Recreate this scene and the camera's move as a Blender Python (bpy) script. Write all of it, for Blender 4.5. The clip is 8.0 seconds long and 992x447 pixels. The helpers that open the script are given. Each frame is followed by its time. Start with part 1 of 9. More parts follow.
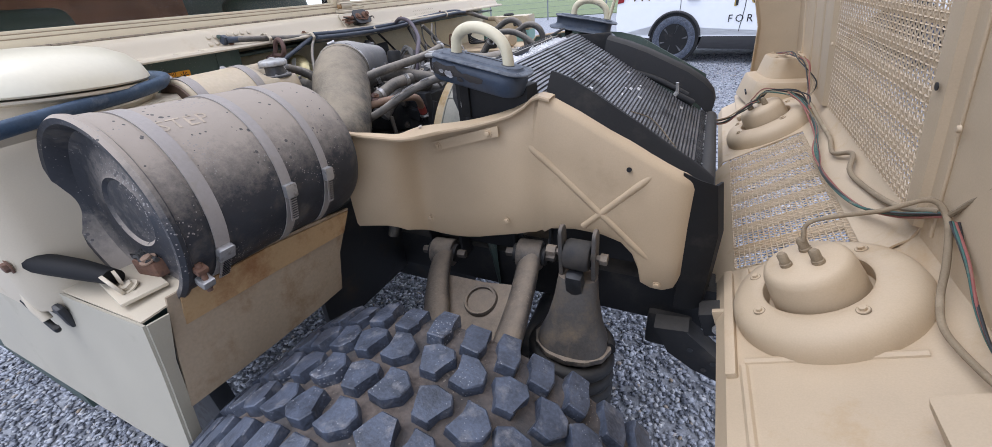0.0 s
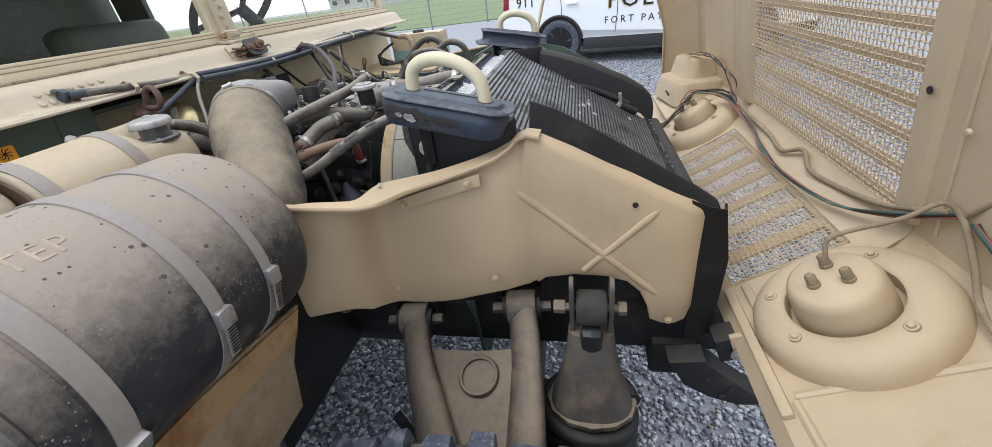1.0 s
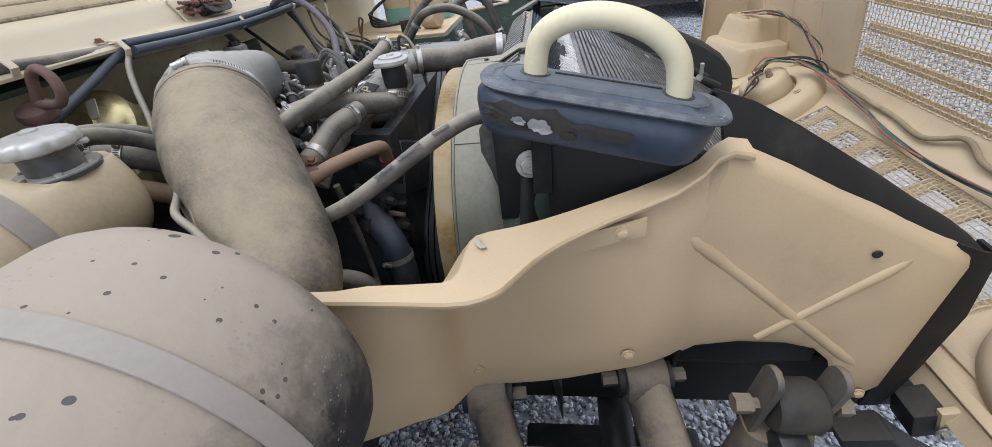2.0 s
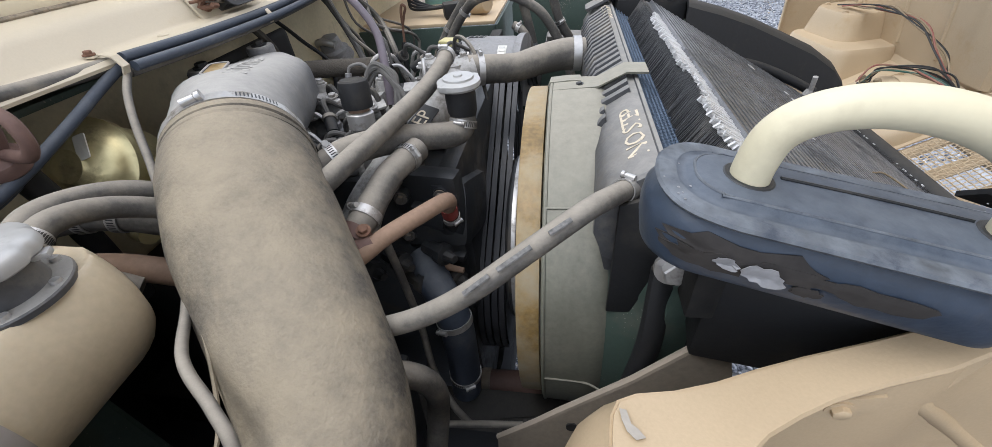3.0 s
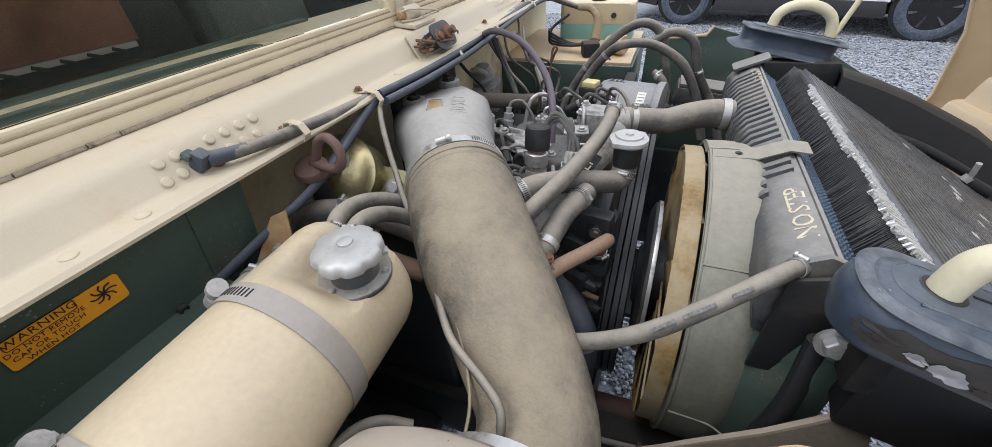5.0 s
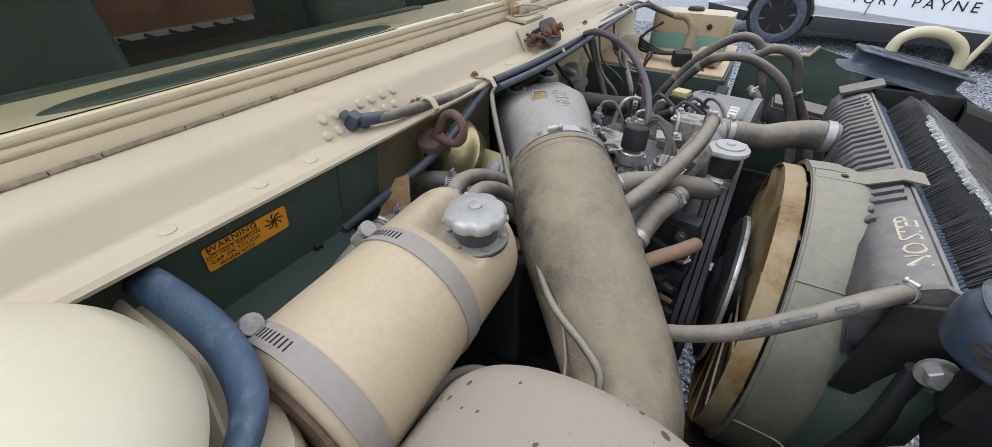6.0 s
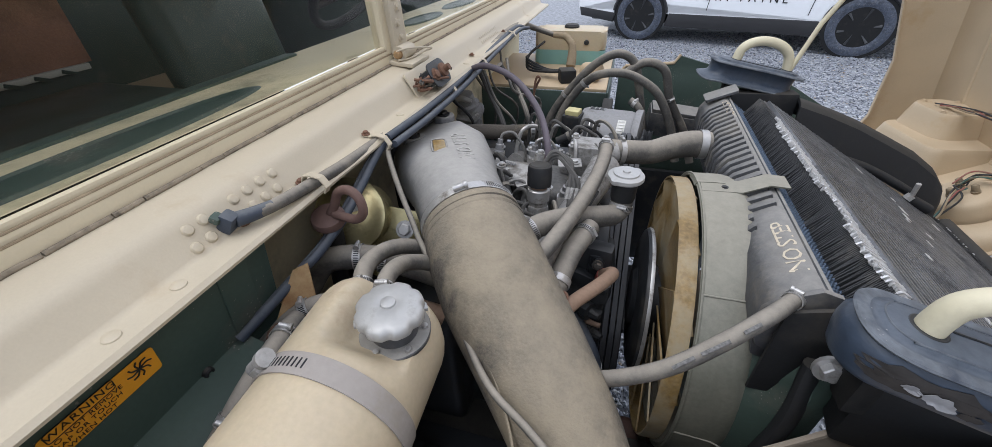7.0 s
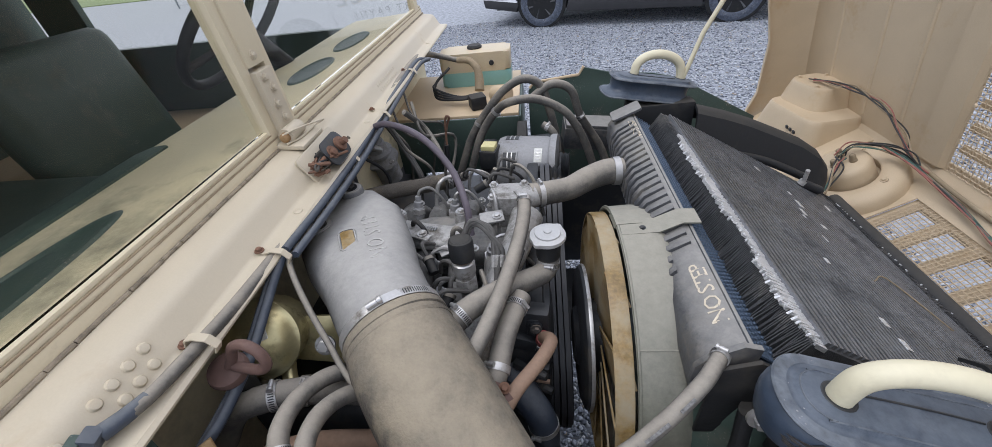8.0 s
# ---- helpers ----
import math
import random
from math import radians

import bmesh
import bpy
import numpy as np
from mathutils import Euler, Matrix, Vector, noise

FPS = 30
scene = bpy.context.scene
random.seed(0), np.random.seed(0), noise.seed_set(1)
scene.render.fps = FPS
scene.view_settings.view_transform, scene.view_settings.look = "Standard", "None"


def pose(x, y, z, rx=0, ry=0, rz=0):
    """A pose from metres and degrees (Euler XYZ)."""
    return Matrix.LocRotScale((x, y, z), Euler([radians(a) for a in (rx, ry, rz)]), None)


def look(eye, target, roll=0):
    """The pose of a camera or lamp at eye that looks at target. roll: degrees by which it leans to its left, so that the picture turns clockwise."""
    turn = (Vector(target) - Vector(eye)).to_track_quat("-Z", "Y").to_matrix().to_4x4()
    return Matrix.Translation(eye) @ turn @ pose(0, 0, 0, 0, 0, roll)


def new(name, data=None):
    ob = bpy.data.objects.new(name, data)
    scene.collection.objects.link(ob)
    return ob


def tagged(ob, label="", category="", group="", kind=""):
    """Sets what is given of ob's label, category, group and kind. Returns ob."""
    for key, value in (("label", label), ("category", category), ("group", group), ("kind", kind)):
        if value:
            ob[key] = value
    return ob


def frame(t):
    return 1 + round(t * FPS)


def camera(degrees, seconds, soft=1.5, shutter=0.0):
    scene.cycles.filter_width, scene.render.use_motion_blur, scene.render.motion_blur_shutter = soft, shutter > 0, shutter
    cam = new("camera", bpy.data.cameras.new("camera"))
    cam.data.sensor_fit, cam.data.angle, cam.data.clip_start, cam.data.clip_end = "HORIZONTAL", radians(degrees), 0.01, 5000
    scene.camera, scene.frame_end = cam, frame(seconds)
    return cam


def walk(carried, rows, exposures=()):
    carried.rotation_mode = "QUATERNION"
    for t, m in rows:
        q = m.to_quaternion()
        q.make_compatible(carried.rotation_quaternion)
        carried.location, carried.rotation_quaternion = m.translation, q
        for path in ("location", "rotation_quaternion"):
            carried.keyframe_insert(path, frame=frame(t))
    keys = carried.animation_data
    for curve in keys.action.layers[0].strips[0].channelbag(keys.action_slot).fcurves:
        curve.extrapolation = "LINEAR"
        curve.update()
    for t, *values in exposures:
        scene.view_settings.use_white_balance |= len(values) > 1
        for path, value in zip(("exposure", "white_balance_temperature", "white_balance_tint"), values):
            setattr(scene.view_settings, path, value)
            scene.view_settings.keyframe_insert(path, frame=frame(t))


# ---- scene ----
# ---- camera and its walk
cam = camera(101.7, 8.0, soft=0.45)
PATH = [
    (0, (0.035, 0.31, 1.385), (-0.778, 1.842, 0.389), -5.5),
    (0.5, (-0.028, 0.359, 1.402), (-0.715, 1.966, 0.429), -7.5),
    (1, (-0.156, 0.428, 1.414), (-0.569, 2.105, 0.406), -7.6),
    (1.2, (-0.225, 0.458, 1.419), (-0.499, 2.171, 0.422), -7.6),
    (2.3, (-0.465, 0.785, 1.384), (-0.739, 2.356, 0.177), -6.6),
    (2.5, (-0.493, 0.832, 1.386), (-0.777, 2.394, 0.17), -5.7),
    (3, (-0.531, 0.866, 1.42), (-0.859, 2.388, 0.166), -6.3),
    (3.5, (-0.56, 0.848, 1.442), (-0.882, 2.361, 0.174), -3.8),
    (4, (-0.565, 0.837, 1.456), (-0.868, 2.368, 0.205), -3.5),
    (4.5, (-0.584, 0.831, 1.479), (-0.927, 2.37, 0.248), -3.7),
    (5, (-0.636, 0.786, 1.506), (-1.276, 2.258, 0.312), -3.8),
    (5.2, (-0.649, 0.769, 1.512), (-1.346, 2.227, 0.334), -2.6),
    (6.3, (-0.687, 0.712, 1.511), (-1.538, 2.074, 0.319), -0.6),
    (6.5, (-0.692, 0.719, 1.515), (-1.489, 2.123, 0.335), -0.6),
    (7, (-0.697, 0.775, 1.554), (-1.183, 2.327, 0.39), -2.1),
    (7.5, (-0.682, 0.84, 1.616), (-1.012, 2.431, 0.449), -6.7),
    (8, (-0.675, 0.878, 1.638), (-0.896, 2.457, 0.431), -7.0),
]
walk(cam, [(t, look(eye, target, roll)) for t, eye, target, roll in PATH],
     exposures=[(0, 0.2, 6050, 16), (0.5, 0.2, 6250, 12), (1, 0.22, 6450, 10), (2.5, 0.30, 6400, 11), (3.0, 0.35, 6400, 11), (4.5, 0.28, 6500, 11), (5.2, 0.20, 6500, 11), (6.4, -0.04, 6350, 11), (7.0, -0.05, 6300, 12), (8, 0.01, 6250, 13)])

# ---- light: an overcast sky with a very soft sun

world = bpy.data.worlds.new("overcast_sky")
scene.world = world
world.use_nodes = True
wn, wl = world.node_tree.nodes, world.node_tree.links
wn.clear()
sky = wn.new("ShaderNodeTexSky")
sky.sky_type = "NISHITA"
sky.sun_disc = False
sky.sun_elevation, sky.sun_rotation = radians(58), radians(60)
sky.air_density, sky.dust_density, sky.ozone_density = 1.0, 6.0, 1.0
cloud = wn.new("ShaderNodeMix")
cloud.data_type = "RGBA"
cloud.inputs[0].default_value = 0.82
cloud.inputs[7].default_value = (9.3, 10.0, 11.2, 1)
back = wn.new("ShaderNodeBackground")
back.inputs[1].default_value = 0.15
wout = wn.new("ShaderNodeOutputWorld")
wl.new(sky.outputs[0], cloud.inputs[6])
wl.new(cloud.outputs[2], back.inputs[0])
wl.new(back.outputs[0], wout.inputs[0])
sun = bpy.data.lights.new("sun", "SUN")
sun.energy, sun.angle, sun.color = 1.5, radians(35), (1.0, 0.97, 0.93)
sun_ob = new("sun", sun)
sun_ob.matrix_world = look((-1.6, -1.2, 4.0), (0, 0, 0))

# ---- materials


def mat(name, base, rough=0.6, metal=0.0, var=0.12, scale=9.0, bump=0.15, bscale=180.0, dirt=None, dirt_amount=0.35,
        dirt_scale=4.0, spec=0.5, sub=0.0, dust=None, dust_lo=0.1, dust_hi=0.75, specks=None, pits=None):
    """A procedural surface: two scales of colour variation, patches of dirt, fine relief."""
    m = bpy.data.materials.new(name)
    m.use_nodes = True
    nt = m.node_tree
    nodes, links = nt.nodes, nt.links
    b = nodes["Principled BSDF"]
    b.inputs["Metallic"].default_value = metal
    b.inputs["Specular IOR Level"].default_value = spec
    if sub:
        b.inputs["Subsurface Weight"].default_value = sub
        b.inputs["Subsurface Radius"].default_value = (0.01, 0.006, 0.003)
    geo = nodes.new("ShaderNodeNewGeometry")
    n1 = nodes.new("ShaderNodeTexNoise")
    n1.inputs["Scale"].default_value, n1.inputs["Detail"].default_value = scale, 6
    n2 = nodes.new("ShaderNodeTexNoise")
    n2.inputs["Scale"].default_value, n2.inputs["Detail"].default_value = bscale, 4
    for n in (n1, n2):
        links.new(geo.outputs["Position"], n.inputs["Vector"])
    ramp = nodes.new("ShaderNodeMapRange")
    ramp.inputs[3].default_value, ramp.inputs[4].default_value = 1 - var, 1 + var
    add = nodes.new("ShaderNodeMath")
    add.operation = "MULTIPLY_ADD"
    add.inputs[1].default_value = 0.6
    links.new(n2.outputs[0], add.inputs[0])
    links.new(n1.outputs[0], add.inputs[2])
    links.new(add.outputs[0], ramp.inputs[0])
    ramp.inputs[1].default_value, ramp.inputs[2].default_value = 0.52, 1.08
    hsv = nodes.new("ShaderNodeHueSaturation")
    hsv.inputs["Color"].default_value = (*base, 1)
    links.new(ramp.outputs[0], hsv.inputs["Value"])
    colour = hsv.outputs[0]
    rr = nodes.new("ShaderNodeMapRange")
    rr.inputs[3].default_value, rr.inputs[4].default_value = max(0.03, rough - 0.12), min(1, rough + 0.12)
    links.new(n1.outputs[0], rr.inputs[0])
    rough_out = rr.outputs[0]
    if dirt:
        n3 = nodes.new("ShaderNodeTexNoise")
        n3.inputs["Scale"].default_value, n3.inputs["Detail"].default_value, n3.inputs["Roughness"].default_value = dirt_scale, 9, 0.68
        links.new(geo.outputs["Position"], n3.inputs["Vector"])
        step = nodes.new("ShaderNodeMapRange")
        step.inputs[1].default_value, step.inputs[2].default_value = 0.62 - 0.3 * dirt_amount, 0.78 - 0.25 * dirt_amount
        links.new(n3.outputs[0], step.inputs[0])
        mix = nodes.new("ShaderNodeMix")
        mix.data_type = "RGBA"
        links.new(step.outputs[0], mix.inputs[0])
        links.new(colour, mix.inputs[6])
        mix.inputs[7].default_value = (*dirt, 1)
        colour = mix.outputs[2]
        rmix = nodes.new("ShaderNodeMix")
        links.new(step.outputs[0], rmix.inputs[0])
        links.new(rough_out, rmix.inputs[2])
        rmix.inputs[3].default_value = 0.9
        rough_out = rmix.outputs[0]
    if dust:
        # settled dust, and the olive shroud's lit top: lies on faces that look up, broken by noise
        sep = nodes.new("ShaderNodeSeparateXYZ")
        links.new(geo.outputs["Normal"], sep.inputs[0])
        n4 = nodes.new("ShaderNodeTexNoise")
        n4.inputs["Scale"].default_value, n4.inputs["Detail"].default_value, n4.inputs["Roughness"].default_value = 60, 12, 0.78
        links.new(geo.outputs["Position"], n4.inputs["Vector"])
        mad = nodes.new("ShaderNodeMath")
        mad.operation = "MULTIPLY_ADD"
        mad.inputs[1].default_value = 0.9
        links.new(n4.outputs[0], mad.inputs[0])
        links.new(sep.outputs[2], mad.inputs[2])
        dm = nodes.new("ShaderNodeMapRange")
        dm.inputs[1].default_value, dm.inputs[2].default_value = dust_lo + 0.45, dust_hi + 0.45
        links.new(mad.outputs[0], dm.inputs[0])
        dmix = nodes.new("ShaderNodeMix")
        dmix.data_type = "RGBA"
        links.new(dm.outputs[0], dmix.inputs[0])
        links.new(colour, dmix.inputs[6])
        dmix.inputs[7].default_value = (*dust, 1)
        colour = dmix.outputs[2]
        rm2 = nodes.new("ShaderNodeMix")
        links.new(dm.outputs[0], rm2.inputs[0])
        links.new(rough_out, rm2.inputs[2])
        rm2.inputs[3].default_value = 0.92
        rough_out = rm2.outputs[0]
    if pits:
        # dark knocks and drops, scattered in loose clusters
        pv = nodes.new("ShaderNodeTexVoronoi")
        pv.inputs["Scale"].default_value = 95
        links.new(geo.outputs["Position"], pv.inputs["Vector"])
        pn = nodes.new("ShaderNodeTexNoise")
        pn.inputs["Scale"].default_value = 30
        links.new(geo.outputs["Position"], pn.inputs["Vector"])
        pt = nodes.new("ShaderNodeMapRange")
        pt.inputs[1].default_value, pt.inputs[2].default_value, pt.inputs[3].default_value, pt.inputs[4].default_value = 0.46, 0.75, 0.0, 0.42
        links.new(pn.outputs[0], pt.inputs[0])
        pl = nodes.new("ShaderNodeMath")
        pl.operation = "LESS_THAN"
        links.new(pv.outputs["Distance"], pl.inputs[0])
        links.new(pt.outputs[0], pl.inputs[1])
        pm = nodes.new("ShaderNodeMix")
        pm.data_type = "RGBA"
        links.new(pl.outputs[0], pm.inputs[0])
        links.new(colour, pm.inputs[6])
        pm.inputs[7].default_value = (*pits, 1)
        colour = pm.outputs[2]
    if specks:
        vor = nodes.new("ShaderNodeTexVoronoi")
        vor.inputs["Scale"].default_value = 190
        links.new(geo.outputs["Position"], vor.inputs["Vector"])
        n5 = nodes.new("ShaderNodeTexNoise")
        n5.inputs["Scale"].default_value = 14
        links.new(geo.outputs["Position"], n5.inputs["Vector"])
        thr = nodes.new("ShaderNodeMapRange")
        thr.inputs[1].default_value, thr.inputs[2].default_value, thr.inputs[3].default_value, thr.inputs[4].default_value = 0.44, 0.72, 0.02, 0.30
        links.new(n5.outputs[0], thr.inputs[0])
        lt = nodes.new("ShaderNodeMath")
        lt.operation = "LESS_THAN"
        links.new(vor.outputs["Distance"], lt.inputs[0])
        links.new(thr.outputs[0], lt.inputs[1])
        smix = nodes.new("ShaderNodeMix")
        smix.data_type = "RGBA"
        links.new(lt.outputs[0], smix.inputs[0])
        links.new(colour, smix.inputs[6])
        smix.inputs[7].default_value = (*specks, 1)
        colour = smix.outputs[2]
    links.new(colour, b.inputs["Base Color"])
    links.new(rough_out, b.inputs["Roughness"])
    if bump:
        bp = nodes.new("ShaderNodeBump")
        bp.inputs["Strength"].default_value, bp.inputs["Distance"].default_value = bump, 0.002
        links.new(n2.outputs[0], bp.inputs["Height"])
        links.new(bp.outputs[0], b.inputs["Normal"])
    return m


TAN = mat("tan_paint", (0.50, 0.385, 0.25), 0.55, var=0.07, dirt=(0.40, 0.30, 0.19), dirt_amount=0.12, dirt_scale=3, bump=0.08, bscale=420)
TAN_HOOD = mat("tan_hood_paint", (0.50, 0.395, 0.265), 0.6, var=0.08, dirt=(0.44, 0.31, 0.17), dirt_amount=0.2, dirt_scale=5, bump=0.1, bscale=420)
CREAM = mat("cream_paint", (0.51, 0.45, 0.345), 0.5, var=0.05, dirt=(0.46, 0.38, 0.27), dirt_amount=0.08, dirt_scale=9, bump=0.05, bscale=500)
CREAM_SIDE = mat("darker_cream_side", (0.37, 0.345, 0.275), 0.55, var=0.06, dirt=(0.33, 0.30, 0.24), dirt_amount=0.15, dirt_scale=5, bump=0.05, bscale=400)
DOME = mat("cream_gloss_paint", (0.64, 0.60, 0.47), 0.35, var=0.04, bump=0.03)
HANDLE = mat("handle_paint", (0.63, 0.58, 0.42), 0.5, var=0.05, bump=0.04, dirt=(0.45, 0.4, 0.28), dirt_amount=0.1)
GREEN = mat("dark_green_paint", (0.050, 0.078, 0.066), 0.5, dirt=(0.12, 0.12, 0.10), dirt_amount=0.15, dirt_scale=7, specks=(0.17, 0.17, 0.15))
# base darkened for the bay's shade; the dust tone keeps upper faces light
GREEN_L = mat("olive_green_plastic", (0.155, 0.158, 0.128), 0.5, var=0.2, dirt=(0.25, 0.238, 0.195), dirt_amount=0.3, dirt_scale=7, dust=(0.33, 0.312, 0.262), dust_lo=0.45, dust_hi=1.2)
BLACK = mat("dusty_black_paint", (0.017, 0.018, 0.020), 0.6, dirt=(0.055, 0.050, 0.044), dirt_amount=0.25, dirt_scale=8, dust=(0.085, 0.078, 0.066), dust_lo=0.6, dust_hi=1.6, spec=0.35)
DARK = mat("oily_black_iron", (0.019, 0.021, 0.024), 0.46, dirt=(0.075, 0.066, 0.055), dirt_amount=0.35, dirt_scale=14)
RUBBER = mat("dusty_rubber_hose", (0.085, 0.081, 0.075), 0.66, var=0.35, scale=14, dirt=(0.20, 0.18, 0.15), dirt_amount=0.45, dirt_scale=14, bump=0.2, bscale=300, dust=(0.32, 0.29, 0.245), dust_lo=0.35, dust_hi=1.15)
RUBBER_BELT = mat("belt_rubber", (0.040, 0.041, 0.045), 0.45, var=0.2, bump=0.2, bscale=600)
RUBBER_BL = mat("blue_black_rubber", (0.040, 0.052, 0.075), 0.55, dirt=(0.13, 0.14, 0.15), dirt_amount=0.2, dirt_scale=9, dust=(0.17, 0.18, 0.19), dust_lo=0.5, dust_hi=1.4)
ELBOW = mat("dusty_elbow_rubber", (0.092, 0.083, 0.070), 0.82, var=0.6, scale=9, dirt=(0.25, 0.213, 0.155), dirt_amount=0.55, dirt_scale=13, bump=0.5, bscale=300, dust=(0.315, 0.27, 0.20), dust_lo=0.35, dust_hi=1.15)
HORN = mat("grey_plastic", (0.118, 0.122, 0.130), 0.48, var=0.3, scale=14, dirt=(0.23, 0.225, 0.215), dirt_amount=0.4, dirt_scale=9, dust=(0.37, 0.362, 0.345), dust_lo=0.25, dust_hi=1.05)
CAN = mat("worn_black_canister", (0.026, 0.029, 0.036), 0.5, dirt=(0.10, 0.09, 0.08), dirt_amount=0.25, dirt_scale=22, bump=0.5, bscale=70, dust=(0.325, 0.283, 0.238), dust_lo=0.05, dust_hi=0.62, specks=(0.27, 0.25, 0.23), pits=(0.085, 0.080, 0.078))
TANK = mat("cream_plastic_tank", (0.475, 0.40, 0.285), 0.45, var=0.12, sub=0.10, bump=0.06, dirt=(0.30, 0.21, 0.13), dirt_amount=0.16, dirt_scale=6)
BRACKET = mat("dust_covered_steel", (0.20, 0.18, 0.15), 0.8, var=0.3, dirt=(0.11, 0.10, 0.09), dirt_amount=0.3, dirt_scale=9, dust=(0.32, 0.275, 0.225), dust_lo=-0.2, dust_hi=0.7)
TYRE = mat("tyre_rubber", (0.050, 0.061, 0.086), 0.5, var=0.6, scale=30, dirt=(0.17, 0.17, 0.18), dirt_amount=0.25, dirt_scale=40, bump=0.5, bscale=220, specks=(0.26, 0.27, 0.29))
TYRE_MUD = mat("muddy_tyre_groove", (0.105, 0.085, 0.072), 0.95, var=0.5, scale=30, bump=0.8, bscale=120, dirt=(0.052, 0.052, 0.054), dirt_amount=0.7, dirt_scale=9, specks=(0.20, 0.17, 0.14))
STEEL = mat("zinc_steel", (0.46, 0.455, 0.45), 0.42, metal=0.7, dirt=(0.16, 0.14, 0.11), dirt_amount=0.35, dirt_scale=30)
CAP_METAL = mat("pale_cap_metal", (0.42, 0.42, 0.415), 0.48, metal=0.35, var=0.08, dirt=(0.33, 0.325, 0.31), dirt_amount=0.15, dirt_scale=40, bump=0.1)
WORN_EDGE = mat("scuffed_rubber_edge", (0.115, 0.13, 0.15), 0.75, var=0.45, scale=60, dirt=(0.05, 0.06, 0.08), dirt_amount=0.5, dirt_scale=45)
ALU = mat("dusty_aluminium", (0.36, 0.355, 0.345), 0.6, metal=0.3, var=0.3, dirt=(0.10, 0.09, 0.075), dirt_amount=0.45, dirt_scale=24, bump=0.4)
CAST_DARK = mat("dusty_cast_alloy", (0.20, 0.197, 0.19), 0.6, metal=0.2, var=0.4, dirt=(0.30, 0.285, 0.26), dirt_amount=0.4, dirt_scale=26, bump=0.4)
ALT = mat("grey_cast_alternator", (0.27, 0.272, 0.28), 0.6, metal=0.15, var=0.15, dirt=(0.15, 0.14, 0.12), dirt_amount=0.3, dirt_scale=18, bump=0.3)
BLACK_RUBBER = mat("matt_black_rubber", (0.012, 0.0125, 0.0135), 0.7, dirt=(0.035, 0.033, 0.03), dirt_amount=0.25, dirt_scale=10, spec=0.25)
BOOT = mat("peeling_blue_black_rubber", (0.034, 0.050, 0.078), 0.42, var=0.25, scale=20, dirt=(0.07, 0.085, 0.11), dirt_amount=0.35, dirt_scale=12, dust=(0.17, 0.19, 0.215), dust_lo=0.7, dust_hi=1.5, bump=0.25, bscale=120)
STRAP = mat("dusty_strap_steel", (0.30, 0.275, 0.255), 0.7, metal=0.0, var=0.1, dirt=(0.27, 0.24, 0.2), dirt_amount=0.25, dirt_scale=14)
GOLD = mat("yellow_zinc", (0.56, 0.49, 0.27), 0.36, metal=0.7, dirt=(0.2, 0.17, 0.11), dirt_amount=0.3, dirt_scale=16)
RUST = mat("rusty_steel", (0.16, 0.085, 0.055), 0.85, var=0.3, dirt=(0.08, 0.05, 0.04), dirt_amount=0.4, dirt_scale=30)
COPPER = mat("dusty_brown_hose", (0.25, 0.165, 0.115), 0.75, var=0.2)
AMBER = mat("amber_plastic", (0.26, 0.170, 0.060), 0.42, sub=0.12, var=0.45, scale=9, dirt=(0.33, 0.285, 0.20), dirt_amount=0.65, dirt_scale=9)
RAD = mat("dark_radiator_plastic", (0.070, 0.073, 0.080), 0.42, var=0.3, dirt=(0.18, 0.167, 0.145), dirt_amount=0.4, dirt_scale=12, dust=(0.30, 0.29, 0.27), dust_lo=0.45, dust_hi=1.2)
CORE = mat("radiator_core", (0.085, 0.12, 0.175), 0.5, metal=0.2, var=0.3, scale=60, bump=0.8, bscale=500)
FIN = mat("condenser_fins", (0.060, 0.061, 0.064), 0.5, metal=0.3, var=0.35, scale=30, dirt=(0.2, 0.19, 0.175), dirt_amount=0.3, dirt_scale=14, bump=0.5, bscale=700)
FIN_TOP = mat("grey_condenser_fins", (0.19, 0.195, 0.205), 0.34, metal=0.6, var=0.25, scale=20, dirt=(0.06, 0.06, 0.062), dirt_amount=0.35, dirt_scale=9, bump=0.3, bscale=500)
END_BROWN = mat("brown_stained_plastic", (0.13, 0.085, 0.06), 0.6, var=0.25, dirt=(0.22, 0.16, 0.11), dirt_amount=0.3, dirt_scale=14)
FIN_BARE = mat("crushed_bare_fins", (0.75, 0.75, 0.75), 0.4, metal=0.7, bump=1.0, bscale=300)
SUSP_DARK = mat("dark_dirty_casting", (0.080, 0.075, 0.070), 0.6, var=0.25, dirt=(0.15, 0.12, 0.085), dirt_amount=0.35, dirt_scale=14, bump=0.3, dust=(0.22, 0.175, 0.13), dust_lo=0.55, dust_hi=1.3)
SUSP = mat("greasy_suspension_paint", (0.080, 0.073, 0.066), 0.6, var=0.5, dirt=(0.20, 0.165, 0.125), dirt_amount=0.45, dirt_scale=16, bump=0.5, specks=(0.24, 0.20, 0.15), dust=(0.27, 0.22, 0.165), dust_lo=0.45, dust_hi=1.2)
FADED = mat("faded_grey_lettering", (0.34, 0.335, 0.32), 0.7, var=0.3)
LETTER = mat("tan_lettering", (0.58, 0.51, 0.40), 0.8, var=0.2)
WHITE_CAR = mat("white_car_paint", (0.78, 0.80, 0.82), 0.18, var=0.02, bump=0.0, spec=0.6)
CAR_BLACK = mat("black_car_trim", (0.02, 0.02, 0.022), 0.45, bump=0.05)
GRAVEL = mat("grey_gravel", (0.245, 0.26, 0.285), 0.9, var=0.55, scale=14, bump=1.0, bscale=90, dirt=(0.165, 0.175, 0.195), dirt_amount=0.4, dirt_scale=85)
GRASS = mat("short_grass", (0.13, 0.17, 0.075), 0.9, var=0.35, scale=3, bump=0.6, bscale=40)
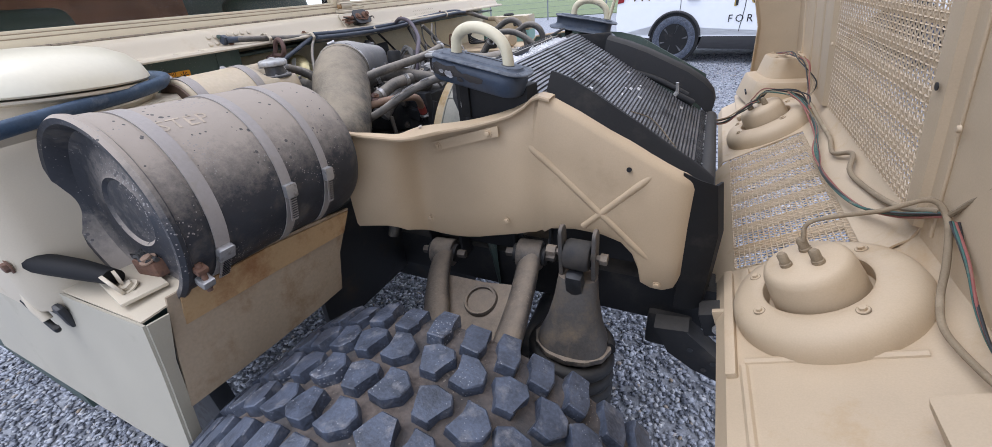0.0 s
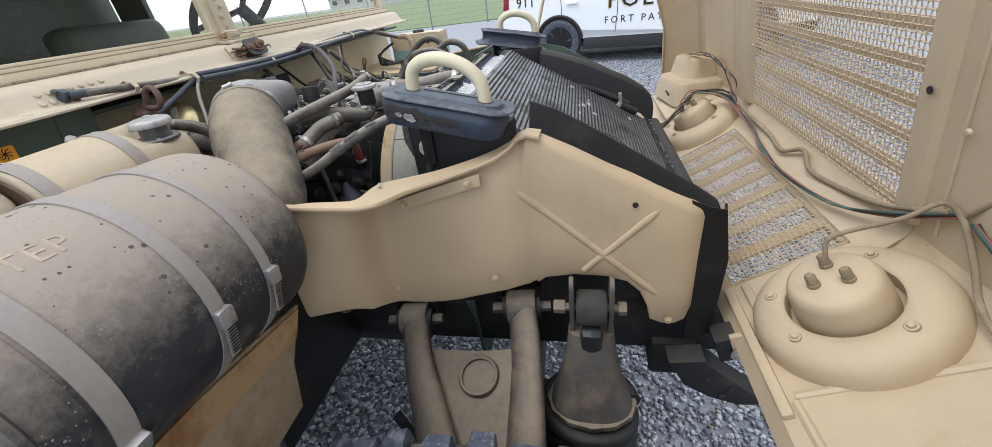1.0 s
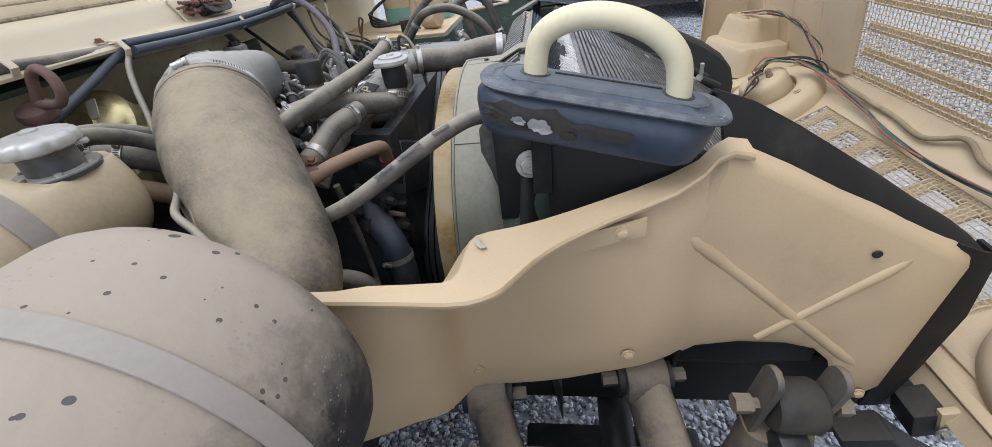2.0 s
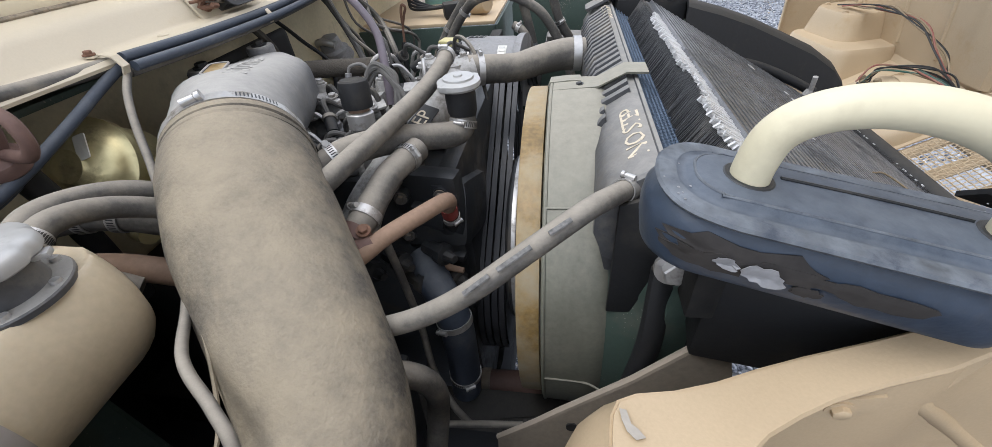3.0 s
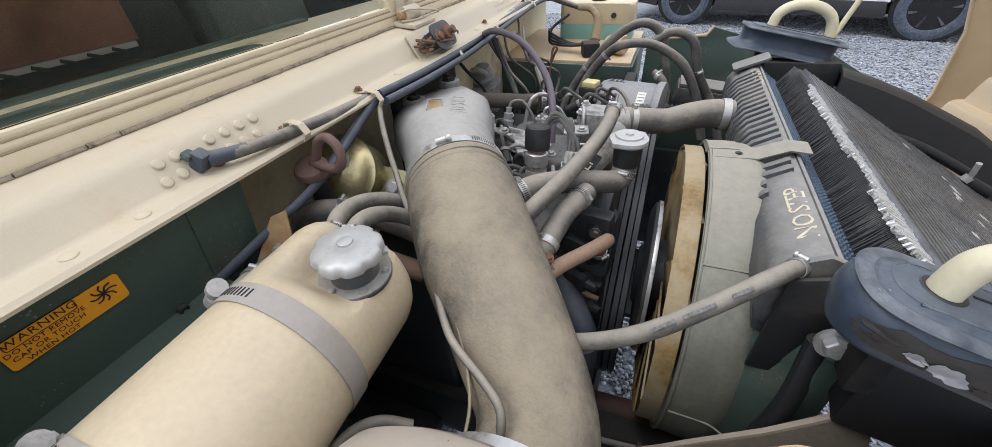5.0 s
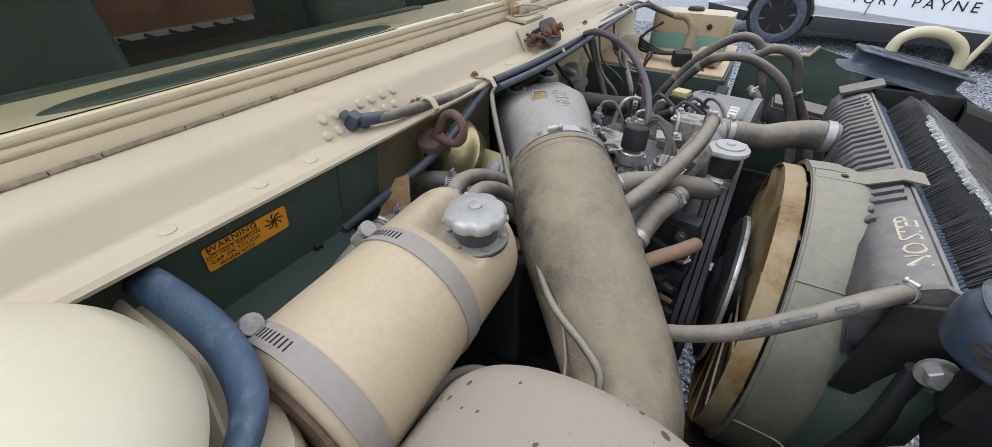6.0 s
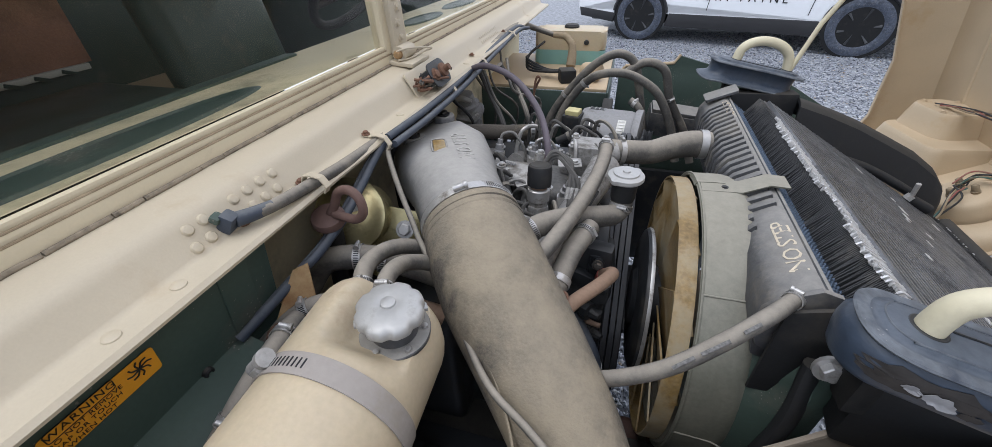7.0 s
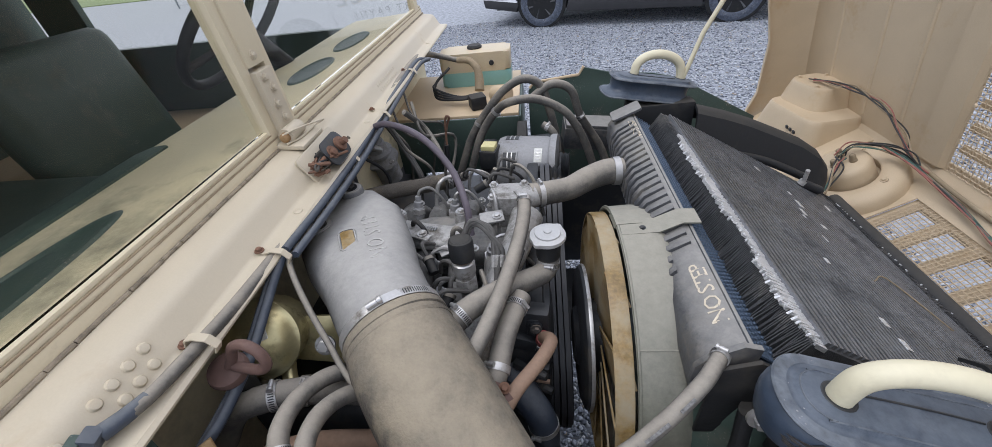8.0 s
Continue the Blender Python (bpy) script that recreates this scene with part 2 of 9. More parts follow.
YELLOW = mat("warning_yellow", (0.75, 0.33, 0.02), 0.45, var=0.06)
INK = mat("black_ink", (0.01, 0.01, 0.01), 0.5, var=0.1)
PLATE = mat("rocker_tan_paint", (0.31, 0.245, 0.17), 0.65, var=0.15, dirt=(0.20, 0.135, 0.075), dirt_amount=0.45, dirt_scale=9)
RUST_TAN = mat("rust_stained_tan", (0.36, 0.24, 0.12), 0.7, dirt=(0.22, 0.11, 0.045), dirt_amount=0.5, dirt_scale=12)
WIRE_R, WIRE_G = mat("red_wire", (0.26, 0.085, 0.07), 0.65, dirt=(0.3, 0.22, 0.15), dirt_amount=0.4, dirt_scale=30), mat("green_wire", (0.04, 0.11, 0.09), 0.65, dirt=(0.25, 0.2, 0.14), dirt_amount=0.35, dirt_scale=30)
WIRE_B = mat("black_wire", (0.02, 0.02, 0.02), 0.5)
LOOM = mat("dusty_loom", (0.25, 0.195, 0.125), 0.85, dirt=(0.36, 0.29, 0.195), dirt_amount=0.4, dirt_scale=20, bump=0.5, bscale=500)
PURPLE = mat("purple_grey_hose", (0.10, 0.085, 0.105), 0.6)
TEAL = mat("washer_fluid_plastic", (0.20, 0.38, 0.35), 0.4, sub=0.2, var=0.08)


FRAME_PAINT = mat("yellowed_cream_paint", (0.60, 0.53, 0.385), 0.5, var=0.05, dirt=(0.42, 0.35, 0.24), dirt_amount=0.12, dirt_scale=14, bump=0.06, bscale=400)
DASH = mat("faded_dash_paint", (0.60, 0.53, 0.36), 0.6, dirt=(0.2, 0.19, 0.14), dirt_amount=0.3)
SEAL_TAN = mat("dusty_cracked_rubber", (0.25, 0.21, 0.155), 0.9, var=0.3, scale=40, dirt=(0.10, 0.085, 0.065), dirt_amount=0.4, dirt_scale=60)
CAB_BROWN = mat("lightened_cab_brown", (0.34, 0.17, 0.105), 0.7, var=0.35, scale=5, dirt=(0.22, 0.12, 0.08), dirt_amount=0.4)
LETTER_FADED = mat("faded_lettering", (0.42, 0.35, 0.27), 0.85, var=0.2, dirt=(0.335, 0.285, 0.225), dirt_amount=0.6, dirt_scale=60)
BARE = mat("worn_grey_primer", (0.36, 0.33, 0.29), 0.8, var=0.15, scale=60)
PRINT = mat("worn_pale_print", (0.15, 0.148, 0.145), 0.8, var=0.5, scale=300)
PEEL = mat("curled_grey_rubber", (0.24, 0.245, 0.26), 0.7, var=0.3, scale=40)
RUST_PEEL = mat("exposed_dark_backing", (0.032, 0.029, 0.028), 0.8, var=0.4, scale=60)
CAR_GLASS = mat("tinted_car_glass", (0.012, 0.014, 0.016), 0.08, var=0.05, bump=0)
TAIL_RED = mat("red_lens", (0.25, 0.012, 0.015), 0.2, bump=0)
WHEEL_DARK = mat("dark_wheel_paint", (0.035, 0.037, 0.04), 0.4, bump=0)
GOLD_INK = mat("gold_vinyl", (0.45, 0.32, 0.08), 0.4, bump=0)
FENCE = mat("grey_fence_steel", (0.16, 0.18, 0.20), 0.6)
PALE = mat("pale_wall", (0.5, 0.5, 0.5), 0.8)
RED_RUBBER = mat("red_silicone", (0.28, 0.05, 0.04), 0.6)
LOOM_DARK = mat("dusty_dark_braid", (0.075, 0.066, 0.055), 0.85, dirt=(0.15, 0.125, 0.09), dirt_amount=0.4, dirt_scale=25, bump=0.7, bscale=420)
WIRE_GREY = mat("dusty_grey_cable", (0.085, 0.082, 0.078), 0.7, var=0.2)
CAP_YELLOW = mat("yellowed_plastic", (0.55, 0.50, 0.25), 0.5)
PAPER = mat("paper_label", (0.62, 0.62, 0.58), 0.7, var=0.05)
RUST_RUBBER = mat("rust_brown_rubber", (0.12, 0.07, 0.058), 0.7, var=0.2)
TANK_TEAL = mat("cream_teal_plastic", (0.50, 0.42, 0.29), 0.45, sub=0.15, var=0.08)


def glass_mat(name, tint, rough=0.02):
    m = bpy.data.materials.new(name)
    m.use_nodes = True
    b = m.node_tree.nodes["Principled BSDF"]
    b.inputs["Base Color"].default_value = (*tint, 1)
    b.inputs["Roughness"].default_value = rough
    b.inputs["Transmission Weight"].default_value = 1.0
    b.inputs["IOR"].default_value = 1.2
    return m


SEAL_BLUE = mat("weathered_blue_rubber", (0.042, 0.075, 0.125), 0.5, var=0.3, scale=25, dirt=(0.16, 0.19, 0.23), dirt_amount=0.25, dirt_scale=30, bump=0.3)
GLASS = glass_mat("dusty_green_glass", (0.93, 0.92, 0.85), 0.02)

from mathutils.bvhtree import BVHTree

# ---- mesh helpers (all coordinates are the world's; a thing's root stands at its base)


def thing(name, at, label, category, group="", kind=""):
    ob = new(name)
    ob.location = at
    ob.empty_display_size = 0.05
    return tagged(ob, label, category, group, kind)


def root_of(ob):
    while ob.parent:
        ob = ob.parent
    return ob


def finish(bm, smooth=True, angle=38):
    bmesh.ops.recalc_face_normals(bm, faces=bm.faces)
    if smooth:
        lim = radians(angle)
        for f in bm.faces:
            f.smooth = True
        for e in bm.edges:
            if len(e.link_faces) == 2 and e.calc_face_angle(0) > lim:
                e.smooth = False


def part(name, bm, material, parent, label="", smooth=True, kind=""):
    """Links bm as one mesh under a thing or a part."""
    finish(bm, smooth)
    me = bpy.data.meshes.new(name)
    bmesh.ops.translate(bm, verts=bm.verts, vec=-Vector(root_of(parent).location))
    bm.to_mesh(me)
    bm.free()
    me.materials.append(material)
    ob = new(name, me)
    ob.parent = parent
    return tagged(ob, label, kind=kind)


def solo(name, bm, material, label, category, kind="", group="", smooth=True):
    """A thing of a single mesh."""
    finish(bm, smooth)
    low = Vector((sum(v.co.x for v in bm.verts) / len(bm.verts), sum(v.co.y for v in bm.verts) / len(bm.verts), min(v.co.z for v in bm.verts)))
    bmesh.ops.translate(bm, verts=bm.verts, vec=-low)
    me = bpy.data.meshes.new(name)
    bm.to_mesh(me)
    bm.free()
    me.materials.append(material)
    ob = new(name, me)
    ob.location = low
    return tagged(ob, label, category, group, kind)


def grid_faces(bm, rings, close_u=True, close_v=False):
    """Faces between rows of vertices."""
    n = len(rings[0])
    for a, b in zip(rings, rings[1:] + ([rings[0]] if close_v else [])):
        for i in range(n if close_u else n - 1):
            j = (i + 1) % n
            try:
                bm.faces.new((a[i], a[j], b[j], b[i]))
            except ValueError:
                pass


def box(bm, c, size, rot=(0, 0, 0), bevel=0.0, seg=2):
    m = pose(*c, *rot) @ Matrix.Diagonal((*size, 1))
    r = bmesh.ops.create_cube(bm, size=1, matrix=m)
    if bevel:
        vs = set(r["verts"])
        es = [e for e in bm.edges if e.verts[0] in vs and e.verts[1] in vs]
        bmesh.ops.bevel(bm, geom=es, offset=bevel, segments=seg, affect="EDGES", profile=0.6)
    return bm


def boxb(c, size, rot=(0, 0, 0), bevel=0.003, seg=2):
    return box(bmesh.new(), c, size, rot, bevel, seg)


def axis_frame(axis):
    w = Vector(axis).normalized()
    u = w.orthogonal().normalized()
    return u, w.cross(u), w


def lathe(bm, profile, at, axis, n=40, start=None):
    """A solid of revolution: profile rows of (radius, height along the axis)."""
    u, v, w = axis_frame(axis)
    at = Vector(at)
    rings = []
    for r, h in profile:
        if r < 1e-6:
            rings.append([bm.verts.new(at + w * h)] * n)
        else:
            rings.append([bm.verts.new(at + w * h + (u * math.cos(2 * math.pi * i / n) + v * math.sin(2 * math.pi * i / n)) * r) for i in range(n)])
    for a, b in zip(rings, rings[1:]):
        for i in range(n):
            j = (i + 1) % n
            vs = []
            for q in (a[i], a[j], b[j], b[i]):
                if q not in vs:
                    vs.append(q)
            if len(vs) > 2:
                bm.faces.new(vs)
    return bm


def lat(profile, at, axis, n=40):
    return lathe(bmesh.new(), profile, at, axis, n)


def curve_points(pts, per=8):
    """Catmull-Rom through the points."""
    P = [Vector(p) for p in pts]
    if len(P) < 3:
        return P
    P = [P[0] * 2 - P[1]] + P + [P[-1] * 2 - P[-2]]
    out = []
    for a, b, c, d in zip(P, P[1:], P[2:], P[3:]):
        for k in range(per):
            t = k / per
            out.append(0.5 * ((2 * b) + (c - a) * t + (2 * a - 5 * b + 4 * c - d) * t * t + (3 * b - a - 3 * c + d) * t ** 3))
    out.append(P[-2])
    return out


def tube(bm, pts, r, n=14, per=8, caps=True, smooth=True, flat=1.0):
    """A round hose, pipe or wire through the points; r may be a list, one for each point."""
    C = curve_points(pts, per) if smooth else [Vector(p) for p in pts]
    k = len(C)
    if isinstance(r, (list, tuple)):
        src = np.linspace(0, 1, len(r))
        R = np.interp(np.linspace(0, 1, k), src, r)
    else:
        R = [r] * k
    T = [(C[min(i + 1, k - 1)] - C[max(i - 1, 0)]).normalized() for i in range(k)]
    u = T[0].orthogonal().normalized()
    rings = []
    for i in range(k):
        u = (u - T[i] * u.dot(T[i])).normalized()
        v = T[i].cross(u)
        rings.append([bm.verts.new(C[i] + (u * math.cos(2 * math.pi * j / n) + v * math.sin(2 * math.pi * j / n) * flat) * R[i]) for j in range(n)])
    grid_faces(bm, rings)
    if caps:
        bm.faces.new(rings[0][::-1])
        bm.faces.new(rings[-1])
    return bm


def tub(pts, r, **kw):
    return tube(bmesh.new(), pts, r, **kw)


def prism(bm, outline, origin, u, v, depth, bevel=0.0, seg=2):
    """A plate: the outline (a, b) in the plane of u and v, thickened along u x v."""
    u, v, o = Vector(u).normalized(), Vector(v).normalized(), Vector(origin)
    w = u.cross(v).normalized()
    a = [bm.verts.new(o + u * p + v * q) for p, q in outline]
    b = [bm.verts.new(o + u * p + v * q + w * depth) for p, q in outline]
    f1 = bm.faces.new(a[::-1])
    f2 = bm.faces.new(b)
    n = len(a)
    for i in range(n):
        bm.faces.new((a[i], a[(i + 1) % n], b[(i + 1) % n], b[i]))
    if bevel:
        es = list({e for f in (f1, f2) for e in f.edges})
        bmesh.ops.bevel(bm, geom=es, offset=bevel, segments=seg, affect="EDGES", profile=0.6)
    return bm


def pri(*a, **k):
    return prism(bmesh.new(), *a, **k)


def ext(profile, y0, y1, cuts=1):
    """A closed x-z profile pushed along y."""
    bm = bmesh.new()
    rows = []
    for k in range(cuts + 1):
        y = y0 + (y1 - y0) * k / cuts
        rows.append([bm.verts.new((x, y, z)) for x, z in profile])
    grid_faces(bm, rows)
    bm.faces.new(rows[0][::-1])
    bm.faces.new(rows[-1])
    return bm


def rounded(w, h, r, n=6):
    """The outline of a rounded rectangle about the origin."""
    out = []
    for cx, cy, a0 in ((w / 2 - r, h / 2 - r, 0), (-w / 2 + r, h / 2 - r, 90), (-w / 2 + r, -h / 2 + r, 180), (w / 2 - r, -h / 2 + r, 270)):
        for k in range(n + 1):
            a = radians(a0 + 90 * k / n)
            out.append((cx + r * math.cos(a), cy + r * math.sin(a)))
    return out


def sheet(rows, thick=0.002):
    """A bent sheet of metal from rows of points, with thickness."""
    bm = bmesh.new()
    g = [[bm.verts.new(p) for p in row] for row in rows]
    grid_faces(bm, g, close_u=False)
    bmesh.ops.recalc_face_normals(bm, faces=bm.faces)
    bmesh.ops.solidify(bm, geom=list(bm.faces), thickness=thick)
    return bm


def bolt(bm, at, axis, r=0.006, h=0.005, washer=True):
    """A hexagon head on its washer."""
    if washer:
        lathe(bm, [(0, 0), (r * 1.5, 0), (r * 1.5, h * 0.3), (0, h * 0.3)], at, axis, 16)
    lathe(bm, [(0, h * 0.3), (r, h * 0.3), (r, h * 0.9), (r * 0.85, h), (0, h)], at, axis, 6)
    return bm


def blt(at, axis, r=0.006, h=0.005):
    return bolt(bmesh.new(), at, axis, r, h)


def letters(name, text, size, at, u, v, material, parent, depth=0.0006, spacing=1.0, label="", onto=()):
    """Raised lettering in Blender's own font, as a mesh, in the plane of u (reading) and v (up)."""
    cu = bpy.data.curves.new(name, "FONT")
    cu.body, cu.size, cu.extrude, cu.space_character = text, size, depth, spacing
    cu.align_x, cu.align_y, cu.resolution_u = "CENTER", "CENTER", 2
    tmp = bpy.data.objects.new("tmp", cu)
    scene.collection.objects.link(tmp)
    me = bpy.data.meshes.new_from_object(tmp.evaluated_get(bpy.context.evaluated_depsgraph_get()))
    bpy.data.objects.remove(tmp)
    bpy.data.curves.remove(cu)
    u, v = Vector(u).normalized(), Vector(v)
    v = (v - u * v.dot(u)).normalized()
    w = u.cross(v)
    m = Matrix((u, v, w)).transposed().to_4x4()
    m.translation = Vector(at)
    me.transform(m)
    if onto:
        # lay every letter on the surface below it
        src = [(o.data, Vector(root_of(o).location)) for o in onto]
        P, Q = [], []
        for d, loc in src:
            k = len(P)
            P += [v.co + loc for v in d.vertices]
            Q += [[k + i for i in f.vertices] for f in d.polygons]
        tree = BVHTree.FromPolygons(P, Q)
        mid = Vector(at)
        for v in me.vertices:
            h = (v.co - mid).dot(w)
            hit = tree.ray_cast(v.co - w * h + w * 0.04, -w, 0.12)[0]
            if hit:
                v.co = hit + w * (h + depth + 0.0004)
    me.transform(Matrix.Translation(-Vector(root_of(parent).location)))
    me.materials.clear()
    me.materials.append(material)
    me.name = name
    ob = new(name, me)
    ob.parent = parent
    return tagged(ob, label)


def clamp_parts(parent, at, axis, r, width=0.010, screw=(0, 0, 1)):
    """A worm-drive hose clamp: band, slots and screw housing."""
    w = Vector(axis).normalized()
    band = part("hose_clamp", lat([(r, -width / 2), (r + 0.0012, -width / 2), (r + 0.0012, width / 2), (r, width / 2), (r, -width / 2)], at, axis, 32), STEEL, parent, "steel worm-drive hose clamp")
    s = Vector(screw)
    s = (s - w * s.dot(w)).normalized()
    t = w.cross(s)
    c = Vector(at) + s * (r + 0.004)
    bm = bmesh.new()
    k = min(1.0, 0.55 + r * 12)
    c = Vector(at) + s * (r + 0.0035 * k)
    lathe(bm, [(0, -0.008 * k), (0.0040 * k, -0.008 * k), (0.0040 * k, 0.005 * k), (0.0032 * k, 0.0055 * k), (0.0032 * k, 0.007 * k), (0.0050 * k, 0.007 * k), (0.0050 * k, 0.011 * k), (0, 0.011 * k)], c, t, 12)
    part("clamp_screw", bm, STEEL, band)
    marks = bmesh.new()
    for j in range(12):
        a = 0.55 + 0.16 * j * min(1.0, 0.02 / r)
        d = s * math.cos(a) + t * math.sin(a)
        e = s * -math.sin(a) + t * math.cos(a)
        p = Vector(at) + d * (r + 0.0013)
        q = [p + w * (width * 0.32 * i) + e * (0.0007 * m) + w * (0.0006 * m) for i, m in ((-1, -1), (1, -1), (1, 1), (-1, 1))]
        marks.faces.new([marks.verts.new(v) for v in q])
    part("slot_row", marks, DARK, band, kind="stuff")
    return band


STONE = bpy.data.materials.new("crushed_stone")
STONE.use_nodes = True
_n, _l = STONE.node_tree.nodes, STONE.node_tree.links
_g = _n.new("ShaderNodeNewGeometry")
_r = _n.new("ShaderNodeValToRGB")
_r.color_ramp.elements[0].color, _r.color_ramp.elements[1].color = (0.09, 0.10, 0.125, 1), (0.70, 0.71, 0.73, 1)
for _p, _c in ((0.35, (0.34, 0.365, 0.42, 1)), (0.75, (0.54, 0.57, 0.625, 1)), (0.955, (0.52, 0.53, 0.54, 1)), (0.965, (0.36, 0.28, 0.19, 1))):
    _e = _r.color_ramp.elements.new(_p)
    _e.color = _c
_l.new(_g.outputs["Random Per Island"], _r.inputs[0])
_x = _n.new("ShaderNodeTexNoise")
_x.inputs["Scale"].default_value = 220
_m = _n.new("ShaderNodeMix")
_m.data_type, _m.blend_type = "RGBA", "MULTIPLY"
_m.inputs[0].default_value = 0.45
_l.new(_g.outputs["Position"], _x.inputs["Vector"])
_l.new(_r.outputs[0], _m.inputs[6])
_l.new(_x.outputs[0], _m.inputs[7])
_l.new(_m.outputs[2], _n["Principled BSDF"].inputs["Base Color"])
_n["Principled BSDF"].inputs["Roughness"].default_value = 0.85

CY = 1.52  # the truck's middle plane

# ---- ground and distance


def flat(x0, x1, y0, y1, z):
    bm = bmesh.new()
    bm.faces.new([bm.verts.new(p) for p in ((x0, y0, z), (x1, y0, z), (x1, y1, z), (x0, y1, z))])
    return bm


ground = solo("ground", flat(-600, 600, -600, 600, 0.0), GRAVEL, "grey crushed-stone gravel lot", "ground", "structure")
field = solo("grass_field", boxb((-20, 120, 0.01), (400, 196, 0.05), bevel=0), GRASS, "short green grass beyond the fence", "grass", "structure")

# ---- cowl, firewall and windshield
COWL0, COWL1 = 0.44, 2.60
face_n = Vector((0.86, 0, 0.51))  # the way the steep front of the cowl looks
cowl = thing("cowl", (-1.1, CY, 1.0), "cream-painted steel cowl below the windshield with rivets", "cowl")
part("cowl_panel", ext([(-1.0125, 1.3125), (-1.0115, 1.3160), (-1.0150, 1.3200), (-1.0385, 1.3215), (-1.0415, 1.3228), (-1.0435, 1.3255), (-1.0555, 1.3465), (-1.0585, 1.3515), (-1.0635, 1.3562), (-1.0710, 1.3590), (-1.0900, 1.3618), (-1.121, 1.3650),
                        (-1.30, 1.366), (-1.30, 1.356), (-1.12, 1.355), (-1.070, 1.349), (-1.0625, 1.3460), (-1.0480, 1.3170), (-1.0160, 1.3155)], COWL0, COWL1, 30), CREAM, cowl)
for y0, y1 in ((0.452, 0.470), (0.700, 0.716)):
    part("flange_notch", boxb((-1.0128, (y0 + y1) / 2, 1.3150), (0.006, y1 - y0, 0.006), bevel=0.001), CREAM, cowl)
firewall = thing("firewall", (-1.1, CY, 0.5), "dark green painted steel firewall with a deep engine recess", "firewall")
part("side_panel", ext([(-1.034, 1.314), (-1.040, 1.314), (-1.062, 1.20), (-1.086, 0.5), (-1.080, 0.5), (-1.056, 1.20)], 0.47, 1.03, 4), GREEN, firewall)
part("ledge", ext([(-1.080, 1.212), (-1.080, 1.206), (-0.955, 1.166), (-0.950, 1.06), (-0.945, 1.06), (-0.950, 1.172)], 0.76, 0.975, 2), GREEN, firewall)
part("recess_side", boxb((-1.19, 1.034, 0.9), (0.24, 0.008, 0.80)), GREEN, firewall)
# the back is black, darker than the recess's green side and top
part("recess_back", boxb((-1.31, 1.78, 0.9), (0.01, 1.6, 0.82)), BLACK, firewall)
part("recess_top", boxb((-1.19, 1.78, 1.293), (0.25, 1.6, 0.008)), GREEN, firewall)
part("shelf_bolt", blt((-1.0, 0.945, 1.192), (0.3, 0, 0.95), 0.006, 0.006), GREEN, firewall)
for y in (0.80, 0.93):
    part("rivet", lat([(0, 0.0), (0.004, 0.0), (0.003, 0.003), (0, 0.004)], (-0.966, y, 1.171), (0.3, 0, 0.95), 12), BLACK, firewall)
part("seam_strip", pri(rounded(0.036, 0.105, 0.004, 3), (-1.0460, 0.985, 1.258), (0, 1, 0), (0.19, 0, 0.98), 0.003, 0.001), GREEN, firewall)
for y, z in ((0.775, 1.198), (0.845, 1.198), (0.925, 1.205)):
    part("rivnut", lat([(0.0028, 0.0), (0.0058, 0.0), (0.0058, 0.004), (0.0045, 0.0055), (0.0028, 0.0055), (0.0028, 0.0)], (-1.0555 + 0.18 * (z - 1.20), y, z), (0.98, 0, -0.19), 14), BLACK, firewall)

WS_DIR = Vector((-0.03, 0, 1)).normalized()
WS_N = Vector((1, 0, 0.03)).normalized()
ws = thing("windshield", (-1.12, CY, 1.38), "flat two-pane windshield in a cream-painted frame", "windshield")
P0 = Vector((-1.119, 0, 1.364))


def ws_at(y, h, d=0.0):
    return Vector((0, y, 0)) + P0 + WS_DIR * h + WS_N * d


def bar(y0, h0, y1, h1, wide, thick, bevel=0.003, off=0.0):
    a, b = ws_at(y0, h0, off), ws_at(y1, h1, off)
    bm = bmesh.new()
    u = (b - a).normalized()
    n = WS_N
    v = n.cross(u)
    L = (b - a).length
    return prism(bm, [(0, -wide / 2), (L, -wide / 2), (L, wide / 2), (0, wide / 2)], a - n * thick / 2, u, v, thick, bevel)


for name, args in (("lower_frame", (COWL0, 0.0085, COWL1, 0.0085, 0.017, 0.030)), ("lower_bead", (COWL0, 0.0205, COWL1, 0.0205, 0.0075, 0.026)), ("glazing_lip", (COWL0, 0.0275, COWL1, 0.0275, 0.0065, 0.019)),
                   ("upper_frame", (COWL0, 0.47, COWL1, 0.47, 0.05, 0.034)), ("side_frame", (0.50, 0.0, 0.50, 0.44, 0.05, 0.028)),
                   ("side_frame", (2.54, 0.0, 2.54, 0.44, 0.05, 0.028)), ("pane_frame", (1.4725, 0.02, 1.4725, 0.45, 0.022, 0.026)), ("pane_frame", (1.5375, 0.02, 1.5375, 0.45, 0.018, 0.026)), ("centre_post", (1.505, 0.125, 1.505, 0.45, 0.048, 0.034))):
    part(name, bar(*args), FRAME_PAINT, ws)
# thin brown lines in the steps between the frame's beads
for h, d in ((0.0165, 0.0138), (0.0243, 0.0115)):
    part("groove", tub([ws_at(COWL0, h, d), ws_at(1.5, h, d), ws_at(COWL1, h, d)], 0.0013, n=6, smooth=False), LOOM, ws, "thin brown line along the groove")
crack_rng = random.Random(77)
y = COWL0
while y < COWL1:
    ln = crack_rng.uniform(0.025, 0.075)
    dz, dx = crack_rng.uniform(-0.0006, 0.0008), crack_rng.uniform(-0.0008, 0.0006)
    part("cracked_seal", tub([(-1.1030 + dx, y, 1.3645 + dz), (-1.1032 + dx, y + ln / 2, 1.3648), (-1.1030, min(COWL1, y + ln - 0.0012), 1.3645 + dz)], 0.0027, n=8, per=3), SEAL_TAN, ws, "cracked weathered rubber seal")
    y += ln
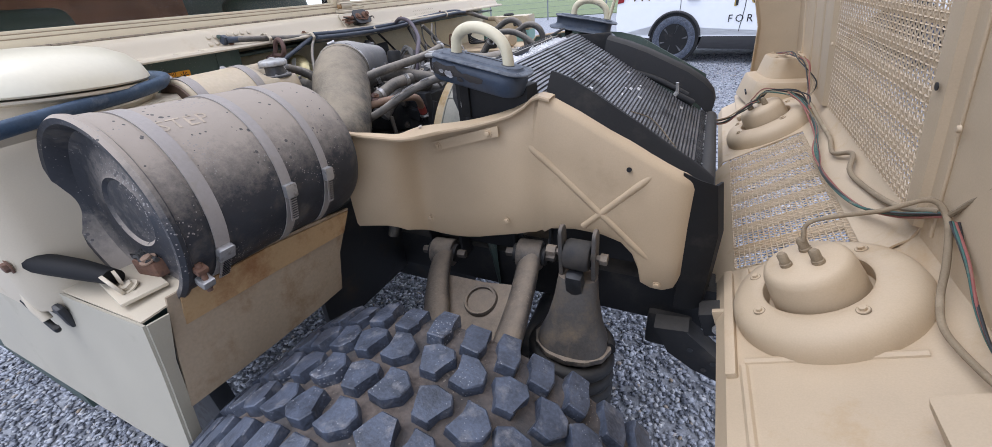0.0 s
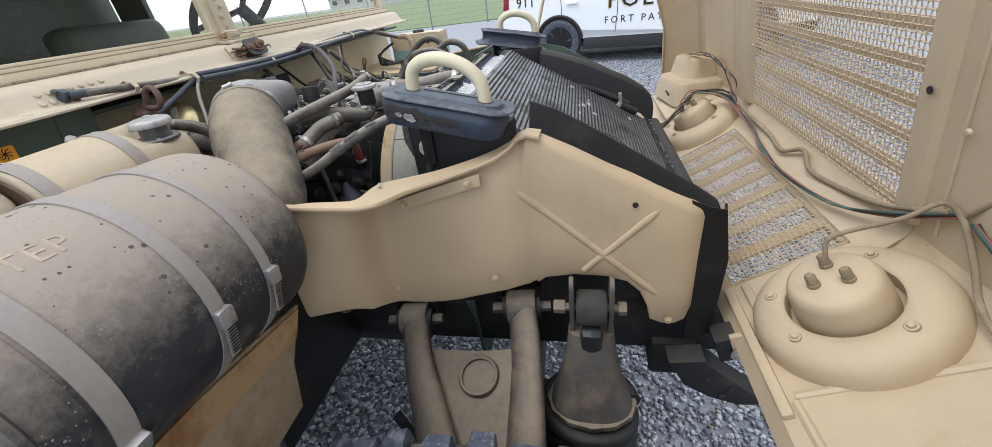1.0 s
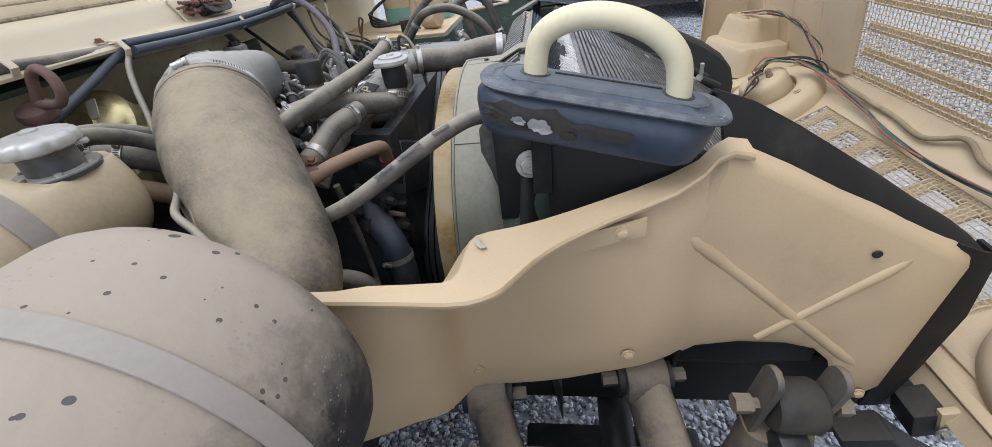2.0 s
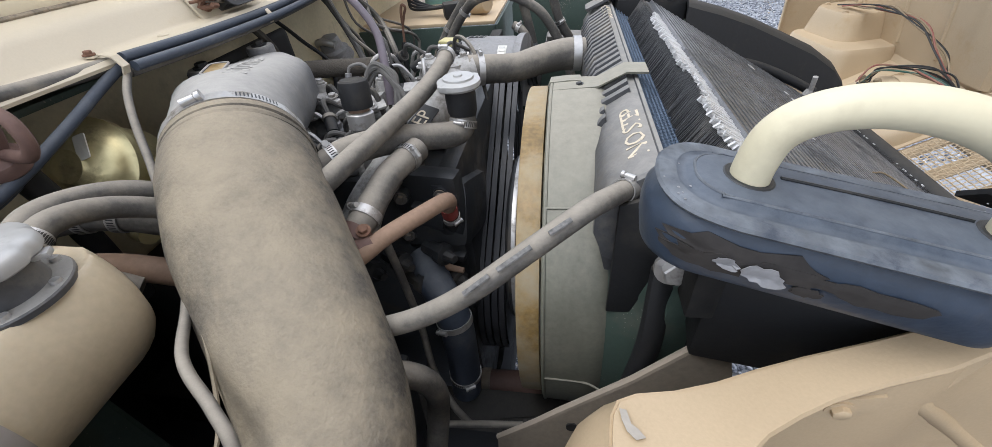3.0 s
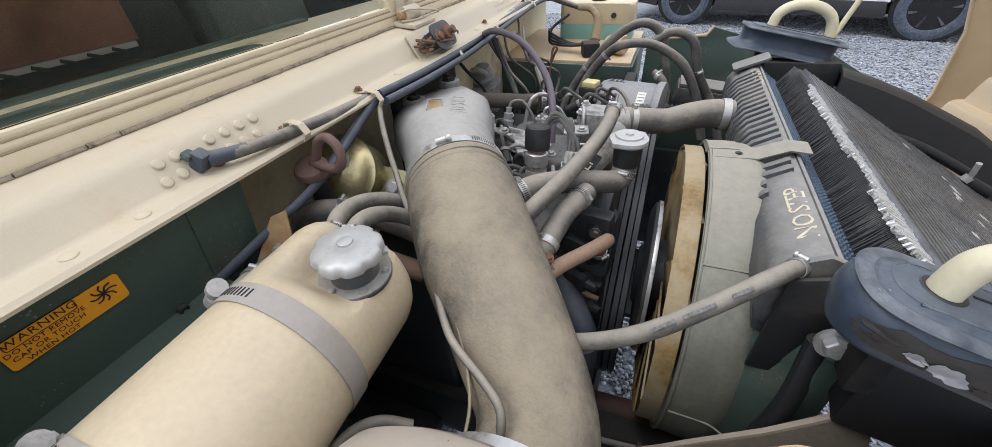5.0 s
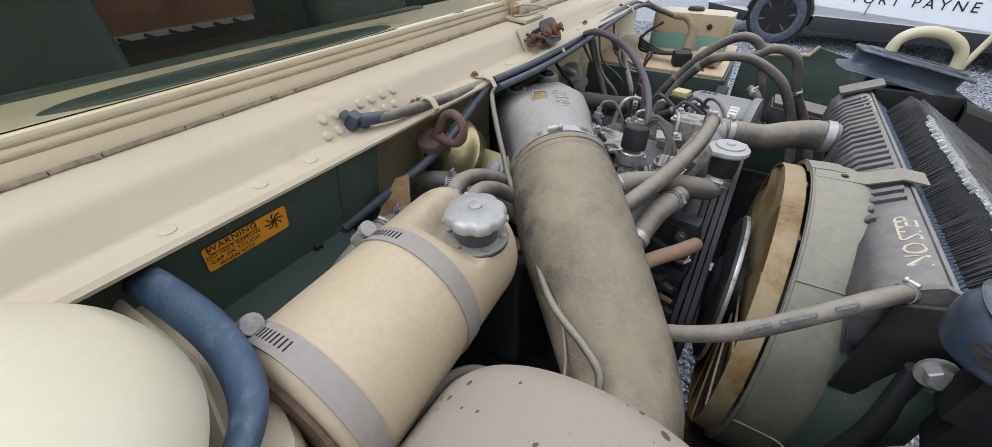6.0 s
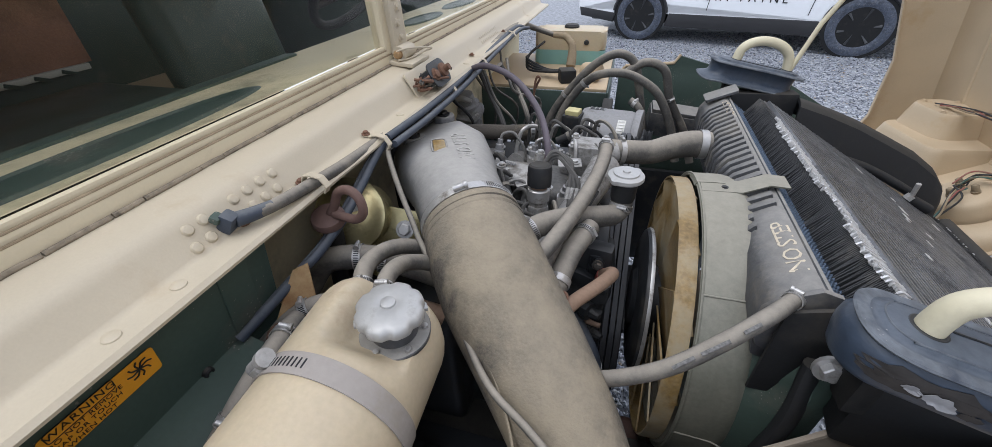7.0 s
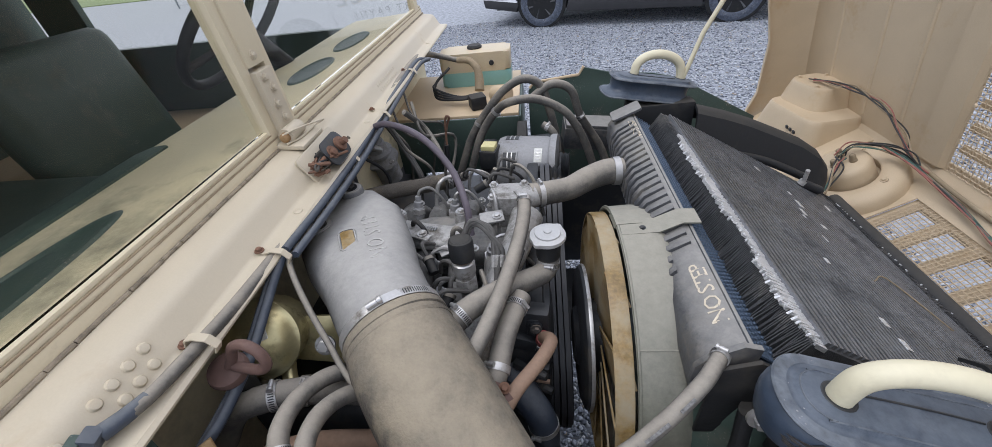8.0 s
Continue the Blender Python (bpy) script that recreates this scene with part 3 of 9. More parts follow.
for y0, y1 in ((0.525, 1.463), (1.546, 2.515)):
    pane = part("pane", bar(y0, 0.239, y1, 0.239, 0.416, 0.006, 0, 0.0), GLASS, ws, "greenish dusty glass pane")
    pane.visible_shadow = False

# ---- the cab behind the glass
cab = thing("cab_interior", (-1.7, CY, 0.6), "dark green cab interior with dashboard behind the windshield", "cab")
part("dashboard", ext([(-1.130, 1.36), (-1.130, 1.376), (-1.37, 1.362), (-1.41, 1.350), (-1.43, 1.31), (-1.43, 1.0), (-1.130, 1.0)], 0.46, 2.58), DASH, cab, "cream-painted dashboard top")
part("dash_pad", ext([(-1.340, 1.352), (-1.340, 1.3675), (-1.346, 1.3685), (-1.37, 1.3665), (-1.414, 1.354), (-1.434, 1.31), (-1.434, 1.02), (-1.340, 1.02)], 0.47, 1.50), GREEN, cab, "dark green dash face")
for y, half in ((1.05, 0.245), (1.905, 0.115), (2.20, 0.125)):
    bm = lat([(0, 0.0006), (0.030, 0.0006), (0.034, 0.0010), (0.036, 0.0034), (0.038, 0.0036), (0.040, 0.0012), (0.041, -0.002)], (0, 0, 0), (0, 0, 1), 48)
    bmesh.ops.transform(bm, matrix=Matrix.Translation((-1.245, y, 1.3695)) @ Matrix.Rotation(radians(-3.4), 4, "Y") @ Matrix.Diagonal((1.0, half / 0.041, 1, 1)), verts=bm.verts)
    part("vent_recess", bm, GREEN, cab, "dark oval defroster recess")
# brown panel and toothed pale strip are added, coloured lighter for the dim cab
part("rear_wall", boxb((-2.75, 1.55, 1.50), (0.03, 0.80, 0.62)), CAB_BROWN, cab, "added brown panel at the back of the cab")
part("bulkhead_frame", boxb((-2.77, CY, 1.36), (0.02, 2.2, 0.95)), GREEN, cab)
part("bulkhead_sill", boxb((-2.74, 1.55, 1.178), (0.03, 0.76, 0.022)), PAPER, cab, "added pale strip below the brown panel")
for k in range(8):
    part("sill_tooth", boxb((-2.722, 1.22 + 0.09 * k, 1.170), (0.012, 0.05, 0.014), (-25, 0, 0), 0.002), GREEN, cab)
part("rear_floor", boxb((-2.35, CY, 1.06), (0.85, 2.1, 0.02)), TAN, cab, "dusty tan cab floor")
part("roof", boxb((-2.05, CY, 1.86), (1.45, 2.2, 0.03)), GREEN, cab)
for y in (0.45, 2.59):
    part("side_wall", boxb((-2.0, y, 0.95), (1.55, 0.03, 0.78)), GREEN, cab)
    part("rear_pillar", boxb((-2.6, y, 1.6), (0.20, 0.03, 0.55)), GREEN, cab)
part("tunnel", boxb((-1.95, CY, 0.95), (1.1, 0.55, 0.45), bevel=0.04), GREEN, cab)
sax = Vector((-0.72, 0, 0.69))
sc = Vector((-1.50, 2.05, 1.47))
sw = part("steering_wheel", tub([sc + (Vector((0, 1, 0)) * math.cos(a) + Vector((0.69, 0, 0.72)) * math.sin(a)) * 0.20 for a in np.linspace(0, 2 * math.pi, 41)], 0.014, n=10, per=2), BLACK, cab, "black steering wheel")
for a in (90, 210, 330):
    part("spoke", tub([sc - sax * 0.03, sc + (Vector((0, 1, 0)) * math.cos(radians(a)) + Vector((0.69, 0, 0.72)) * math.sin(radians(a))) * 0.20], 0.010, n=8, smooth=False), BLACK, sw)
part("column", tub([sc - sax * 0.03, sc - sax * 0.35 + Vector((0.05, 0, -0.1))], 0.025, n=12, smooth=False), BLACK, sw)
for y in (0.95, 2.10):
    seat = thing("seat", (-2.0, y, 0.58), "dark green canvas cab seat", "seat", "cab seats")
    part("cushion", boxb((-1.95, y, 0.95), (0.45, 0.5, 0.12), bevel=0.03), GREEN, seat)
    part("backrest", boxb((-2.2, y, 1.22), (0.13, 0.5, 0.5), (0, -10, 0), 0.06, 5), GREEN, seat)
    part("seat_base", boxb((-1.95, y, 0.74), (0.4, 0.42, 0.32)), BLACK, seat)

# ---- inner fender panel beside the wheel


# outer edge of the flange, its inner edge where the panel hangs from it, and the panel's foot below
LINER_BACK = [((-0.645, 0.905, 1.156), (-0.64, 0.925, 1.155), (-0.645, 0.900, 0.94)), ((-0.61, 0.915, 1.152), (-0.606, 0.930, 1.151), (-0.612, 0.915, 0.938)), ((-0.583, 0.917, 1.150), (-0.580, 0.937, 1.150), (-0.585, 0.930, 0.934)),
              ((-0.54, 0.916, 1.150), (-0.540, 0.938, 1.150), (-0.565, 0.942, 0.926)), ((-0.505, 0.915, 1.150), (-0.513, 0.939, 1.150), (-0.553, 0.957, 0.912)), ((-0.486, 0.917, 1.150), (-0.503, 0.944, 1.150), (-0.545, 0.972, 0.906)),
              ((-0.475, 0.921, 1.150), (-0.499, 0.955, 1.150), (-0.540, 0.984, 0.900)), ((-0.466, 0.926, 1.150), (-0.498, 0.967, 1.150), (-0.536, 0.994, 0.895)), ((-0.459, 0.932, 1.150), (-0.497, 0.985, 1.149), (-0.532, 1.004, 0.889)),
              ((-0.453, 0.940, 1.150), (-0.495, 1.000, 1.148), (-0.527, 1.012, 0.884)), ((-0.444, 0.952, 1.150), (-0.490, 1.010, 1.147), (-0.518, 1.018, 0.879)), ((-0.433, 0.967, 1.150), (-0.478, 1.015, 1.148), (-0.500, 1.023, 0.874)),
              ((-0.418, 0.982, 1.150), (-0.453, 1.018, 1.151), (-0.470, 1.027, 0.871)), ((-0.402, 0.996, 1.150), (-0.425, 1.026, 1.153), (-0.435, 1.030, 0.872)), ((-0.380, 1.009, 1.152), (-0.395, 1.038, 1.155), (-0.400, 1.032, 0.877)),
              ((-0.357, 1.020, 1.156), (-0.365, 1.047, 1.160), (-0.365, 1.034, 0.886)), ((-0.325, 1.030, 1.163), (-0.330, 1.055, 1.168), (-0.330, 1.036, 0.894)), ((-0.295, 1.036, 1.173), (-0.297, 1.062, 1.178), (-0.300, 1.039, 0.900)),
              ((-0.27, 1.044, 1.187), (-0.27, 1.068, 1.190), (-0.272, 1.046, 0.906)), ((-0.258, 1.050, 1.200), (-0.256, 1.074, 1.202), (-0.258, 1.053, 0.905))]


def fender_liner():
    rows = []
    for o, i, f in LINER_BACK:
        i, f = Vector(i) - Vector((0, 0, 0.002)), Vector(f)
        row = [f + Vector((0, 0.004, -0.010)), f]
        for q, k in ((0.25, 0.03), (0.5, 0.08), (0.72, 0.18), (0.86, 0.38), (0.95, 0.72), (0.99, 0.96)):
            p = f.lerp(i, k)
            row.append(Vector((p.x, p.y, f.z + (i.z - f.z) * q)))
        rows.append(row + [i])
    S = [(-0.245, 1.058, 1.200, 0.900), (-0.24, 1.060, 1.200, 0.895), (-0.225, 1.062, 1.194, 0.905), (-0.17, 1.064, 1.166, 0.912), (-0.11, 1.065, 1.132, 0.908),
         (-0.07, 1.066, 1.112, 0.895), (-0.045, 1.066, 1.098, 0.870), (-0.030, 1.066, 1.089, 0.835), (-0.022, 1.066, 1.085, 0.800), (0.0, 1.066, 1.073, 0.790), (0.025, 1.068, 1.060, 0.788),
         (0.045, 1.074, 1.050, 0.795), (0.060, 1.088, 1.042, 0.83), (0.068, 1.108, 1.036, 0.86), (0.070, 1.128, 1.032, 0.88)]
    for x, y, zt, zb in S:
        w = 0.012 if x > 0.05 else 0.026
        row = [(x, y + 0.004, zb), (x, y, zb + 0.010)]
        row += [(x, y, zb + 0.01 + (zt - zb - 0.025) * q) for q in (0.3, 0.65, 1)]
        rows.append(row + [(x, y + 0.004, zt - 0.006), (x, y + 0.012, zt), (x, y + w, zt + 0.002), (x, y + w + 0.003, zt - 0.004)])
    return sheet(rows, 0.0025)


def liner_flange():
    """The S-shaped top flange that overhangs the panel."""
    rows = []
    for o, i, f in LINER_BACK + [((-0.243, 1.054, 1.2045), (-0.241, 1.082, 1.2060), 0), ((-0.222, 1.058, 1.1975), (-0.220, 1.088, 1.2000), 0)]:
        o, i = Vector(o), Vector(i)
        d = (i - o).normalized() * 0.004
        rows.append([o + Vector((0, 0.001, -0.007)), o + Vector((0, 0, -0.003)), o + d * 0.4, o.lerp(i, 0.35), o.lerp(i, 0.7), i, i + d * 0.3 - Vector((0, 0, 0.004))])
    return sheet(rows, 0.0025)


liner = thing("fender_liner", (-0.25, 1.06, 0.79), "tan-painted steel inner fender panel with pressed X ribs", "fender panel")
liner_panel = part("panel", fender_liner(), TAN, liner)
part("top_flange", liner_flange(), TAN, liner)
part("bare_patch", sheet([[(-0.4915, 1.004, 1.1506), (-0.487, 1.003, 1.1510)], [(-0.4905, 0.996, 1.1512), (-0.485, 0.994, 1.1515)], [(-0.488, 0.989, 1.1516), (-0.481, 0.991, 1.1516)], [(-0.483, 0.984, 1.1517), (-0.477, 0.986, 1.1517)]], 0.0004), BARE, liner, "grey patch of worn-off paint")
panel_tree = BVHTree.FromPolygons([v.co + liner.location for v in liner_panel.data.vertices], [list(f.vertices) for f in liner_panel.data.polygons])
for (ax, az), (bx, bz) in (((-0.293, 1.124), (0.004, 0.850)), ((-0.236, 0.838), (-0.012, 1.066))):
    pts = []
    for k in range(9):
        x, z = ax + (bx - ax) * k / 8, az + (bz - az) * k / 8
        h = panel_tree.ray_cast(Vector((x, 0.8, z)), Vector((0, 1, 0)))[0]
        if h:
            pts.append((x, h.y + 0.0055 + (0.006 if k in (0, 8) else 0.0), z))
    part("pressed_rib", tub(pts, 0.0090, n=16), TAN, liner)
part("riveted_strip", sheet([[(x, y, z + 0.011), (x, y - 0.0005, z), (x, y, z - 0.011)] for x, y, z in ((-0.474, 1.0115, 1.100), (-0.44, 1.0195, 1.109), (-0.40, 1.0245, 1.119), (-0.36, 1.0285, 1.129), (-0.322, 1.0310, 1.138))], 0.0022), TAN, liner)
for x, y, z in ((-0.345, 1.0275, 1.133), (-0.462, 1.0115, 1.103), (-0.321, 1.033, 0.927), (-0.52, 1.017, 0.912), (0.012, 1.063, 0.805)):
    part("bolt", blt((x, y, z), (0, -1, 0), 0.006, 0.006), TAN, liner)
part("hole_plug", lat([(0, 0), (0.005, 0), (0.005, 0.002), (0, 0.002)], (-0.065, 1.0645, 1.066), (0, -1, 0), 12), BLACK, liner, "dark round hole")

# ---- wheel


def tyre_wheel(cx, cy, cz=0.473):
    root = thing("wheel", (cx, cy, 0.0), "off-road tyre with chunky worn dusty tread blocks", "wheel")
    R, W = 0.454, 0.30
    prof = [(0.215, -0.13), (0.25, -0.150), (0.33, -0.160), (0.40, -0.158), (0.442, -0.148), (0.452, -0.12), (R, 0), (0.452, 0.12), (0.442, 0.148), (0.40, 0.158), (0.33, 0.160), (0.25, 0.150), (0.215, 0.13), (0.215, -0.13)]
    tyre = part("tyre", lat(prof, (cx, cy, cz), (0, 1, 0), 72), TYRE_MUD, root)
    # tread blocks: two outer rows and two staggered inner rows
    rng = random.Random(5)
    meshes = {}

    def block(poly, h0, h1):
        bm = bmesh.new()
        vs0 = [bm.verts.new((p, q, h0)) for p, q in poly]
        c = (sum(p for p, q in poly) / len(poly), sum(q for p, q in poly) / len(poly))
        vs1 = [bm.verts.new((c[0] + (p - c[0]) * 0.95, c[1] + (q - c[1]) * 0.95, h1)) for p, q in poly]
        bm.faces.new(vs1)
        for i in range(len(poly)):
            bm.faces.new((vs0[i], vs0[(i + 1) % len(poly)], vs1[(i + 1) % len(poly)], vs1[i]))
        bmesh.ops.bevel(bm, geom=[e for e in bm.edges], offset=0.0018, segments=1, affect="EDGES")
        finish(bm, True, 30)
        me = bpy.data.meshes.new("tread_block")
        bm.to_mesh(me)
        bm.free()
        me.materials.append(TYRE)
        return me
    mid_a = [(-0.029, -0.012), (-0.009, -0.026), (0.020, -0.024), (0.029, -0.008), (0.018, 0.007), (0.015, 0.026), (-0.013, 0.027), (-0.018, 0.007)]
    mid_b = [(-0.026, -0.022), (0.002, -0.027), (0.024, -0.013), (0.028, 0.008), (0.009, 0.027), (-0.020, 0.026), (-0.014, 0.005)]
    edge_a = [(-0.019, -0.034), (0.014, -0.036), (0.015, -0.011), (0.025, 0.006), (0.023, 0.031), (-0.008, 0.033), (-0.011, 0.009), (-0.020, -0.006)]
    edge_b = [(-0.021, -0.026), (0.017, -0.028), (0.018, -0.005), (0.025, 0.009), (0.021, 0.032), (-0.012, 0.031), (-0.013, 0.009), (-0.022, -0.006)]

    def flip(poly):
        return [(p, -q) for p, q in reversed(poly)]
    kinds = [((block(edge_a, -0.006, 0.017), block(edge_b, -0.006, 0.015)), -0.124, 0.0), ((block(mid_a, -0.006, 0.019), block(mid_b, -0.006, 0.018)), -0.062, 0.5), ((block(mid_b, -0.006, 0.019), block(flip(mid_a), -0.006, 0.018)), 0.0, 0.15),
             ((block(flip(mid_a), -0.006, 0.018), block(flip(mid_b), -0.006, 0.018)), 0.062, 0.6), ((block(flip(edge_a), -0.006, 0.017), block(flip(edge_b), -0.006, 0.015)), 0.124, 0.1)]
    n = 50
    for pair, off, ph in kinds:
        for i in range(n):
            a = 2 * math.pi * (i + ph) / n + rng.uniform(-0.008, 0.008)
            ob = new("tread_block", pair[i % 2])
            ob.parent = tyre
            rr = 0.453 if abs(off) < 0.1 else 0.448
            tilt = 0 if abs(off) < 0.1 else math.copysign(11, off)
            ob.matrix_local = Matrix.Translation((0, 0, cz)) @ Matrix.Rotation(a, 4, "Y") @ Matrix.Translation((0, off, rr)) @ pose(0, 0, 0, -tilt, 0, rng.uniform(-5, 5))
    part("rim", lat([(0.0, -0.05), (0.09, -0.05), (0.10, -0.02), (0.19, -0.04), (0.216, -0.13), (0.216, 0.13), (0.19, 0.02), (0, 0.02)], (cx, cy, cz), (0, 1, 0), 48), TAN, root)
    return root


tyre_wheel(-0.285, 0.560)

# ---- hood, standing open on its front hinge
hood = thing("hood", (0.3, CY, 0.70), "tan-painted hood tilted open, seen from inside", "hood")


def hood_low(x, dz=0.0):
    return 0.79 + (x - 0.16) * 0.61 + dz


def hood_top(z):
    return 0.412 - 0.16 * (z - 0.95)


HY0, HY1 = 0.40, 2.60
GY0, GY1 = 1.19, 1.86
N_L = Vector((-0.521, 0, 0.854))   # up from the grille's plane
U_L = Vector((0.854, 0, 0.521))


def wires(name, parent, o, u, v, nu, nv, du, dv, r, material, label, jig=0.0):
    """A woven wire mesh: nu wires along v, nv wires along u, each a thin wavy strand."""
    V, Fc = [], []
    o, u, v = Vector(o), Vector(u).normalized(), Vector(v).normalized()
    w = u.cross(v)

    def strand(a, b, steps, side, ph):
        base = len(V)
        for k in range(steps + 1):
            p = a.lerp(b, k / steps)
            h = (r * 0.9 if (k + ph) % 2 else -r * 0.9)
            for p2 in (side * r, w * r, -side * r, -w * r):
                V.append(tuple(p + w * h + p2))
        for k in range(steps):
            for j in range(4):
                q = base + 4 * k
                Fc.append((q + j, q + (j + 1) % 4, q + 4 + (j + 1) % 4, q + 4 + j))
    for i in range(nu):
        strand(o + u * (i * du), o + u * (i * du) + v * (dv * (nv - 1)), nv - 1, u, i)
    for j in range(nv):
        strand(o + v * (j * dv), o + v * (j * dv) + u * (du * (nu - 1)), nu - 1, v, j + 1)
    me = bpy.data.meshes.new(name)
    loc = Vector(root_of(parent).location)
    me.from_pydata([tuple(Vector(p) - loc) for p in V], [], Fc)
    me.materials.append(material)
    ob = new(name, me)
    ob.parent = parent
    return tagged(ob, label, kind="stuff")


def loft_box(base, size0, size1, h, turn=0.0):
    """A pressed housing with soft corners that narrows upwards."""
    bm = bmesh.new()
    rings = []
    c, sn = math.cos(radians(turn)), math.sin(radians(turn))
    for f, q in ((0.0, 0.0), (0.55, 0.5), (0.82, 0.80), (0.95, 0.95), (1.0, 1.10), (1.0, 1.6)):
        w = size0[0] + (size1[0] - size0[0]) * q
        d = size0[1] + (size1[1] - size0[1]) * q
        rings.append([bm.verts.new((base[0] + a * c - b * sn, base[1] + a * sn + b * c, base[2] + h * f)) for a, b in rounded(w, d, 0.045, 6)])
    grid_faces(bm, rings)
    bm.faces.new(rings[-1])
    return bm


low_prof = [(0.140, 0.755), (0.150, hood_low(0.15)), (0.20, hood_low(0.20)), (0.30, hood_low(0.30)), (0.37, hood_low(0.37)), (0.392, 0.935), (0.408, 0.965), (0.418, 1.0)]
for y0, y1 in ((HY0, GY0 - 0.01), (GY1 + 0.01, HY1)):
    part("lower_panel", sheet([[(x, y0 + (y1 - y0) * k / 4, z) for x, z in low_prof] for k in range(5)], 0.004), TAN_HOOD, hood)
part("grille_edge", sheet([[(x, y, z) for x, z in ((0.128, 0.745), (0.145, 0.772), (0.166, hood_low(0.166)))] for y in (GY0 - 0.01, GY1 + 0.01)], 0.004), TAN_HOOD, hood)
part("hinge_ledge", sheet([[(x, y, z) for x, z in ((0.355, hood_low(0.355)), (0.372, hood_low(0.372) + 0.004), (0.385, 0.940), (0.400, 0.955), (0.408, 0.985))] for y in (GY0 - 0.06, 1.5, GY1 + 0.06)], 0.004), TAN_HOOD, hood)
# lower grille: outer skin with long slots, wire mesh in front of it
for k in range(8):
    y = GY0 + (GY1 - GY0) * k / 7
    part("slat", boxb((0.268, y, hood_low(0.268) - 0.016), (0.24, 0.034, 0.010), (0, -31.4, 0), 0.004), TAN_HOOD, hood)
for x in (0.166, 0.362):
    part("grille_rail", boxb((x, (GY0 + GY1) / 2, hood_low(x) - 0.022), (0.018, GY1 - GY0, 0.02), (0, -31.4, 0), 0.003), TAN_HOOD, hood)
wires("wire_mesh", hood, (0.166, GY0, hood_low(0.166) + 0.002), U_L, (0, 1, 0), 21, 61, 0.0111, 0.0111, 0.0014, TAN_HOOD, "tan painted woven wire mesh")
MZ0, MZ1 = 0.985, 1.66
MY0, MY1 = 1.175, 1.895
for y0, y1 in ((HY0, MY0), (MY1, HY1)):
    part("inner_panel", sheet([[(hood_top(z), y0 + (y1 - y0) * k / 3, z) for z in (0.95, 1.1, 1.3, 1.6, 2.0, 2.3)] for k in range(4)], 0.004), TAN_HOOD, hood)
part("inner_panel", sheet([[(hood_top(z), y, z) for z in (MZ1, 1.8, 2.0, 2.3)] for y in (MY0, MY1)], 0.004), TAN_HOOD, hood)
for k in range(12):
    z = 0.988 + 0.060 * k
    part("louvre", boxb((hood_top(z) + 0.014, (MY0 + MY1) / 2, z), (0.008, MY1 - MY0, 0.022), (0, 9, 0), 0.003), TAN_HOOD, hood)
wires("wire_mesh", hood, (hood_top(MZ0) - 0.003, MY0, MZ0), (-0.158, 0, 0.987), (0, 1, 0), 60, 64, 0.0114, 0.0114, 0.0014, TAN_HOOD, "tan painted woven wire mesh")
for y, wd in ((1.146, 0.024), (1.945, 0.045)):
    part("stiffener", sheet([[(hood_top(z) - d, y + q * wd, z) for d, q in ((0.0, -1.1), (0.015, -0.8), (0.018, 0.0), (0.017, 0.8), (0.0, 1.1))] for z in (0.985, 1.2, 1.5, 2.0, 2.3)], 0.003), TAN_HOOD, hood)
    for z in (1.168, 1.40):
        part("fastener", lat([(0, 0.0), (0.006, 0.0), (0.0045, 0.004), (0, 0.005)], (hood_top(z) - 0.012, (1.068 if y < 1.5 else 1.883), z), (-1, 0, -0.16), 12), TAN_HOOD, hood)
part("hole", lat([(0, 0), (0.006, 0), (0.006, 0.0015), (0, 0.0015)], (hood_top(1.21) - 0.0205, 1.140, 1.209), (-1, 0, -0.16), 14), DARK, hood, "dark bolt hole")
part("seam_bead", tub([(hood_top(z) - 0.006, 1.083, z) for z in (0.99, 1.2, 1.4, 1.7, 2.0)], 0.0028, n=8), TAN_HOOD, hood)
# flanks: ribs and pressed seams of the far side, rolled lips
for y, s in ((HY0, 1), (HY1, -1)):
    rows = []
    for z in (0.66, 0.80, 0.88, 0.95, 1.05, 1.15, 1.27, 1.4, 1.55, 1.7, 2.0, 2.3):
        xb = hood_top(z) if z >= 0.95 else 0.40
        xl = float(np.interp(z, (0.66, 0.84, 0.95, 1.15, 1.4, 1.7, 2.3), (0.22, 0.20, 0.235, 0.226, 0.150, 0.06, -0.02)))
        rows.append([(xb, y, z), (xb - 0.02, y - s * 0.012, z), ((xb + xl) / 2, y - s * 0.022, z), (xl + 0.012, y - s * 0.022, z), (xl, y - s * 0.012, z), (xl - 0.002, y + s * 0.004, z)])
    part("side_wall", sheet(rows, 0.004), TAN_HOOD, hood)
for y in (2.08, 2.24, 2.44):
    part("pressed_rib", tub([(hood_top(z) - 0.002, y + 0.03 * (z - 1), z) for z in (1.0, 1.3, 1.6, 2.0, 2.3)], 0.007, n=8), TAN_HOOD, hood)


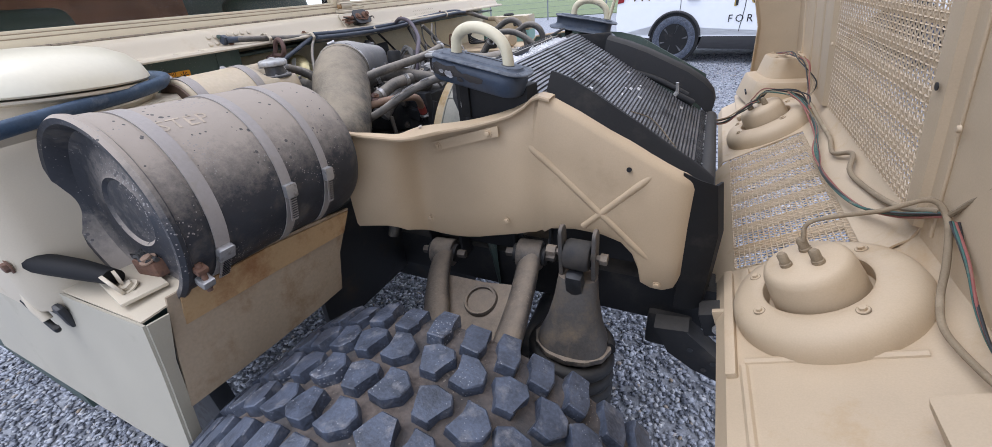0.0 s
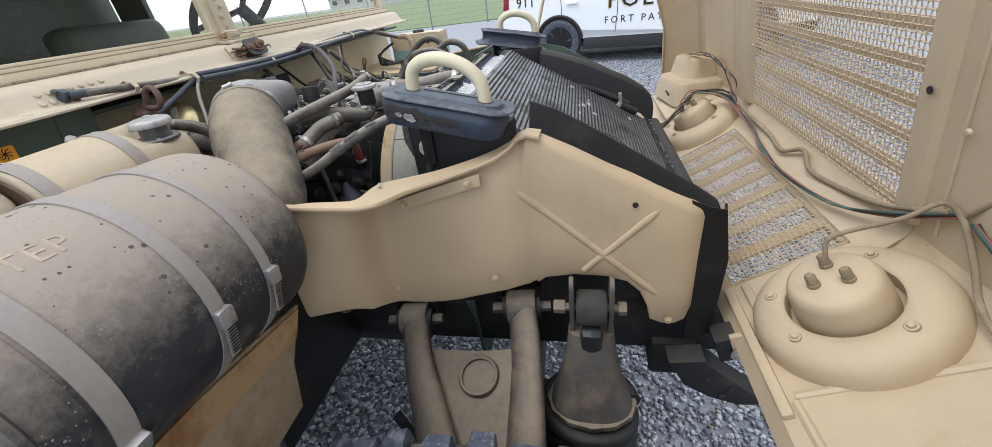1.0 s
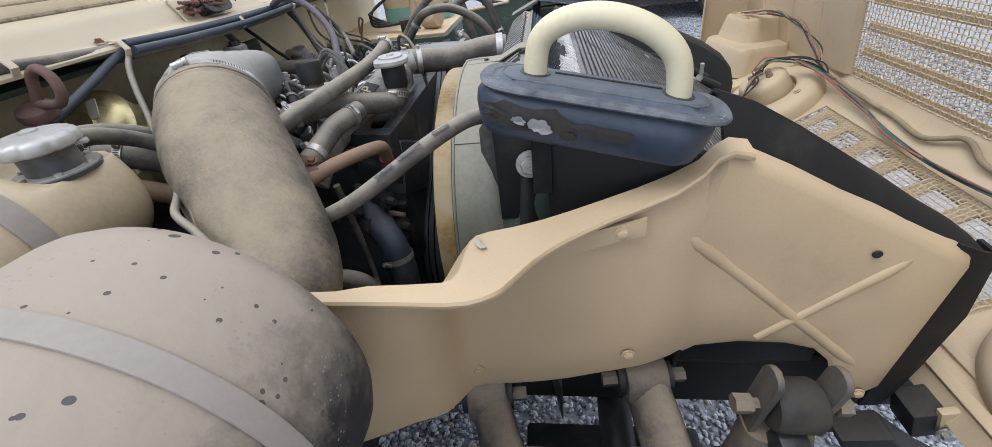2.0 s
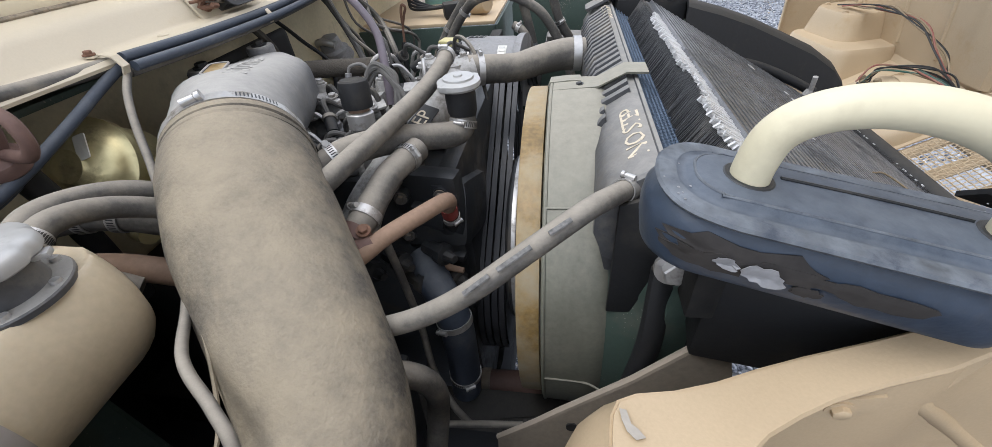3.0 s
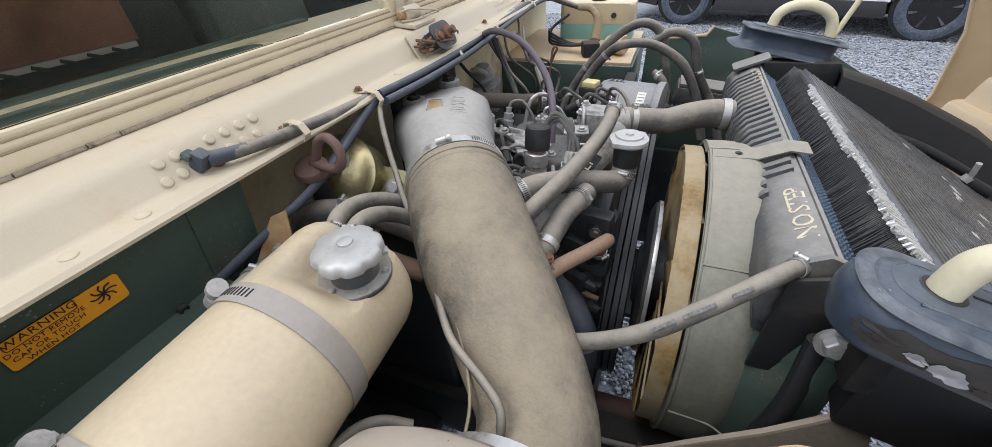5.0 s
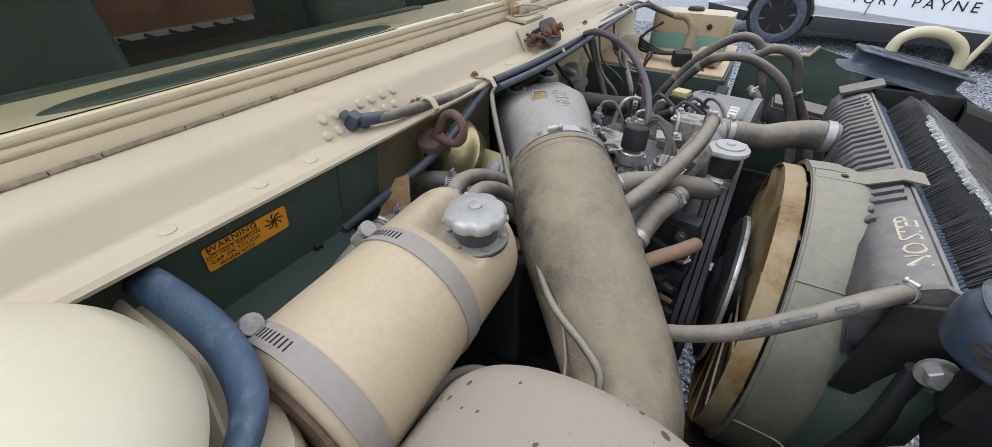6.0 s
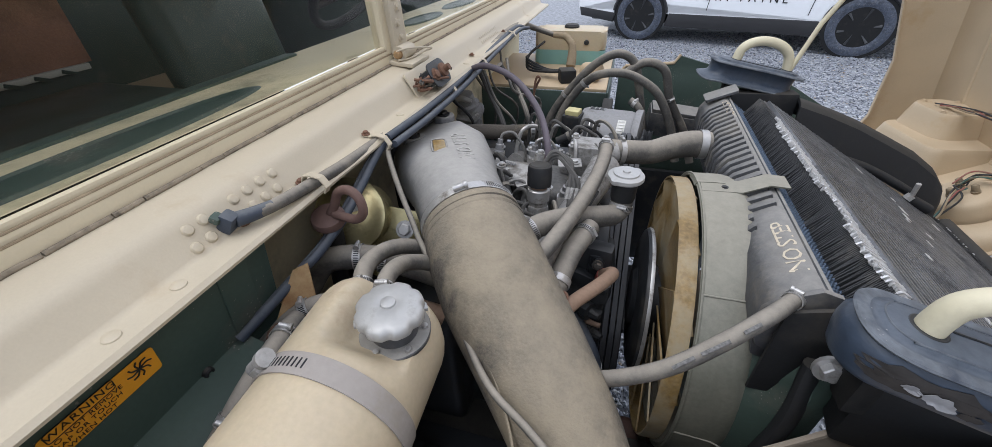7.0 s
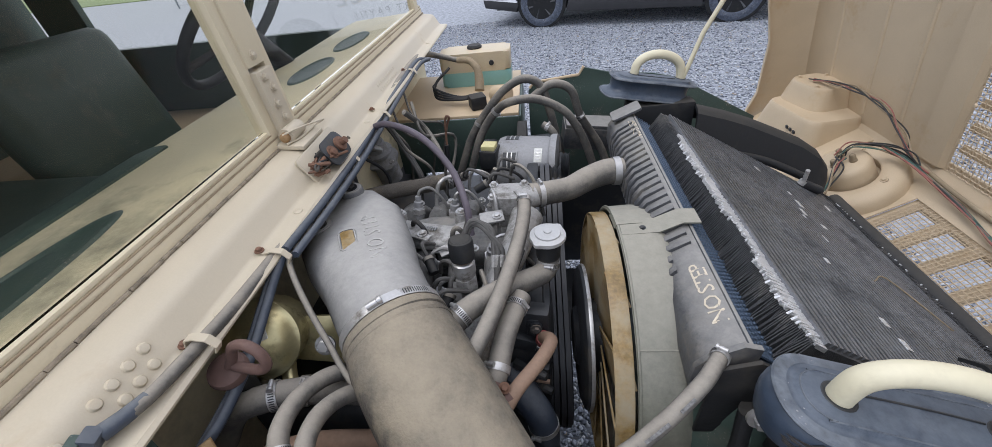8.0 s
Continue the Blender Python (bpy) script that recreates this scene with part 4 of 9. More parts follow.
def headlight_bucket(y, side):
    c = Vector((0.286, y, hood_low(0.286)))
    root = thing("headlight_bucket", c, "tan-painted back of a headlight housing with terminals", "headlight housing", "headlight housings")
    part("dish", lat([(0.141, -0.006), (0.140, 0.016), (0.136, 0.031), (0.128, 0.042), (0.114, 0.049), (0.098, 0.052), (0.084, 0.052), (0.079, 0.049), (0.0775, 0.040), (0.077, 0.022), (0.0, 0.020)], c, N_L, 64), TAN_HOOD, root)
    part("lamp_back", lat([(0.0, 0.015), (0.070, 0.015), (0.069, 0.050), (0.066, 0.082), (0.062, 0.093), (0.054, 0.099), (0, 0.102)], c, N_L, 48), TAN_HOOD, root, "round lamp back")
    for a in (75, 195, 315):
        p = c + N_L * 0.100 + (U_L * math.cos(radians(a)) + Vector((0, 1, 0)) * math.sin(radians(a))) * 0.026
        pin = part("terminal", lat([(0, 0), (0.0095, 0), (0.0095, 0.006), (0.0080, 0.007), (0.0078, 0.022), (0.005, 0.026), (0, 0.026)], p, N_L, 16), LOOM, root, "brown rubber terminal boot")
    for a in (-150, -62, 40, 150):
        p = c + N_L * 0.051 + (U_L * math.cos(radians(a)) + Vector((0, 1, 0)) * math.sin(radians(a))) * 0.100
        part("screw_ring", lat([(0.006, 0.0), (0.0095, 0.0), (0.0095, 0.0012), (0.006, 0.0012), (0.006, 0.0)], p, N_L, 16), LOOM, root)
        part("screw", bolt(bmesh.new(), p, N_L, 0.0055, 0.007), TAN_HOOD, root)
    return root


NB, FB = headlight_bucket(1.020, 1), headlight_bucket(2.020, -1)
# pressed steps of the front panel outboard of the lamp
for a, b in (((0.175, 0.905), (0.365, 0.885)), ((0.178, 0.70), (0.172, 0.895))):
    part("pressed_step", tub([(a[0], a[1], hood_low(a[0]) + 0.002), (b[0], b[1], hood_low(b[0]) + 0.002)], 0.008, n=8, smooth=False), TAN_HOOD, hood)
part("edge_channel", boxb((0.155, 1.02, hood_low(0.155) + 0.006), (0.018, 0.30, 0.020), (0, -31, 0), 0.004), TAN_HOOD, hood)
part("edge_channel", boxb((0.183, 1.10, hood_low(0.183) + 0.006), (0.016, 0.14, 0.014), (0, -31, 0), 0.003), TAN_HOOD, hood)
part("near_box", boxb((0.36, 0.72, hood_low(0.36) + 0.03), (0.07, 0.10, 0.07), (0, -31, 0), 0.010), TAN_HOOD, hood)

# lamp box of the far corner: two rounded tiers
lb = thing("side_lamp_box", (0.32, 2.36, 0.92), "tan-painted stepped side lamp housing inside the hood", "lamp housing")
part("box", loft_box((0.335, 2.395, 0.975), (0.165, 0.195), (0.135, 0.160), 0.085, 14), TAN_HOOD, lb)
part("step", loft_box((0.310, 2.345, 0.900), (0.225, 0.290), (0.190, 0.250), 0.088, 10), TAN_HOOD, lb)
part("flange", boxb((0.295, 2.32, 0.905), (0.235, 0.36, 0.022), (0, -20, 0), 0.008), TAN_HOOD, lb)
for dx, dy in ((-0.045, -0.055), (0.045, -0.055), (-0.045, 0.055), (0.045, 0.055)):
    part("screw", blt((0.335 + dx, 2.395 + dy, 1.0605), (0, 0, 1), 0.006, 0.005), TAN_HOOD, lb)
for k in range(3):
    part("dark_slot", boxb((0.2035, 2.240 + 0.022 * k, 0.945), (0.006, 0.012, 0.012), (0, -14, 0), 0.002), DARK, lb)

# ---- wiring inside the hood


def wire(name, pts, r, material, label, n=8, cat="wire"):
    return solo(name, tub(pts, r, n=n, per=6), material, label, cat)


rng = random.Random(3)
loom = thing("hood_harness", (0.4, 1.5, 0.95), "dusty braided wiring harness with red, green and black wires", "wiring harness")
tn = NB.location + N_L * 0.126
tf = FB.location + N_L * 0.126
part("braided_loom", tub([tn + Vector((0.01, 0.02, 0)), tn + Vector((0.015, 0.03, 0.035)), (0.315, 1.045, 1.045), (0.365, 1.055, 1.065), (0.385, 1.035, 1.045), (0.385, 0.99, 1.0), (0.378, 0.95, 0.965), (0.372, 0.90, 0.95), (0.378, 0.83, 0.955), (0.385, 0.76, 0.97)], [0.0036, 0.0036, 0.0038, 0.004, 0.0045, 0.0045, 0.0045, 0.0045, 0.0045, 0.0045], n=12), LOOM, loom)
part("braided_loom", tub([(0.386, 1.06, 1.045), (0.39, 1.2, 0.985), (0.385, 1.35, 0.955), (0.375, 1.43, 0.957), (0.388, 1.5, 0.975), (0.37, 1.57, 0.95), (0.38, 1.68, 0.955), (0.375, 1.82, 0.965), (0.36, 1.95, 0.99)], 0.0055, n=12), LOOM, loom)
for i, m in enumerate((WIRE_R, WIRE_G, WIRE_B, WIRE_R, WIRE_G)):
    d = lambda: rng.uniform(-0.008, 0.008)
    part("wire", tub([(0.385, 1.04 + d(), 1.05), (0.375 + d(), 1.16, 0.985 + d()), (0.355 + d(), 1.28, 0.945), (0.335 + d(), 1.45, 0.930 + abs(d())), (0.345 + d(), 1.62, 0.935), (0.36 + d(), 1.78, 0.955), (0.345 + d(), 1.92, 0.985), (0.31 + d(), 2.0, 1.005)], 0.0022, n=6), m, loom)
for i, m in enumerate((WIRE_B, WIRE_R, WIRE_B, WIRE_G, LOOM, WIRE_B)):
    d = lambda: rng.uniform(-0.015, 0.015)
    part("wire", tub([tf + Vector((d(), d(), -0.005)), tf + Vector((0.03 + d(), d(), 0.02 + abs(d()))), (0.34 + d(), 1.97 + d(), 1.0 + d()), (0.36, 1.9 + d(), 0.98)], 0.0022, n=6), m, loom)
    part("wire", tub([tf + Vector((d(), d(), -0.005)), (0.20 + d(), 1.98 + d(), 0.96), (0.13 + d(), 1.90, 0.93 + d()), (0.07, 1.84 + d(), 0.94)], 0.0024, n=6), m, loom)
    part("wire", tub([(0.36, 1.96 + d(), 0.99), (0.37 + d(), 2.04, 1.03), (0.35 + d(), 2.12 + d(), 1.08), (0.33 + d(), 2.22, 1.085 + abs(d())), (0.33 + d(), 2.30 + d(), 1.075 + abs(d())), (0.31 + d(), 2.40 + d(), 1.068)], 0.0022, n=6), (WIRE_B, WIRE_R, LOOM)[i % 3], loom)
for i, m in enumerate((WIRE_B, WIRE_R, WIRE_G, WIRE_B)):
    d = lambda: rng.uniform(-0.006, 0.006)
    part("wire", tub([(0.385 + d(), 1.02, 1.05), (0.39 + d(), 0.96 + d(), 1.02 + d()), (0.392, 0.90, 0.985 + d()), (0.386, 0.82 + d(), 0.975), (0.39, 0.74, 0.985)], 0.0018, n=6), m, loom)
part("branch", tub([(0.386, 1.04, 1.05), (0.388, 1.0, 1.10), (0.375, 0.93, 1.16), (0.365, 0.86, 1.2)], 0.004, n=8), LOOM, loom)

# ---- radiator stack, leaning back
U_S, N_S = Vector((0.86, 0, -0.51)), Vector((0.51, 0, 0.86))
C0 = Vector((-0.379, 0, 1.234))
RY0, RY1 = 1.165, 1.80


def slab(y0, y1, s0, s1, n0, n1, bevel=0.002, origin=C0):
    """A block in the leaning plane of the radiator: along the slope from s0 to s1, from n0 to n1 above it."""
    a = origin + U_S * s0 + N_S * n0 + Vector((0, y0, 0))
    return prism(bmesh.new(), [(0, 0), (y1 - y0, 0), (y1 - y0, n1 - n0), (0, n1 - n0)], a, (0, 1, 0), N_S, s1 - s0, bevel)


condenser = thing("condenser", (-0.15, CY, 0.95), "black air-conditioning condenser with crushed bare fins at its edge", "condenser")
part("fin_block", slab(RY0, RY1, 0.0, 0.50, -0.045, 0.0), FIN, condenser)

radiator = thing("radiator", (-0.3, CY, 0.8), "leaning radiator with ribbed dark plastic top tank", "radiator")
part("core", slab(RY0, RY1 + 0.03, -0.06, 0.50, -0.12, -0.055, 0.002), CORE, radiator)
top_tank = part("top_tank", ext([(-0.488, 1.110), (-0.500, 1.160), (-0.498, 1.194), (-0.488, 1.210), (-0.460, 1.2285), (-0.446, 1.2285), (-0.442, 1.221), (-0.47, 1.105)], 1.172, 1.852, 2), RAD, radiator)

shroud = thing("fan_shroud", (-0.5, 1.383, 0.70), "olive-grey plastic fan shroud ring behind the radiator", "fan shroud")
FANC = Vector((0, 1.383, 0.969))
bm = lat([(0.244, -0.552), (0.2475, -0.5535), (0.2500, -0.551), (0.2520, -0.505), (0.2515, -0.495), (0.2480, -0.484), (0.240, -0.474), (0.238, -0.476), (0.245, -0.486), (0.248, -0.500), (0.2462, -0.551), (0.244, -0.552)], FANC, (1, 0, 0), 80)
part("ring", bm, GREEN_L, shroud)

fan = thing("cooling_fan", (-0.58, 1.383, 0.72), "amber plastic engine cooling fan", "fan")
part("hub", lat([(0, -0.62), (0.05, -0.62), (0.07, -0.60), (0.07, -0.555), (0, -0.555)], FANC, (1, 0, 0), 32), DARK, fan)
for i in range(13):
    a = 2 * math.pi * i / 13 + 0.25
    rows = []
    for r in (0.06, 0.10, 0.15, 0.20, 0.236):
        tw = radians(12 - 10 * r)
        row = []
        for c in (-1, -0.5, 0, 0.5, 1):
            cc = c * (0.030 + 0.24 * r)
            tx, tt = math.sin(tw) * cc, math.cos(tw) * cc + 0.006 * (1 - c * c)
            ang = a + tt / r
            row.append((-0.569 + tx, FANC.y + math.cos(ang) * r, FANC.z + math.sin(ang) * r))
        rows.append(row)
    part("blade", sheet(rows, 0.003), AMBER, fan)

part("tip_ring", lat([(0.2365, -0.582), (0.2395, -0.5825), (0.2405, -0.580), (0.2405, -0.556), (0.2365, -0.555), (0.2365, -0.582)], FANC, (1, 0, 0), 80), AMBER, fan)

# ---- engine, the large masses
engine = thing("engine_block", (-0.85, 1.5, 0.5), "oily black cast-iron diesel engine block", "engine")
part("block", boxb((-0.87, 1.50, 0.80), (0.40, 0.42, 0.46), bevel=0.02), DARK, engine)
part("valve_cover", boxb((-0.87, 1.36, 1.05), (0.42, 0.15, 0.10), (-25, 0, 0), 0.02), DARK, engine)
part("valve_cover", boxb((-0.87, 1.66, 1.05), (0.42, 0.15, 0.10), (25, 0, 0), 0.02), DARK, engine)

# ---- intake: canister, elbow, horn
CAN_AX = Vector((-0.0113, 1, -0.0621)).normalized()
CAN_C = Vector((-0.6966, 0.885, 1.1271))  # middle of the end that the elbow joins
CANR = 0.138


def can_at(back, ang, r):
    """A point of the canister: back along the axis, at an angle seen from its near end (0 towards the radiator, 90 up)."""
    a = radians(ang)
    return CAN_C - CAN_AX * back + Vector((1, 0.0113, 0)).normalized() * r * math.cos(a) + Vector((0, 0.062, 1)).normalized() * r * math.sin(a)


air = thing("air_cleaner", (-0.70, 0.7, 1.0), "worn black metal air cleaner canister held by steel straps", "air cleaner")
body = part("canister", lat([(0, 0), (0.09, 0.0), (0.122, -0.003), (0.132, -0.010), (CANR - 0.001, -0.022), (CANR, -0.03), (CANR, -0.325), (0, -0.325)], CAN_C, CAN_AX, 88), CAN, air)
part("end_cap", lat([(CANR - 0.003, -0.318), (CANR + 0.002, -0.320), (CANR + 0.004, -0.328), (CANR + 0.004, -0.352), (CANR + 0.008, -0.355), (CANR + 0.009, -0.361), (CANR + 0.005, -0.367), (CANR - 0.003, -0.366),
                     (CANR - 0.008, -0.358), (CANR - 0.014, -0.343), (0.112, -0.337), (0.09, -0.338), (0.062, -0.341), (0.055, -0.344), (0.050, -0.340), (0, -0.340)], CAN_C, CAN_AX, 88), CAN, air, "dark dished end cap with a rolled rim")
for back, wide, ang in ((0.100, 0.015, -4), (0.183, 0.018, -4), (0.305, 0.021, -26)):
    st = part("strap", lat([(CANR + 0.0005, -back - wide / 2), (CANR + 0.0022, -back - wide / 2), (CANR + 0.0022, -back + wide / 2), (CANR + 0.0005, -back + wide / 2), (CANR + 0.0005, -back - wide / 2)], CAN_C, CAN_AX, 88), STRAP, air, "dusty steel strap")
    c = can_at(back, ang, CANR + 0.006)
    tang = can_at(back, ang - 90, 1) - can_at(back, ang - 90, 0)
    nrm = can_at(back, ang, 1) - can_at(back, ang, 0)
    u, v = CAN_AX, tang
    part("buckle", prism(bmesh.new(), rounded(wide * 1.15, 0.024, 0.003, 3), c - nrm * 0.005, u, v, 0.010 if u.cross(v).dot(nrm) > 0 else -0.010, 0.001), STEEL, st, "folded steel buckle")
    q = c + tang * 0.032 - nrm * 0.001
    tail = bmesh.new()
    prism(tail, [(-wide * 0.4, -0.022), (wide * 0.4, -0.022), (wide * 0.4, 0.020), (wide * 0.3, 0.024), (-wide * 0.4, 0.024)], q, u, (v - nrm * 0.15).normalized(), 0.0014)
    part("strap_tail", tail, STRAP, st)
    for k in range(9):
        slot = bmesh.new()
        box(slot, (0, 0, 0), (wide * 0.6, 0.0014, 0.0012))
        m = Matrix((u, (v - nrm * 0.15).normalized(), nrm)).transposed().to_4x4()
        m.translation = q + (v - nrm * 0.15).normalized() * (-0.018 + 0.0045 * k) + nrm * 0.0016
        bmesh.ops.transform(slot, matrix=m, verts=slot.verts)
        part("slot", slot, DARK, st)
bl = can_at(0.345, -31, CANR + 0.016)
part("ring_bolt", tub([bl + CAN_AX * 0.0 + Vector((0.0, 0, 0.022)), bl, bl - Vector((0.004, 0, 0.026))], 0.0042, n=10), RUST, air, "rusty clamp bolt")
part("ring_lug", boxb(bl + Vector((-0.002, 0, 0.012)), (0.018, 0.016, 0.010), (0, 25, 0), 0.002), RUST, air)
part("ring_lug", boxb(bl + Vector((-0.004, 0, -0.010)), (0.020, 0.018, 0.014), (0, 25, 0), 0.003), STEEL, air)
u = CAN_AX
v = can_at(0.2, 72 + 90, 1) - can_at(0.2, 72 + 90, 0)
letters("lettering", "STEP", 0.032, can_at(0.262, 58, CANR + 0.0006), u, can_at(0.2, 148, 1) - can_at(0.2, 148, 0), LETTER_FADED, air, 0.0001, 1.1, "faded stencilled lettering", (body,))

elbow = thing("intake_elbow", (-0.75, 1.05, 1.0), "dusty grey-brown rubber air intake elbow hose", "intake hose")
part("hose", tub([CAN_C + Vector((0, -0.01, 0)), (-0.683, 0.930, 1.122), (-0.692, 0.98, 1.133), (-0.739, 1.040, 1.163), (-0.797, 1.105, 1.197), (-0.838, 1.158, 1.221), (-0.864, 1.195, 1.232)], [0.058, 0.0565, 0.0570, 0.0640, 0.071, 0.0715, 0.066], n=56, per=8), ELBOW, elbow)
ridge = []
for p, r in (((-0.695, 0.930, 1.122), 0.060), ((-0.705, 0.98, 1.133), 0.0613), ((-0.743, 1.040, 1.163), 0.0653), ((-0.797, 1.105, 1.197), 0.0708)):
    ridge.append(Vector(p) + Vector((-0.66, -0.42, 0.62)).normalized() * r)
part("moulded_ridge", tub(ridge, 0.0016, n=6), ELBOW, elbow)
e_ax = Vector((-0.58, 0.78, 0.24)).normalized()
part("ribbed_collar", lat([(0.060, -0.028), (0.0695, -0.026), (0.0705, -0.022), (0.0675, -0.019), (0.0675, -0.014), (0.0695, -0.012), (0.0695, -0.004), (0.067, 0.0), (0.060, 0.002)], (-0.864, 1.195, 1.232), e_ax, 56), ELBOW, elbow)
clamp_parts(elbow, Vector((-0.864, 1.195, 1.232)) + e_ax * 0.006, e_ax, 0.0672, 0.011, (0.02, -0.38, 0.92))
clamp_parts(elbow, CAN_C + Vector((0.0, 0.028, -0.002)), CAN_AX, 0.0612, 0.014, (0.45, 0, 1))

horn = thing("intake_horn", (-0.95, 1.35, 1.05), "grey plastic intake duct with NO STEP lettering", "intake duct")


def loft(sections, n=32):
    """Ellipse-like sections: centre, side vector, up vector, squareness."""
    bm = bmesh.new()
    rings = []
    for c, s, up, q in sections:
        c, s, up = Vector(c), Vector(s), Vector(up)
        ring = []
        for k in range(n):
            a = 2 * math.pi * k / n
            ca, sa = math.cos(a), math.sin(a)
            ca, sa = math.copysign(abs(ca) ** q, ca), math.copysign(abs(sa) ** q, sa)
            ring.append(bm.verts.new(c + s * ca + up * sa))
        rings.append(ring)
    grid_faces(bm, rings)
    bm.faces.new(rings[0][::-1])
    bm.faces.new(rings[-1])
    return bm


duct = part("duct", loft([((-0.860, 1.190, 1.232), (0.053, 0.038, 0), (0, 0, 0.064), 1.0), ((-0.884, 1.222, 1.236), (0.053, 0.038, 0), (0, 0, 0.064), 1.0),
                   ((-0.912, 1.265, 1.237), (0.058, 0.036, 0), (0, 0, 0.060), 0.92), ((-0.950, 1.325, 1.230), (0.070, 0.042, 0), (0, 0, 0.054), 0.75),
                   ((-0.990, 1.395, 1.219), (0.066, 0.062, 0), (0, 0, 0.050), 0.62), ((-1.022, 1.435, 1.213), (0.034, 0.084, 0), (0, 0, 0.046), 0.6), ((-1.052, 1.445, 1.210), (0.018, 0.086, 0), (0, 0, 0.042), 0.55), ((-1.060, 1.446, 1.210), (0.014, 0.075, 0), (0, 0, 0.034), 0.55)]), HORN, horn)
for x, y, z in ((-1.020, 1.487, 1.260), (-1.030, 1.372, 1.263)):
    part("boss", lat([(0, -0.02), (0.021, -0.02), (0.021, 0.004), (0.019, 0.007), (0, 0.007)], (x, y, z), (0, 0, 1), 28), HORN, horn)
    part("bolt", blt((x, y, z + 0.007), (0, 0, 1), 0.008, 0.008), DARK, horn)
u_h, v_h = Vector((-0.46, 0.887, -0.05)).normalized(), Vector((-0.887, -0.46, 0.05)).normalized()
letters("lettering", "NO STEP", 0.034, (-0.9200, 1.327, 1.2855), u_h, v_h, FADED, horn, 0.0002, 1.1, "faded grey stencilled lettering", (duct,))
win = prism(bmesh.new(), rounded(0.050, 0.019, 0.005, 4), (-0.954, 1.312, 1.2805), u_h, v_h, 0.0070, 0.0008)
part("sight_window", win, AMBER, horn, "amber sight window")
part("window_frame", tub([Vector((-0.954, 1.312, 1.2873)) + u_h * a + v_h * b for a, b in rounded(0.054, 0.023, 0.006, 3)] + [Vector((-0.954, 1.312, 1.2873)) + u_h * 0.027 + v_h * 0.0055], 0.0014, n=6, smooth=False), HORN, horn)

# ---- surge tank
TX, TZ, TR = -0.900, 1.217, 0.0716
tank = thing("surge_tank", (TX, 0.88, TZ - TR), "cream plastic coolant surge tank with a grey pressure cap", "coolant tank")
CAPC = Vector((-0.866, 0.985, 1.2570))


def tank_body():
    """The cylinder with a flat notch pressed into its top for the cap."""
    bm = bmesh.new()
    n = 120
    rings = []
    ys = [(0.766, 0.0), (0.767, 0.45), (0.769, 0.85), (0.773, 0.95), (0.780, 1.0)] + [(0.79 + 0.005 * k, 1.0) for k in range(43)] + [(1.008, 0.985), (1.016, 0.95), (1.024, 0.88), (1.031, 0.72), (1.034, 0.45), (1.035, 0.0)]
    for y, k in ys:
        ring = []
        for i in range(n):
            a = 2 * math.pi * i / n
            x, z = TX + TR * k * math.cos(a), TZ + TR * k * math.sin(a)
            sy = 1 / (1 + math.exp(-(y - 0.946) / 0.0055))
            sx = 1 / (1 + math.exp(-(x - TX + 0.008) / 0.0050))
            low = CAPC.z - 0.002 - 0.06 * max(0, y - 1.0)
            lift = max(0.0, z - low)
            ring.append(bm.verts.new((x, y, z - lift * sy * sx)))
        rings.append(ring)
    grid_faces(bm, rings)
    return bm


part("tank_body", tank_body(), TANK, tank)
part("end_disc", lat([(0, -0.0015), (0.058, -0.0015), (0.064, 0.0), (0.066, 0.003), (0, 0.003)], (TX, 0.7655, TZ), (0, 1, 0), 48), END_BROWN, tank, "dark brown stained tank end")
fl = part("filler_flange", lat([(0, -0.004), (0.0335, -0.004), (0.0342, 0.0), (0.0335, 0.0012), (0.0225, 0.0016), (0.0215, 0.0195), (0, 0.0195)], CAPC, (0, 0, 1), 48), RAD, tank, "dull metal filler flange")
for k in range(6):
    a = radians(60 * k + 20)
    part("flange_bolt", lat([(0, 0.001), (0.0033, 0.001), (0.0030, 0.004), (0, 0.0046)], CAPC + Vector((0.0285 * math.cos(a), 0.0285 * math.sin(a), 0)), (0, 0, 1), 10), STEEL, fl)
bm = bmesh.new()
rings = []
for r, h in ((0.020, 0.0165), (0.0315, 0.0165), (0.0335, 0.0180), (0.0340, 0.0205), (0.0335, 0.0250), (0.0315, 0.0275), (0.0270, 0.0292), (0.0180, 0.0308), (0.0105, 0.0315), (0.0098, 0.0312), (0.0, 0.0312)):
    lobe = 0.075 if r > 0.030 else 0.02 if r > 0.025 else 0.0
    r, h = r * 0.95, h + 0.0045
    rings.append([bm.verts.new(CAPC + Vector((r * (1 - lobe * max(0.0, -math.cos(8 * a)) ** 1.5) * math.cos(a), r * (1 - lobe * max(0.0, -math.cos(8 * a)) ** 1.5) * math.sin(a), h))) for a in np.linspace(0, 2 * math.pi, 112, endpoint=False)])
grid_faces(bm, rings)
bmesh.ops.remove_doubles(bm, verts=bm.verts, dist=0.00005)
cap = part("pressure_cap", bm, CAP_METAL, tank, "scalloped grey metal pressure cap")
part("cap_rivet", lat([(0, 0.0345), (0.0072, 0.0355), (0.0068, 0.0375), (0.004, 0.0385), (0, 0.0387)], CAPC, (0, 0, 1), 24), CAP_METAL, cap)
for a in (0.6, 3.7):
    part("ear", boxb(CAPC + Vector((0.029 * math.cos(a), 0.029 * math.sin(a), 0.0190)), (0.010, 0.008, 0.004), (0, 0, math.degrees(a)), 0.001), CAP_METAL, cap)
